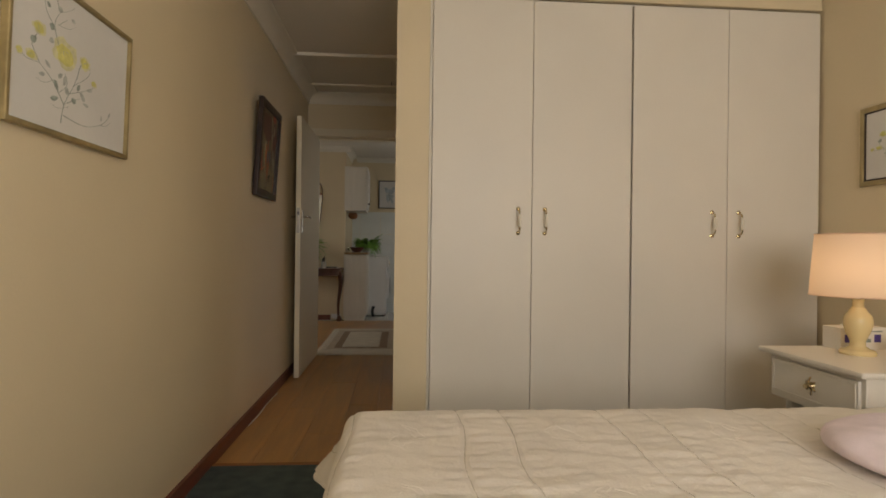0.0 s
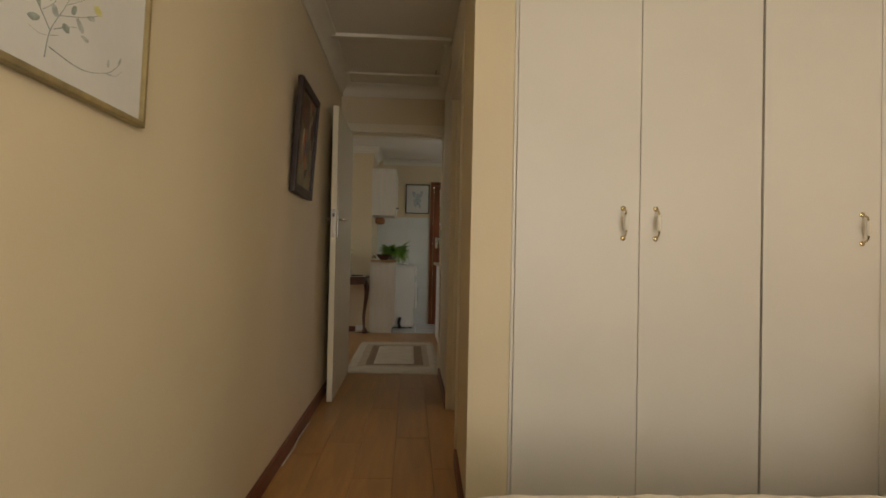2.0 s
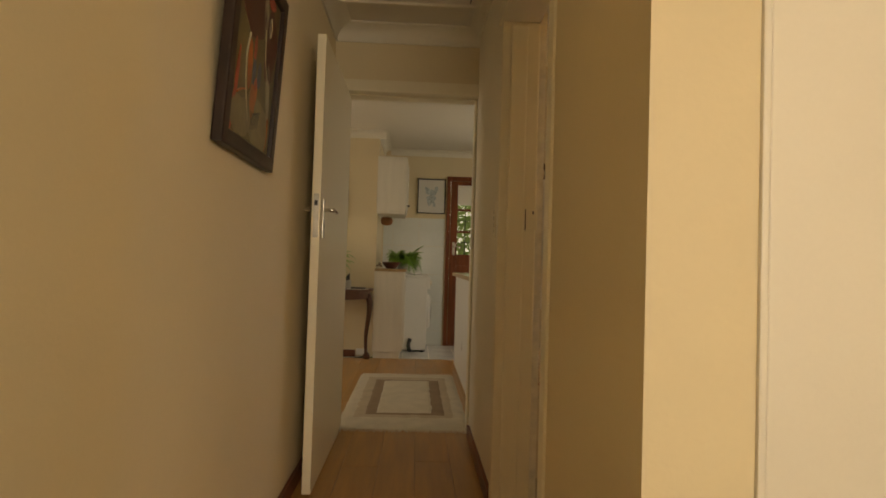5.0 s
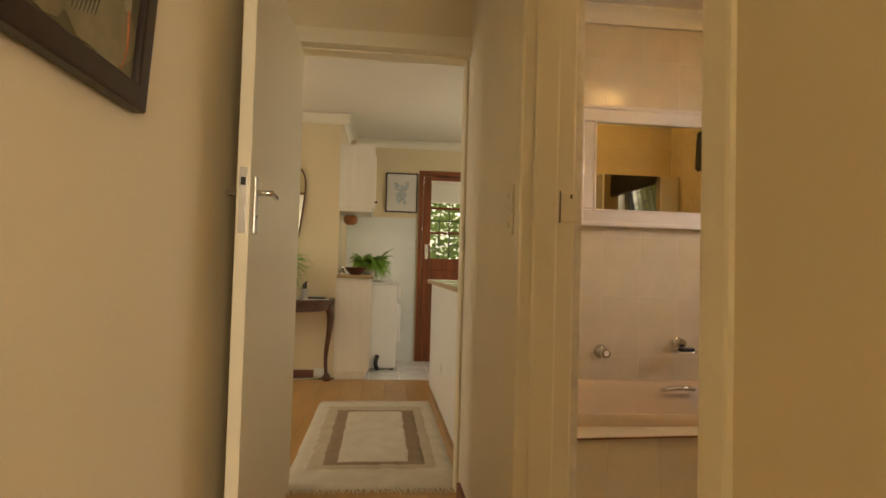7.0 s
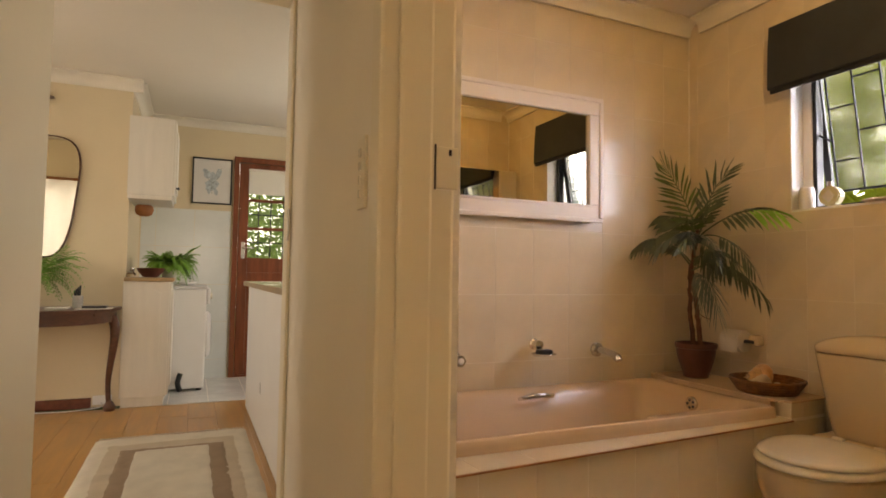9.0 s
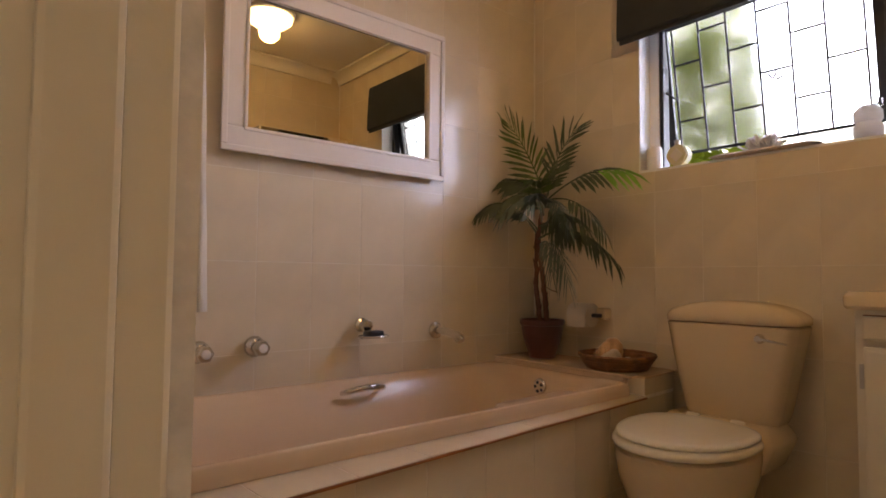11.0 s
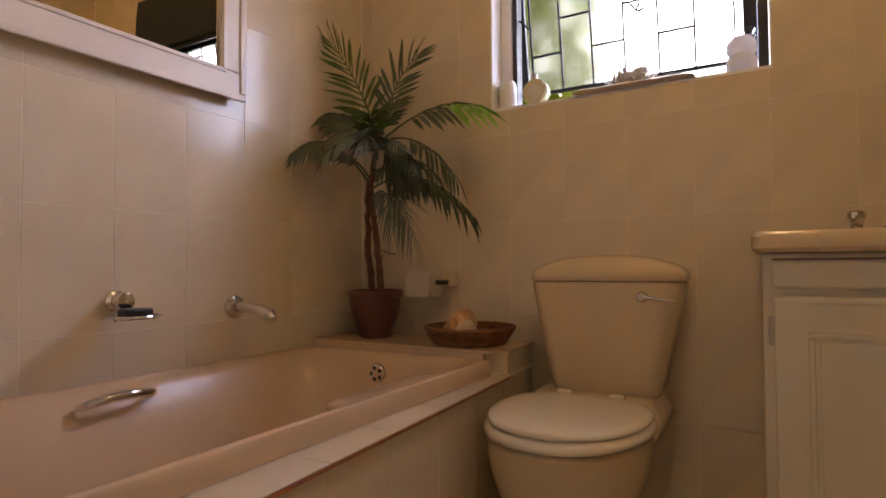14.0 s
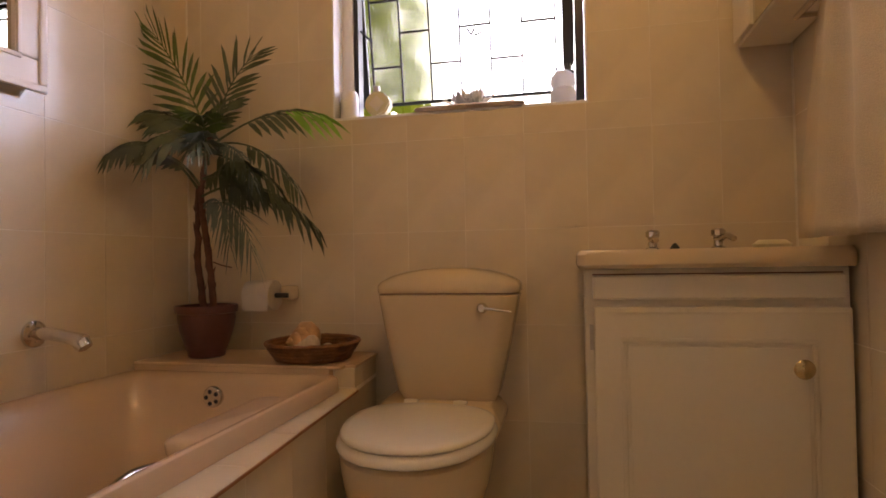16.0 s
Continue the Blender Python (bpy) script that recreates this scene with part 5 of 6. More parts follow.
# garden hedge beyond the door and the windows: many small leaves in clumps
def hedge(name, x0, x1, y0, y1, h, count, seed, size=0.05, leaf=None):
    rng = random.Random(seed)
    verts, faces = [], []
    for _ in range(count):
        x, y = rng.uniform(x0, x1), rng.uniform(y0, y1)
        lump = 0.5 + 0.5 * noise.noise((x * 1.7, y * 1.7, seed))
        z = rng.uniform(-0.1, h * (0.72 + 0.4 * lump))
        c = Vector((x, y, z))
        a = Vector((rng.gauss(0, 1), rng.gauss(0, 1), rng.gauss(0, 0.6))).normalized() * size * rng.uniform(0.6, 1.4)
        b = a.orthogonal().normalized() * a.length * 0.42
        n = len(verts)
        verts += [c - a, c + b, c + a, c - b]
        faces.append((n, n + 1, n + 2, n + 3))
    me = bpy.data.meshes.new(name)
    me.from_pydata(verts, [], faces)
    me.materials.append(leaf or M["bush"])
    ob = new(name, me)
    return tagged(ob, "dense green sunlit garden hedge", "hedge", kind="stuff")


hedge("hedge", 0.2, 3.4, 11.6, 12.4, 2.5, 21000, 3, 0.052)
structure("backdrop_north", box(-14, 18, 24, 24.1, -1, 12), M["sky_haze"], "bright hazy sky beyond the garden", "sky")
structure("backdrop_east", box(14, 14.1, -4, 16, -1, 9), M["sky_haze"], "bright hazy sky beyond the bathroom window", "sky")
hedge("hedge", 4.0, 4.7, 5.45, 8.6, 2.9, 17000, 4, 0.07, M["bush_lime"])
hedge("hedge", -3.0, -0.1, 2.6, 3.4, 1.7, 6000, 6)

# ---- bathroom ----
# bath with a rolled rim, moulded arm rests and a tiled surround
def bathtub():
    t = thing("bathtub", (1.95, 5.7, 0), "champagne enamel bath set in a tiled surround", "bathtub")
    rings = [round_rect(1.108, 2.797, 5.3615, 6.078, 0.02, 0.4995), round_rect(1.110, 2.796, 5.3615, 6.077, 0.02, 0.520), round_rect(1.118, 2.792, 5.362, 6.074, 0.02, 0.539),
             round_rect(1.126, 2.788, 5.3635, 6.070, 0.03, 0.545), round_rect(1.138, 2.778, 5.368, 6.062, 0.05, 0.548), round_rect(1.15, 2.765, 5.376, 6.052, 0.09, 0.547), round_rect(1.16, 2.752, 5.390, 6.040, 0.12, 0.542),
             round_rect(1.17, 2.742, 5.404, 6.026, 0.13, 0.532), round_rect(1.18, 2.733, 5.420, 6.014, 0.14, 0.51), round_rect(1.22, 2.705, 5.455, 5.972, 0.15, 0.44), round_rect(1.30, 2.66, 5.505, 5.915, 0.17, 0.26),
             round_rect(1.36, 2.62, 5.55, 5.885, 0.165, 0.19), round_rect(1.46, 2.54, 5.60, 5.84, 0.118, 0.165)]
    part("shell", loft(rings, cap_start=False), M["bath"], t, smooth=40)
    for y0, y1, x0, x1 in ((5.40, 5.545, 2.25, 2.62),):
        rest = loft([round_rect(x0 + 0.02, x1 + 0.05, y0 + 0.02, y1 - 0.06, 0.03, 0.40), round_rect(x0 - 0.005, x1 + 0.03, y0, y1 - 0.008, 0.03, 0.48), round_rect(x0, x1 + 0.03, y0, y1, 0.03, 0.502), round_rect(x0 + 0.006, x1 + 0.03, y0, y1 - 0.006, 0.03, 0.510), round_rect(x0 + 0.02, x1 + 0.02, y0, y1 - 0.018, 0.03, 0.514)])
        part("arm_rest", rest, M["bath"], t, smooth=40)
    ov = part("overflow", lathe([(0.033, 0.0), (0.033, -0.006), (0.028, -0.012), (0.012, -0.013)], (2.722, 5.735, 0.485), 24, axis="x"), M["chrome"], t, "round chrome overflow", smooth=40)
    for k in range(5):
        a = 2 * math.pi * k / 5
        part("slot", lathe([(0.0065, 0), (0.0065, -0.002)], (2.7105, 5.735 + 0.018 * math.cos(a), 0.485 + 0.018 * math.sin(a)), 8, axis="x"), M["black"], ov)
    for x, y, s in ((2.03, 6.0, -1), (2.13, 5.455, 1)):
        z = 0.520 if s < 0 else 0.478
        pts = curve_points([(x - 0.085, y, z - 0.012), (x - 0.07, y + s * 0.035, z), (x, y + s * 0.045, z + 0.008), (x + 0.07, y + s * 0.035, z), (x + 0.085, y, z - 0.005)], 5)
        part("grip", tube(pts, [0.008 + 0.004 * math.sin(math.pi * i / (len(pts) - 1)) for i in range(len(pts))], 10), M["chrome"], t, "chrome grip handle", smooth=50)
    return t


bathtub().location.z -= 0.016
surround = thing("bath_surround", (1.95, 5.27, 0), "beige tiled bath surround with a tiled end platform", "bath surround", kind="structure")
part("front_wall", box(1.10, 3.075, 5.282, 5.44, 0.0, 0.4785), M["grout"], surround)
part("platform_front", box(2.837, 3.075, 5.280, 5.37, 0.479, 0.5435), M["grout"], surround)
part("platform_edge", box(2.834, 3.075, 5.274, 5.352, 0.5435, 0.5525, 0.002), M["bath"], surround)
tiles(surround, "y", 5.282, lines(1.10, 3.075, 0.2075, 1.765), [0.0, 0.19, 0.470], M["tile"])
tiles(surround, "z", 0.482, lines(1.10, 2.835, 0.2075, 1.765), [5.266, 5.43], M["tile"])
tiles(surround, "y", 5.280, [2.837, 2.92, 3.07], [0.482, 0.543], M["tile"])
tiles(surround, "x", 2.837, [5.280, 5.345], [0.484, 0.543], M["tile"])
part("tile_edge", box(1.10, 2.835, 5.267, 5.284, 0.4725, 0.4785, 0.001), M["wood_light"], surround, "bare brown edge of the ledge tiles")
surround.rotation_euler = (0, 0, 0.06)
platform = thing("bath_platform", (2.94, 5.7, 0), "beige platform at the end of the bath", "bath platform", kind="structure")
part("body", box(2.80, 3.082, 5.40, 6.08, 0.0, 0.543), M["bath"], platform)
part("top", box(2.798, 3.083, 5.36, 6.082, 0.5435, 0.553, 0.003), M["bath"], platform)


def wall_tap(x, z):
    t = thing("bath_tap", (x, 6.084, z), "round chrome wall tap above the bath", "tap", "taps of the bath")
    part("flange", lathe([(0.036, 0.0), (0.036, -0.006), (0.028, -0.016), (0.018, -0.02), (0.016, -0.045)], (x, 6.084, z), 24, axis="y"), M["chrome"], t, smooth=40)
    hd = bmesh.new()
    lathe([(0.016, -0.04), (0.024, -0.044), (0.027, -0.066), (0.024, -0.078), (0.016, -0.081)], (x, 6.084, z), 24, hd, axis="y")
    for v in hd.verts:
        a = math.atan2(v.co.z - z, v.co.x - x)
        k = 1 + 0.07 * math.cos(6 * a)
        v.co.x, v.co.z = x + (v.co.x - x) * k, z + (v.co.z - z) * k
    h = part("hand_wheel", hd, M["chrome"], t, smooth=40)
    part("button", lathe([(0.015, -0.080), (0.014, -0.085), (0.009, -0.087)], (x, 6.084, z), 16, axis="y"), M["mirror_frame"], h, "pale tap button", smooth=50)
    return t


wall_tap(1.470, 0.668)
wall_tap(1.652, 0.674)
sp = thing("bath_spout", (2.445, 6.084, 0.688), "chrome bath spout on the tiled wall", "spout")
part("flange", lathe([(0.036, 0.0), (0.035, -0.008), (0.024, -0.014)], (2.445, 6.084, 0.688), 24, axis="y"), M["chrome"], sp, smooth=40)
part("pipe", tube(curve_points([(2.445, 6.08, 0.690), (2.446, 6.02, 0.688), (2.448, 5.96, 0.678), (2.449, 5.925, 0.670)], 5), [0.0165] * 11 + [0.018] * 5, 14), M["chrome"], sp, smooth=50)
part("nozzle", tube([(2.449, 5.945, 0.672), (2.449, 5.930, 0.664), (2.449, 5.922, 0.654)], [0.019, 0.021, 0.018], 14), M["chrome"], sp, smooth=50)

sd = thing("soap_holder", (2.075, 6.084, 0.727), "chrome wire soap holder with a black soap", "soap holder")
part("rosette", lathe([(0.028, 0.0), (0.027, -0.006), (0.018, -0.012), (0.016, -0.03), (0.024, -0.036), (0.022, -0.05), (0.01, -0.054)], (2.075, 6.084, 0.727), 20, axis="y"), M["chrome"], sd, smooth=40)
wire = bmesh.new()
loop = [(2.075 + 0.062 * math.cos(a * math.pi / 16), 5.995 + 0.045 * math.sin(a * math.pi / 16), 0.692) for a in range(33)]
tube(loop, 0.003, 6, wire)
for k in range(-3, 4):
    x = 2.075 + 0.016 * k
    w = 0.045 * math.sqrt(max(0, 1 - (0.016 * k / 0.062) ** 2))
    tube([(x, 5.995 - w, 0.692), (x, 5.995, 0.682), (x, 5.995 + w, 0.692)], 0.002, 5, wire)
tube([(2.075, 6.06, 0.72), (2.075, 6.045, 0.70), (2.075, 6.038, 0.692)], 0.004, 6, wire)
part("wire_tray", wire, M["chrome"], sd, smooth=50)
soap = part("soap", box(2.04, 2.11, 5.972, 6.018, 0.688, 0.712, 0.008, seg=3), M["black"], None, "black soap bar in the wire holder", smooth=40)
tagged(soap, category="soap")

# framed bathroom mirror
bmir = thing("bathroom_mirror", (1.98, 6.08, 1.62), "wide mirror in a white painted moulded frame", "mirror")
for k, b in enumerate(frame_bars("y", 6.045, 0.037, 1.522, 2.440, 1.336, 1.942, 0.075, 0.006)):
    part("frame_bar", b, M["mirror_frame"], bmir)
for b in frame_bars("y", 6.038, 0.012, 1.508, 2.452, 1.324, 1.956, 0.022, 0.005):
    part("outer_moulding", b, M["mirror_frame"], bmir)
for b in frame_bars("y", 6.040, 0.02, 1.584, 2.380, 1.400, 1.880, 0.012, 0.003):
    part("inner_bead", b, M["mirror_frame"], bmir)
part("glass", box(1.585, 2.379, 6.058, 6.064, 1.401, 1.879), M["mirror"], bmir)
part("gap_line", box(1.597, 2.367, 6.0565, 6.0585, 1.866, 1.8685), M["black"], bmir)

# towel on a hook at the tap end
def cloth(x0, x1, y, z0, z1, folds, depth, taper, axis="x"):
    bm = bmesh.new()
    n, m = 36, 20
    g = []
    for i in range(n + 1):
        row = []
        for j in range(m + 1):
            u, v = i / n, j / m
            w = taper + (1 - taper) * v ** 0.7
            c = (x0 + x1) / 2 + ((x0 + x1) / 2 - x0) * (2 * u - 1) * w
            d = y + depth * math.sin(u * folds * math.pi) * (0.5 + 0.5 * v) + 0.006 * noise.noise((u * 5, v * 5, 2))
            row.append(bm.verts.new((c, d, z1 - (z1 - z0) * v) if axis == "x" else (d, c, z1 - (z1 - z0) * v)))
        g.append(row)
    for i in range(n):
        for j in range(m):
            bm.faces.new((g[i][j], g[i + 1][j], g[i + 1][j + 1], g[i][j + 1]))
    return bm


def towel(name, bm, label, material=None):
    ob = tagged(part(name, bm, material or M["towel"], None, label, smooth=180), category="towel")
    s = ob.modifiers.new("thickness", "SOLIDIFY")
    s.thickness = 0.008
    return ob


towel("towel", cloth(5.18, 5.42, 1.198, 0.85, 1.52, 5, 0.02, 0.42, axis="y"), "white towel hanging from a wall hook beside the bath", M["white_towel"])
hk = part("towel_hook", tube(curve_points([(1.10, 5.30, 1.62), (1.17, 5.30, 1.615), (1.212, 5.30, 1.57), (1.20, 5.30, 1.505)], 4), 0.011, 8), M["walnut"], None, "dark wooden towel hook on the tiled wall")
tagged(hk, category="hook")
towel("towel", cloth(2.20, 2.83, 4.115, 0.905, 1.462, 6, 0.020, 0.42), "cream terry towel hanging from a rail by the basin")
rail = thing("towel_rail", (2.62, 4.09, 1.466), "chrome towel rail under the mirror cabinet", "towel rail")
part("bar", tube([(2.26, 4.115, 1.466), (2.80, 4.115, 1.466)], 0.008, 10), M["chrome"], rail)
for x in (2.27, 2.79):
    part("bracket", tube([(x, 4.032, 1.466), (x, 4.115, 1.466)], 0.007, 8), M["chrome"], rail)

# mirror cabinet above the basin
mc = thing("mirror_cabinet", (2.73, 4.11, 1.49), "cream wall cabinet with a mirrored door", "bathroom cabinet")
part("body", box(2.385, 3.078, 4.033, 4.178, 1.492, 1.945, 0.003), M["van"], mc)
part("mirror_door", box(2.40, 2.905, 4.179, 4.185, 1.50, 1.938, 0.001), M["mirror"], mc)
part("side_door", box(2.912, 3.07, 4.179, 4.194, 1.50, 1.938, 0.004), M["van"], mc)

# toilet
def oval(cx, cy, front, back, half, z, n=40, square=1.0):
    pts = []
    for i in range(n):
        a = 2 * math.pi * i / n
        c, s = math.cos(a), math.sin(a)
        r = back if c > 0 else front
        e = 0.62 if c > 0 else 1.0
        pts.append((cx + r * math.copysign(abs(c) ** e, c), cy + half * math.copysign(abs(s) ** (0.9), s), z))
    return pts


def toilet():
    cx, cy = 2.67, 5.088
    t = thing("toilet", (2.75, cy, 0), "cream close-coupled toilet with the lid closed", "toilet")
    bowl = loft([oval(cx + 0.07, cy, 0.16, 0.17, 0.115, 0.0), oval(cx + 0.07, cy, 0.155, 0.17, 0.11, 0.03), oval(cx + 0.06, cy, 0.15, 0.17, 0.105, 0.10), oval(cx + 0.03, cy, 0.185, 0.2, 0.132, 0.17),
                 oval(cx, cy, 0.222, 0.21, 0.168, 0.24), oval(cx, cy, 0.245, 0.21, 0.188, 0.31), oval(cx, cy, 0.256, 0.21, 0.196, 0.365), oval(cx, cy, 0.256, 0.21, 0.196, 0.388), oval(cx, cy, 0.245, 0.2, 0.186, 0.396)])
    part("bowl", bowl, M["china"], t, smooth=50)
    part("shelf", loft([round_rect(2.80, 3.06, cy - 0.16, cy + 0.16, 0.04, 0.30), round_rect(2.78, 3.065, cy - 0.198, cy + 0.19, 0.045, 0.385), round_rect(2.785, 3.06, cy - 0.195, cy + 0.187, 0.045, 0.405), round_rect(2.83, 3.05, cy - 0.165, cy + 0.165, 0.04, 0.44)]), M["china"], t, smooth=40)
    part("seat", loft([oval(cx, cy, 0.250, 0.185, 0.195, 0.399), oval(cx, cy, 0.259, 0.188, 0.203, 0.404), oval(cx, cy, 0.261, 0.188, 0.205, 0.412), oval(cx, cy, 0.257, 0.186, 0.202, 0.420), oval(cx, cy, 0.247, 0.182, 0.195, 0.425)]), M["seat"], t, smooth=70)
    part("lid", loft([oval(cx, cy, 0.228, 0.185, 0.188, 0.4265), oval(cx, cy, 0.240, 0.188, 0.197, 0.429), oval(cx, cy, 0.242, 0.188, 0.198, 0.436), oval(cx, cy, 0.236, 0.185, 0.193, 0.4425), oval(cx, cy, 0.215, 0.17, 0.175, 0.4465), oval(cx, cy, 0.15, 0.12, 0.12, 0.449), oval(cx, cy, 0.05, 0.05, 0.05, 0.450)]), M["seat"], t, "ivory plastic lid", smooth=70)
    for s in (-0.075, 0.075):
        part("hinge", lathe([(0.012, -0.02), (0.014, 0.0), (0.012, 0.02)], (2.862, cy + s, 0.438), 12, axis="y"), M["seat"], t, smooth=50)
    tank = loft([round_rect(2.905, 3.068, 4.918, 5.212, 0.04, 0.435), round_rect(2.893, 3.07, 4.906, 5.224, 0.045, 0.46), round_rect(2.882, 3.072, 4.866, 5.262, 0.05, 0.64), round_rect(2.878, 3.074, 4.842, 5.282, 0.05, 0.758), round_rect(2.884, 3.072, 4.848, 5.276, 0.05, 0.7625)])
    tk = part("cistern", tank, M["china"], t, smooth=40)
    # solid dark ring fills the joint, its colour stands for the shade there
    part("lid_gap", loft([round_rect(2.886, 3.07, 4.850, 5.274, 0.05, 0.7615), round_rect(2.886, 3.07, 4.850, 5.274, 0.05, 0.7655)]), M["skirt"], tk, "thin dark ring painted for the shade under the lid")
    part("cistern_lid", loft([round_rect(2.880, 3.074, 4.843, 5.281, 0.05, 0.7648), round_rect(2.876, 3.076, 4.839, 5.285, 0.055, 0.767), round_rect(2.875, 3.077, 4.838, 5.286, 0.055, 0.786), round_rect(2.880, 3.075, 4.848, 5.276, 0.055, 0.800), round_rect(2.892, 3.068, 4.880, 5.244, 0.055, 0.817), round_rect(2.908, 3.058, 4.925, 5.199, 0.05, 0.830), round_rect(2.93, 3.04, 4.98, 5.144, 0.04, 0.838), round_rect(2.95, 3.02, 5.02, 5.104, 0.03, 0.840)]), M["china"], tk, smooth=60)
    lv = part("lever", lathe([(0.016, 0), (0.016, -0.006), (0.011, -0.014), (0.011, -0.024)], (2.882, 4.945, 0.722), 16, axis="x"), M["chrome"], tk, "chrome flush lever", smooth=40)
    part("arm", tube([(2.862, 4.94, 0.722), (2.858, 4.90, 0.718), (2.856, 4.858, 0.712)], [0.0055, 0.0042, 0.003], 8), M["chrome"], lv, smooth=50)
    part("inlet_valve", tube([(2.99, 4.955, 0.45), (2.99, 4.952, 0.405), (3.0, 4.95, 0.375)], [0.008, 0.013, 0.009], 8), M["black"], t, "dark inlet valve under the cistern")
    return t


toilet()

# paper roll in a ceramic holder
rl = thing("toilet_roll_holder", (3.08, 5.77, 0.74), "cream ceramic holder with a white paper roll", "toilet roll holder")
part("bracket", box(3.03, 3.083, 5.635, 5.685, 0.735, 0.785, 0.012, seg=3), M["china"], rl, smooth=40)
part("spindle", tube([(3.03, 5.65, 0.752), (3.03, 5.81, 0.752)], 0.009, 10), M["black"], rl)
part("roll", lathe([(0.02, 0.0), (0.052, 0.0), (0.053, 0.002), (0.053, 0.10), (0.052, 0.102), (0.02, 0.102)], (3.03, 5.70, 0.752), 32, axis="y"), M["tissue"], rl, smooth=40)
part("loose_sheet", box(2.977, 2.9785, 5.703, 5.799, 0.70, 0.755), M["tissue"], rl)

# palm in a brown pot
palm = thing("potted_palm", (2.925, 5.90, 0.553), "artificial palm with two trunks in a brown pot", "potted palm")
px, py = 2.925, 5.90
part("pot", lathe([(0.054, 0.0), (0.060, 0.004), (0.061, 0.016), (0.070, 0.04), (0.086, 0.09), (0.0935, 0.13), (0.093, 0.147), (0.0995, 0.150), (0.102, 0.168), (0.099, 0.174), (0.090, 0.172), (0.086, 0.14)], (px, py, 0.553), 36), M["terracotta"], palm, smooth=40)
part("soil", lathe([(0.088, 0.148), (0.07, 0.158), (0.03, 0.164)], (px, py, 0.553), 24), M["soil"], palm, smooth=60)
rng = random.Random(12)


def trunk(points):
    pts = curve_points(points, 9)
    n = len(pts)
    pts = [Vector(p) + Vector((0.003 * rng.uniform(-1, 1), 0.003 * rng.uniform(-1, 1), 0)) for p in pts]
    bm = tube(pts, [0.0118 - 0.004 * k / n + (0.0018 if k % 2 else 0) for k in range(n)], 9)
    for k in range(2, n - 1, 2):
        a = rng.uniform(0, 6.28)
        d = Vector((math.cos(a), math.sin(a), 0))
        tube([pts[k], pts[k] + d * 0.010 + Vector((0, 0, 0.008)), pts[k] + d * 0.014 + Vector((0, 0, 0.024))], [0.005, 0.003, 0.001], 5, bm)
    part("trunk", bm, M["trunk"], palm)


trunk([(2.917, 5.902, 0.70), (2.908, 5.918, 0.90), (2.905, 5.914, 1.13)])
trunk([(2.930, 5.874, 0.70), (2.918, 5.886, 0.91), (2.905, 5.90, 1.10), (2.914, 5.874, 1.30)])
part("twig", tube([(2.92, 5.869, 0.872), (2.907, 5.828, 0.86), (2.90, 5.788, 0.853)], 0.0022, 5), M["trunk"], palm)
ROOM = Vector((-0.9, -0.43, 0.0))


def palm_leaf(base, mid, tip, leaf, mat, face=0.0, hang=0.3, n=17, start=0.3, tip_mat=None, tip_from=2.0):
    """A palm leaf arching from its base over mid to its tip; face turns its blade from level to upright, hang lets the leaflets droop."""
    base, mid, tip = Vector(base), Vector(mid), Vector(tip)
    bm, bt = bmesh.new(), bmesh.new()
    pts = [base * (1 - k / n) ** 2 + mid * 2 * (k / n) * (1 - k / n) + tip * (k / n) ** 2 for k in range(n + 1)]
    tube(pts, [0.0046 * (1 - 0.75 * i / n) for i in range(n + 1)], 5, bm)
    normal = (Vector((0, 0, 1)) * (1 - face) + ROOM * face).normalized()
    for i in range(n + 1):
        t = i / n
        if t < start:
            continue
        d = (pts[min(i + 1, n)] - pts[max(i - 1, 0)]).normalized()
        side = d.cross(normal).normalized()
        up = side.cross(d).normalized()
        q = (t - start) / (1 - start)
        to = bt if t >= tip_from else bm
        for s in (1, -1):
            if rng.random() < 0.05:
                continue
            ln = leaf * (0.6 + 0.4 * math.sin(math.pi * (0.1 + 0.75 * q))) * rng.uniform(0.8, 1.15)
            swing = rng.uniform(-0.12, 0.12)
            out = (side * s * (0.72 - 0.42 * q + swing) + d * (0.62 + 0.45 * q) + Vector((0, 0, -hang)) + up * rng.uniform(-0.05, 0.14)).normalized()
            at = pts[i]
            w = d * rng.uniform(0.0080, 0.0116)
            low = Vector((0, 0, -ln * (0.06 + 0.35 * hang)))
            m1, m2, tp = at + out * ln * 0.35 + up * 0.04 * ln + low * 0.1, at + out * ln * 0.72 + low * 0.45, at + out * ln + low
            v = [to.verts.new(p) for p in (at - w * 0.35, at + w * 0.35, m1 + w + up * 0.002, m2 + w * 0.8, tp, m2 - w * 0.8, m1 - w + up * 0.002)]
            to.faces.new((v[0], v[1], v[2], v[6]))
            to.faces.new((v[6], v[2], v[3], v[5]))
            to.faces.new((v[5], v[3], v[4]))
    for m in (bm, bt):
        for v in m.verts:
            v.co.x, v.co.y = min(v.co.x, 3.075), min(v.co.y, 6.07)
    rib = part("leaf", bm, mat, palm)
    if tip_mat:
        part("leaf_tip", bt, tip_mat, rib, "bright green leaf tip")
    else:
        bt.free()


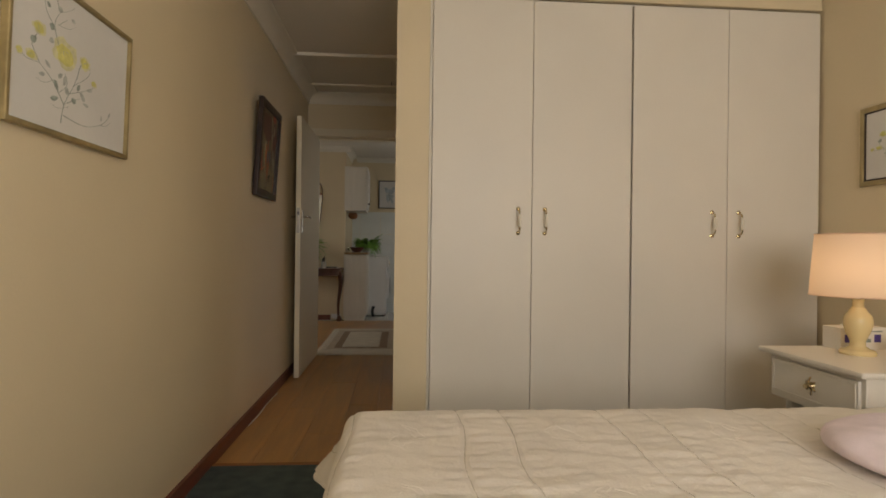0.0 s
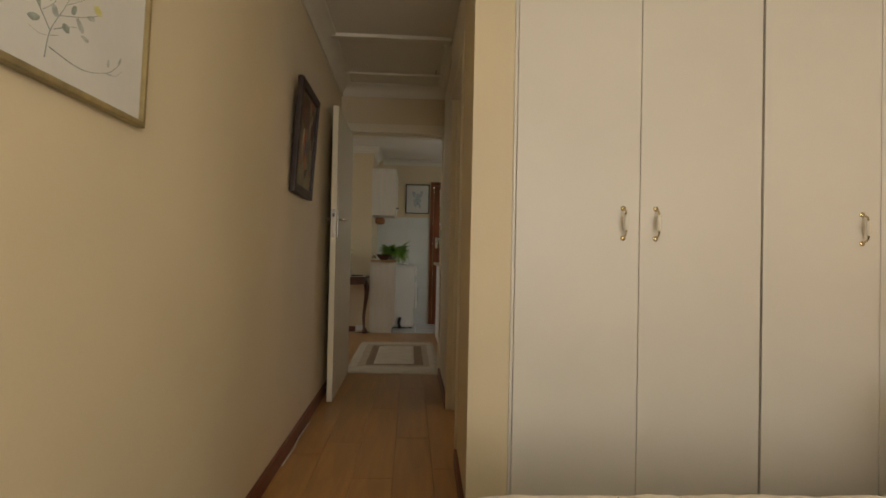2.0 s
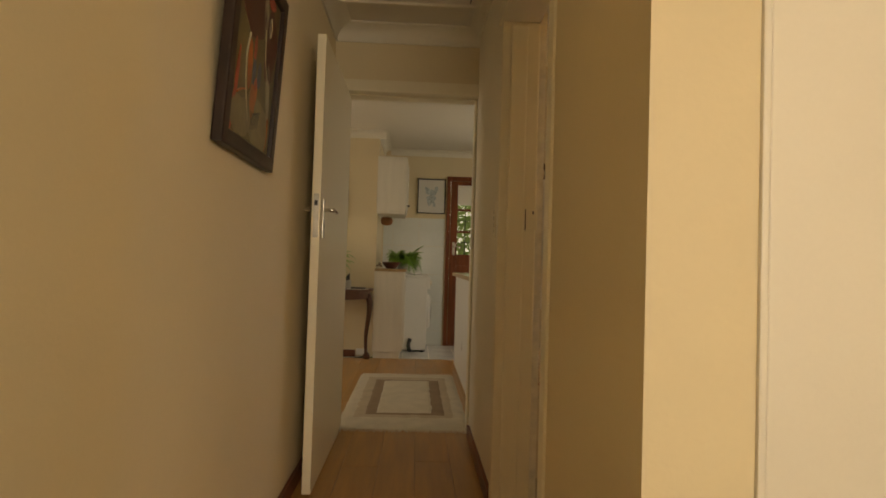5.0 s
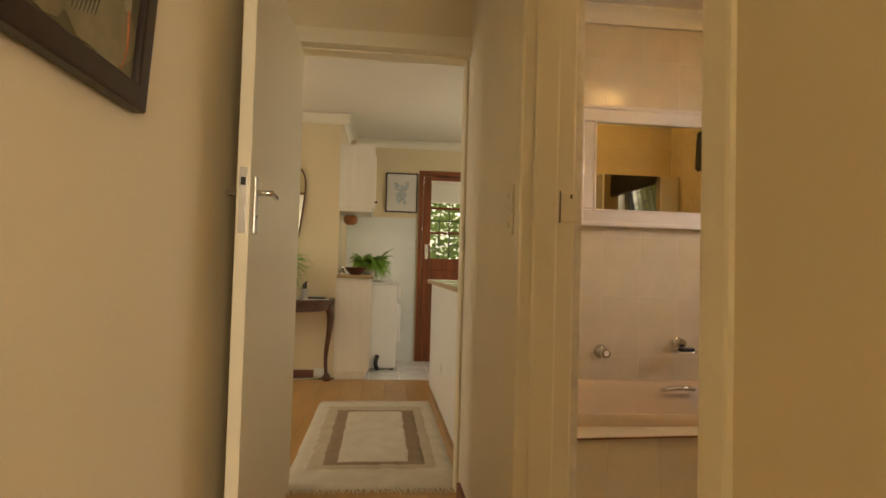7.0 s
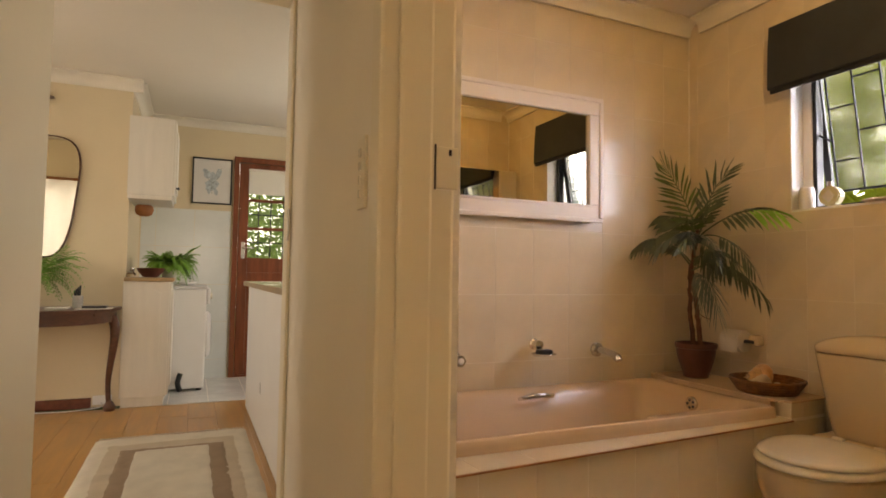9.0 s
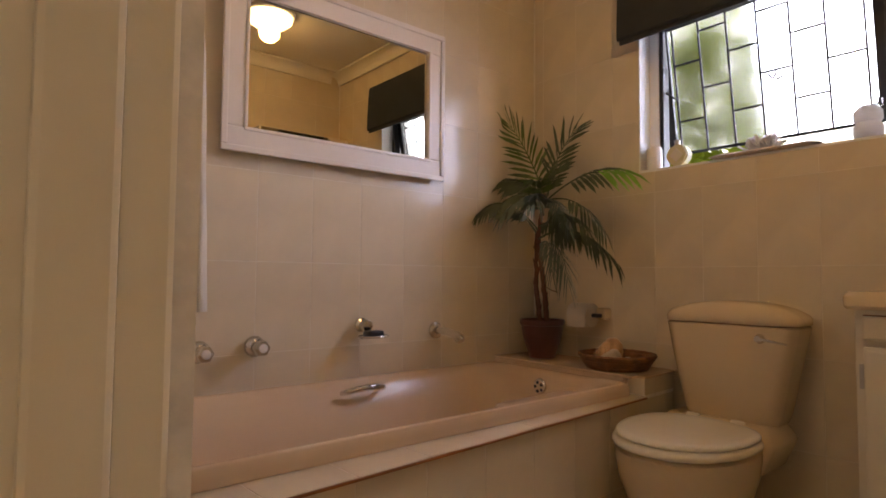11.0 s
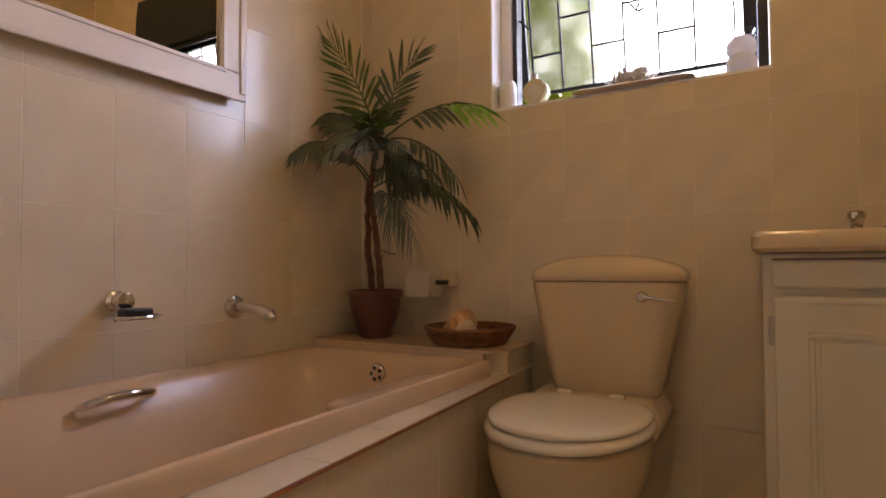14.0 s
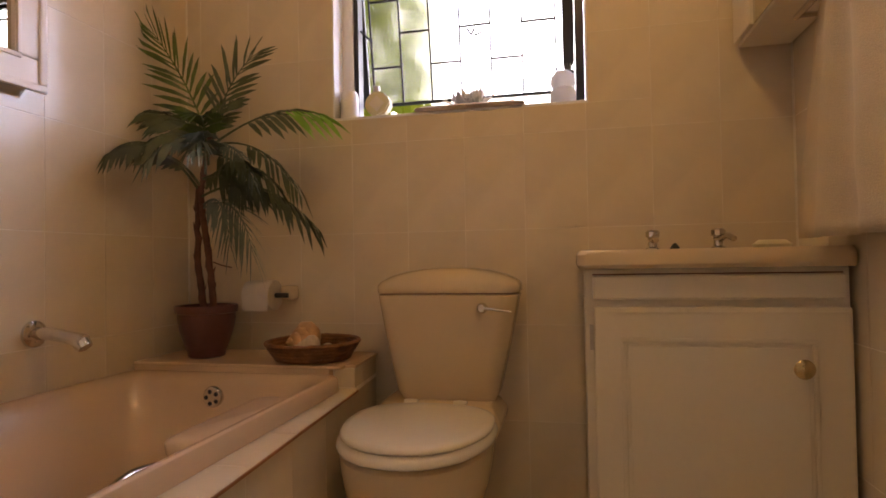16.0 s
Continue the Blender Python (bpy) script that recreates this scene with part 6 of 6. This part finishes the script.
DARK, GREY, OLIVE, LIGHT = M["palm"], M["palm_grey_sheen"], M["palm_olive"], M["palm_light"]
palm_leaf((2.916, 5.877, 1.29), (2.898, 5.949, 1.50), (2.862, 6.045, 1.645), 0.165, OLIVE, 0.75, 0.12, start=0.10, n=15)
palm_leaf((2.919, 5.86, 1.29), (2.924, 5.837, 1.46), (2.965, 5.745, 1.575), 0.14, DARK, 0.75, 0.08, start=0.22, n=15)
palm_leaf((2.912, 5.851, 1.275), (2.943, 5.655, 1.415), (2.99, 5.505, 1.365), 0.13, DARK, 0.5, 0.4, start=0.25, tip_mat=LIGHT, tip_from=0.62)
palm_leaf((2.914, 5.876, 1.285), (2.872, 5.985, 1.395), (2.826, 6.055, 1.37), 0.10, DARK, 0.4, 0.3, start=0.35)
palm_leaf((2.901, 5.878, 1.271), (2.816, 5.941, 1.334), (2.75, 5.992, 1.244), 0.11, DARK, 0.3, 0.4)
palm_leaf((2.901, 5.911, 1.121), (2.80, 6.005, 1.33), (2.66, 6.03, 1.215), 0.10, DARK, 0.2, 0.6, start=0.55, n=19)
palm_leaf((2.90, 5.871, 1.262), (2.884, 5.667, 1.30), (2.876, 5.53, 1.10), 0.10, DARK, 0.3, 0.5, start=0.4)
palm_leaf((2.894, 5.893, 1.093), (2.877, 5.675, 1.19), (2.866, 5.473, 0.985), 0.11, DARK, 0.2, 0.7, start=0.2, n=20)
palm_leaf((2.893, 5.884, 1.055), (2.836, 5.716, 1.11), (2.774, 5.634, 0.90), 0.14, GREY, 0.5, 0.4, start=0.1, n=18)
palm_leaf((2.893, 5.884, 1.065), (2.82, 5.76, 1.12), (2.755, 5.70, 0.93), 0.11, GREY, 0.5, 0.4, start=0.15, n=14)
palm_leaf((2.905, 5.87, 1.24), (2.86, 5.74, 1.22), (2.83, 5.65, 1.10), 0.10, DARK, 0.4, 0.5, start=0.15, n=14)
palm_leaf((2.896, 5.863, 1.272), (2.837, 5.703, 1.26), (2.773, 5.63, 1.12), 0.09, GREY, 0.3, 0.35, start=0.15)
palm_leaf((2.897, 5.889, 1.153), (2.86, 5.762, 1.19), (2.821, 5.69, 1.09), 0.10, DARK, 0.3, 0.5, start=0.1)
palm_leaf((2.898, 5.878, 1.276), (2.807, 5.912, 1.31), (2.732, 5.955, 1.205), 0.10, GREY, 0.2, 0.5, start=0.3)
palm_leaf((2.915, 5.867, 1.275), (2.95, 5.87, 1.37), (2.99, 5.84, 1.43), 0.09, DARK, 0.5, 0.15, start=0.25, n=13)
palm_leaf((2.899, 5.90, 1.13), (2.833, 5.934, 1.235), (2.775, 5.979, 1.222), 0.10, DARK, 0.3, 0.4, start=0.3)
palm_leaf((2.905, 5.885, 1.17), (2.84, 5.84, 1.29), (2.77, 5.80, 1.28), 0.10, GREY, 0.3, 0.4, start=0.25, n=14)
palm_leaf((2.90, 5.88, 1.12), (2.86, 5.78, 1.22), (2.80, 5.68, 1.19), 0.10, DARK, 0.3, 0.5, start=0.3, n=14)
palm_leaf((2.90, 5.87, 1.20), (2.80, 5.80, 1.30), (2.70, 5.79, 1.21), 0.10, DARK, 0.2, 0.45, start=0.3)
palm_leaf((2.91, 5.88, 1.27), (2.88, 5.93, 1.37), (2.83, 6.0, 1.34), 0.11, DARK, 0.5, 0.3, start=0.2, n=14)
palm_leaf((2.905, 5.88, 1.25), (2.86, 5.86, 1.36), (2.80, 5.83, 1.34), 0.11, OLIVE, 0.5, 0.3, start=0.2, n=14)
palm_leaf((2.90, 5.88, 1.15), (2.87, 5.72, 1.24), (2.85, 5.60, 1.12), 0.11, DARK, 0.3, 0.45, start=0.2, n=16)

# wicker tray with shells
bx, by, bz = 2.935, 5.515, 0.553
wk = thing("wicker_tray", (bx, by, bz), "round brown wicker tray on the bath platform", "tray")
part("bottom", lathe([(0.118, 0.0), (0.12, 0.006), (0.05, 0.008)], (bx, by, bz), 32), M["wicker"], wk)
coil = bmesh.new()
for k in range(5):
    r = 0.118 + 0.0075 * k
    loop = [(bx + r * math.cos(2 * math.pi * a / 48), by + r * math.sin(2 * math.pi * a / 48), bz + 0.008 + 0.0115 * k + 0.0012 * math.sin(a * 2.6)) for a in range(49)]
    tube(loop, 0.0075, 7, coil)
part("coiled_rim", coil, M["wicker"], wk, "coiled wicker rim", smooth=50)


def shell(at, size, turn, mat, label):
    bm = bmesh.new()
    pts, rad = [], []
    for i in range(44):
        t = i / 43
        a = t * 4 * 2 * math.pi
        r = size * 0.42 * (1 - t)
        pts.append((r * 0.7 * math.cos(a), size * 0.95 * (t - 0.35), r * 0.7 * math.sin(a)))
        rad.append(size * (0.30 * (1 - t) + 0.02))
    tube(pts, rad, 9, bm)
    low_z = min(v.co.z for v in bm.verts)
    bmesh.ops.transform(bm, matrix=Matrix.Translation(at) @ Matrix.Rotation(radians(turn), 4, "Z") @ Matrix.Translation((0, 0, -low_z)), verts=bm.verts)
    ob = part("sea_shell", bm, mat, None, label, smooth=60)
    return tagged(ob, category="shell", group="shells in the tray")


shell((bx - 0.015, by + 0.035, bz + 0.008), 0.105, 70, M["shell"], "large orange-brown whelk shell in the wicker tray")
shell((bx - 0.055, by + 0.0, bz + 0.008), 0.07, 20, M["shell_pale"], "pale pointed sea shell in the wicker tray")
shell((bx - 0.01, by - 0.06, bz + 0.008), 0.04, 130, M["shell_pale"], "small pale sea shell in the wicker tray")

# vanity unit with basin
van = thing("vanity_unit", (2.9, 4.34, 0), "off-white vanity cupboard with a raised panel door", "vanity")
part("body", box(2.762, 3.08, 4.034, 4.648, 0.0, 0.835, 0.002), M["van"], van)
part("stile", box(2.748, 2.763, 4.036, 4.652, 0.0, 0.834, 0.003), M["van"], van)
part("apron", box(2.730, 2.749, 4.05, 4.632, 0.756, 0.818, 0.006), M["van"], van)
# red-brown strip painted in for the shadow line below the basin
part("shadow_gap", box(2.746, 2.7485, 4.05, 4.632, 0.819, 0.8225), M["skirt"], van)
vd = part("door", box(2.728, 2.7475, 4.038, 4.630, 0.06, 0.738, 0.006), M["van"], van)
for b in frame_bars("x", 2.7235, 0.006, 4.115, 4.565, 0.12, 0.660, 0.012, 0.0035):
    part("bead", b, M["van"], vd)
part("field", box(2.7245, 2.730, 4.135, 4.545, 0.14, 0.640, 0.003), M["van"], vd)
part("upper_bead", box(2.7255, 2.7295, 4.045, 4.622, 0.722, 0.728, 0.0015), M["van"], vd)
part("knob", lathe([(0.012, 0), (0.011, -0.008), (0.022, -0.016), (0.024, -0.022), (0.018, -0.03), (0.006, -0.032)], (2.729, 4.152, 0.592), 24, axis="x"), M["brass"], vd, "round brass knob", smooth=50)
part("hinge", box(2.739, 2.7475, 4.632, 4.642, 0.625, 0.69, 0.001), M["steel"], vd, "small tarnished hinge")
basin = thing("wash_basin", (2.9, 4.34, 0.835), "cream basin top set over the vanity cupboard", "basin")
rim = loft([round_rect(2.715, 3.082, 4.027, 4.664, 0.02, 0.836), round_rect(2.706, 3.083, 4.027, 4.672, 0.025, 0.846), round_rect(2.706, 3.083, 4.027, 4.672, 0.025, 0.872), round_rect(2.716, 3.08, 4.03, 4.664, 0.025, 0.884),
            round_rect(2.745, 2.975, 4.10, 4.60, 0.09, 0.884), round_rect(2.75, 2.97, 4.106, 4.594, 0.09, 0.878), round_rect(2.775, 2.95, 4.14, 4.56, 0.085, 0.80), round_rect(2.82, 2.91, 4.24, 4.46, 0.04, 0.775)])
part("bowl", rim, M["china"], basin, smooth=40)
part("drain", lathe([(0.022, 0.0), (0.022, 0.003), (0.012, 0.004)], (2.865, 4.35, 0.7755), 16), M["chrome"], basin, "chrome drain")


def basin_tap(y, turn):
    t = thing("basin_tap", (3.02, y, 0.884), "small chrome basin tap with a clear head", "tap", "taps of the basin")
    part("body", lathe([(0.02, 0), (0.02, 0.006), (0.014, 0.01), (0.013, 0.026), (0.017, 0.031), (0.012, 0.036)], (3.02, y, 0.884), 16), M["chrome"], t, smooth=40)
    c, s = math.cos(radians(turn)), math.sin(radians(turn))
    part("spout", tube(curve_points([(3.02, y, 0.908), (3.02 - 0.04 * c, y - 0.04 * s, 0.922), (3.02 - 0.075 * c, y - 0.075 * s, 0.912)], 4), 0.009, 8), M["chrome"], t, smooth=50)
    part("head", lathe([(0.012, 0.036), (0.02, 0.040), (0.021, 0.055), (0.016, 0.060)], (3.02, y, 0.884), 10), M["chrome"], t)
    return t


basin_tap(4.445, 0)
basin_tap(4.262, 20)
plug = part("basin_plug", lathe([(0.016, 0), (0.014, 0.006), (0.004, 0.02)], (3.0, 4.385, 0.884), 12), M["black"], None, "black rubber basin plug on the rim")
tagged(plug, category="plug")
soap2 = part("soap", loft([round_rect(2.985, 3.045, 4.075, 4.165, 0.025, 0.8845), round_rect(2.98, 3.05, 4.07, 4.17, 0.03, 0.895), round_rect(2.99, 3.04, 4.085, 4.155, 0.022, 0.908)]), M["lotion"], None, "pale soap bar on the basin rim", smooth=60)
tagged(soap2, category="soap")

# bathroom window with leaded obscure glass
win = thing("window_bathroom", (3.26, 5.06, 1.365), "leaded obscure glass window in a dark frame", "window", kind="structure")
part("window_sill", box(3.095, 3.32, 4.622, 5.50, 1.366, 1.376, 0.002), M["white"], win)
for y0, y1 in ((4.622, 4.627), (5.495, 5.50)):
    part("reveal", box(3.09, 3.32, y0, y1, 1.376, 2.06), M["white"], win)
part("reveal", box(3.172, 3.25, 5.4525, 5.496, 1.376, 2.06), M["white"], win)
for b in ((5.434, 5.452, 1.376, 2.058), (4.629, 4.658, 1.376, 2.058), (4.658, 5.434, 2.02, 2.058), (4.658, 5.434, 1.376, 1.392)):
    part("window_frame", box(3.175, 3.225, *b, 0.004), M["black"], win)
# the casement hangs from its top and stands open at the bottom
AXIS_X, AXIS_Z, OPEN = 3.20, 2.03, math.tan(radians(9.5))


def sash(y0, y1, z0, z1, depth, bevel=0.0):
    """A bar or pane of the tilted casement."""
    bm = box(AXIS_X - depth / 2, AXIS_X + depth / 2, y0, y1, z0, z1, bevel)
    for v in bm.verts:
        v.co.x += (AXIS_Z - v.co.z) * OPEN
    return bm



casement = part("casement", sash(4.66, 5.462, 1.995, 2.028, 0.022, 0.003), M["black"], win, "dark top-hung casement standing ajar")
for y0, y1 in ((5.430, 5.462), (4.66, 4.70)):
    part("stile", sash(y0, y1, 1.470, 1.995, 0.022, 0.003), M["black"], casement)
part("bottom_rail", sash(4.66, 5.462, 1.460, 1.470, 0.018, 0.002), M["black"], casement)
part("stay", tube([(3.19, 5.43, 1.72), (3.215, 5.41, 1.70), (3.235, 5.40, 1.69)], 0.005, 6), M["black"], win)
edges_y = (5.432, 5.412, 5.298, 5.184, 5.070, 4.956, 4.842, 4.724, 4.698)
cross = ((), (1.602, 1.84), (1.722, 1.955), (1.602, 1.84), (1.722, 1.955), (1.600, 1.84), (1.716, 1.955), ())
for y in edges_y[1:-1]:
    part("lead_came", sash(y - 0.0032, y + 0.0032, 1.470, 1.995, 0.009), M["lead"], casement)
for k, zs in enumerate(cross):
    a, b = edges_y[k + 1], edges_y[k]
    for z in zs:
        part("lead_came", sash(a, b, z - 0.0032, z + 0.0032, 0.008), M["lead"], casement)
    cuts = [1.470, *zs, 1.995]
    for z0, z1 in zip(cuts, cuts[1:]):
        pn = part("pane", sash(a, b, z0, z1, 0.004), M["frosted"], casement)
        pn.visible_shadow = False
bird_x = AXIS_X + (AXIS_Z - 1.69) * OPEN - 0.008
bird = bmesh.new()
for path in ([(5.048, 1.716), (5.036, 1.704), (5.026, 1.688)], [(5.012, 1.718), (5.016, 1.702), (5.026, 1.688)], [(5.032, 1.694), (5.016, 1.684), (4.998, 1.688), (4.984, 1.694)]):
    pts = curve_points([(bird_x, y, z) for y, z in path], 4)
    tube(pts, [0.0015 + 0.003 * math.sin(math.pi * k / (len(pts) - 1)) for k in range(len(pts))], 6, bird)
part("glass_motif", bird, M["lead"], casement, "small painted bird motif")
rb = thing("roman_blind", (3.04, 5.06, 2.1), "charcoal cloth blind gathered above the window", "blind")
bl = bmesh.new()
outline = [(3.078, 2.245), (3.035, 2.25), (3.026, 2.16), (3.022, 2.06), (3.018, 1.945), (3.028, 1.94), (3.05, 1.955), (3.06, 2.05), (3.078, 2.06)]
prism(outline, "y", 4.54, 5.562, bl)
bmesh.ops.bevel(bl, geom=[e for e in bl.edges if abs(e.verts[0].co.y - e.verts[1].co.y) > 0.5], offset=0.004, segments=2, affect="EDGES")
part("fold", bl, M["blind"], rb, smooth=40)
part("head_rail", box(3.045, 3.083, 4.545, 5.556, 2.20, 2.243, 0.003), M["blind"], rb)
part("bottom_batten", box(3.030, 3.042, 4.545, 5.556, 1.925, 1.945, 0.003), M["black"], rb)

# things on the sill
bt = thing("lotion_bottle", (3.135, 5.345, 1.376), "pale lotion bottle with a steel cap on the sill", "bottle")
oct8 = [(5.345 + 0.046 * math.cos(radians(a)) * (1.08 if a % 90 == 0 else 1.0), 1.4235 + 0.047 * math.sin(radians(a))) for a in range(0, 360, 45)]
oct8 = [(y, max(z, 1.377)) for y, z in oct8]
flask = prism(oct8, "x", 3.112, 3.158)
bmesh.ops.bevel(flask, geom=list(flask.edges), offset=0.006, segments=2, affect="EDGES")
part("flask", flask, M["lotion"], bt, smooth=40)
part("cap", lathe([(0.012, 0.090), (0.012, 0.112), (0.010, 0.114)], (3.135, 5.352, 1.376), 16), M["steel"], bt, smooth=40)
part("label", prism([(5.345, 1.394), (5.374, 1.423), (5.345, 1.452), (5.316, 1.423)], "x", 3.1095, 3.1125), M["paper"], bt, "diamond paper label")
jar = part("jar", lathe([(0.03, 0), (0.033, 0.01), (0.032, 0.085), (0.027, 0.1)], (3.135, 5.455, 1.376), 18), M["white"], None, "white plastic jar at the window reveal", smooth=40)
tagged(jar, category="jar")
st = part("driftwood_tray", loft([round_rect(3.080, 3.150, 4.84, 5.19, 0.02, 1.377), round_rect(3.074, 3.156, 4.825, 5.205, 0.025, 1.385), round_rect(3.082, 3.148, 4.85, 5.18, 0.02, 1.391)]), M["shell_pale"], None, "pale flat driftwood piece on the sill", smooth=40)
tagged(st, category="driftwood")
cr = bmesh.new()
rng = random.Random(8)
for k in range(130):
    a, e = rng.uniform(0, 6.28), rng.uniform(0.15, 1.4)
    d = Vector((0.6 * math.cos(a) * math.cos(e), 1.1 * math.sin(a) * math.cos(e), math.sin(e)))
    b = Vector((3.12, 5.02 + rng.uniform(-0.04, 0.04), 1.391))
    ln = rng.uniform(0.025, 0.058)
    tube([b, b + d * ln * 0.6, b + d * ln + Vector((0, rng.uniform(-0.006, 0.006), 0.003))], [0.005, 0.0045, 0.0052], 5, cr)
co = part("coral", cr, M["coral"], None, "white branching coral on the driftwood piece", smooth=60)
tagged(co, category="coral")
ow = thing("candle_jar", (3.135, 4.70, 1.376), "white stacked candle in a clear glass on the sill", "candle")
part("candle", lathe([(0.036, 0.0), (0.042, 0.012), (0.042, 0.04), (0.034, 0.052), (0.041, 0.064), (0.04, 0.09), (0.026, 0.106)], (3.135, 4.70, 1.376), 20), M["coral"], ow, smooth=60)
part("glass", lathe([(0.026, 0.104), (0.028, 0.108), (0.029, 0.128), (0.0275, 0.128), (0.0265, 0.109)], (3.14, 4.69, 1.376), 18), M["glass"], ow, smooth=50)

# round ceiling lamp
cl = thing("ceiling_lamp", (2.22, 4.72, HB), "round opal ceiling lamp, lit", "lamp")
part("base", lathe([(0.15, 0.0), (0.15, -0.02), (0.14, -0.025)], (2.22, 4.72, HB), 32), M["white"], cl, smooth=40)
dome = part("diffuser", lathe([(0.135, -0.024), (0.13, -0.05), (0.10, -0.075), (0.05, -0.088), (0.01, -0.09)], (2.22, 4.72, HB), 32), M["diffuser"], cl, "glowing opal glass", smooth=60)
dome.visible_shadow = False

# bedroom window behind the walker; unseen kitchen and west windows added for their lamps
for nm, b, ax, lab in (("window_bedroom", (0.8, 2.7, 0.9, 2.1), "y", "white framed bedroom window"), ("window_kitchen", (7.75, 9.05, 1.1, 2.15), "x", "unseen white framed window added for the kitchen fill lamp"), ("window_west", (6.95, 8.25, 0.9, 2.1), "x", "unseen white framed window added for the west fill lamp")):
    w = thing(nm, (1.75, -1.2, 0.9) if ax == "y" else (-3.3, 7.6, 0.9) if nm == "window_west" else (2.8, 8.4, 1.1), lab, "window", kind="structure")
    at = -1.22 if ax == "y" else -3.34 if nm == "window_west" else 2.83
    for f in frame_bars(ax, at, 0.05, *b, 0.05):
        part("window_frame", f, M["white"], w)
    c = (b[0] + b[1]) / 2
    part("mullion", box(c - 0.025, c + 0.025, at, at + 0.05, b[2] + 0.05, b[3] - 0.05) if ax == "y" else box(at, at + 0.05, c - 0.025, c + 0.025, b[2] + 0.05, b[3] - 0.05), M["white"], w)
    for u0, u1 in ((b[0] + 0.05, c - 0.025), (c + 0.025, b[1] - 0.05)):
        pn = part("pane", box(u0, u1, at + 0.02, at + 0.025, b[2] + 0.05, b[3] - 0.05) if ax == "y" else box(at + 0.02, at + 0.025, u0, u1, b[2] + 0.05, b[3] - 0.05), M["glass"], w)
        pn.visible_shadow = False
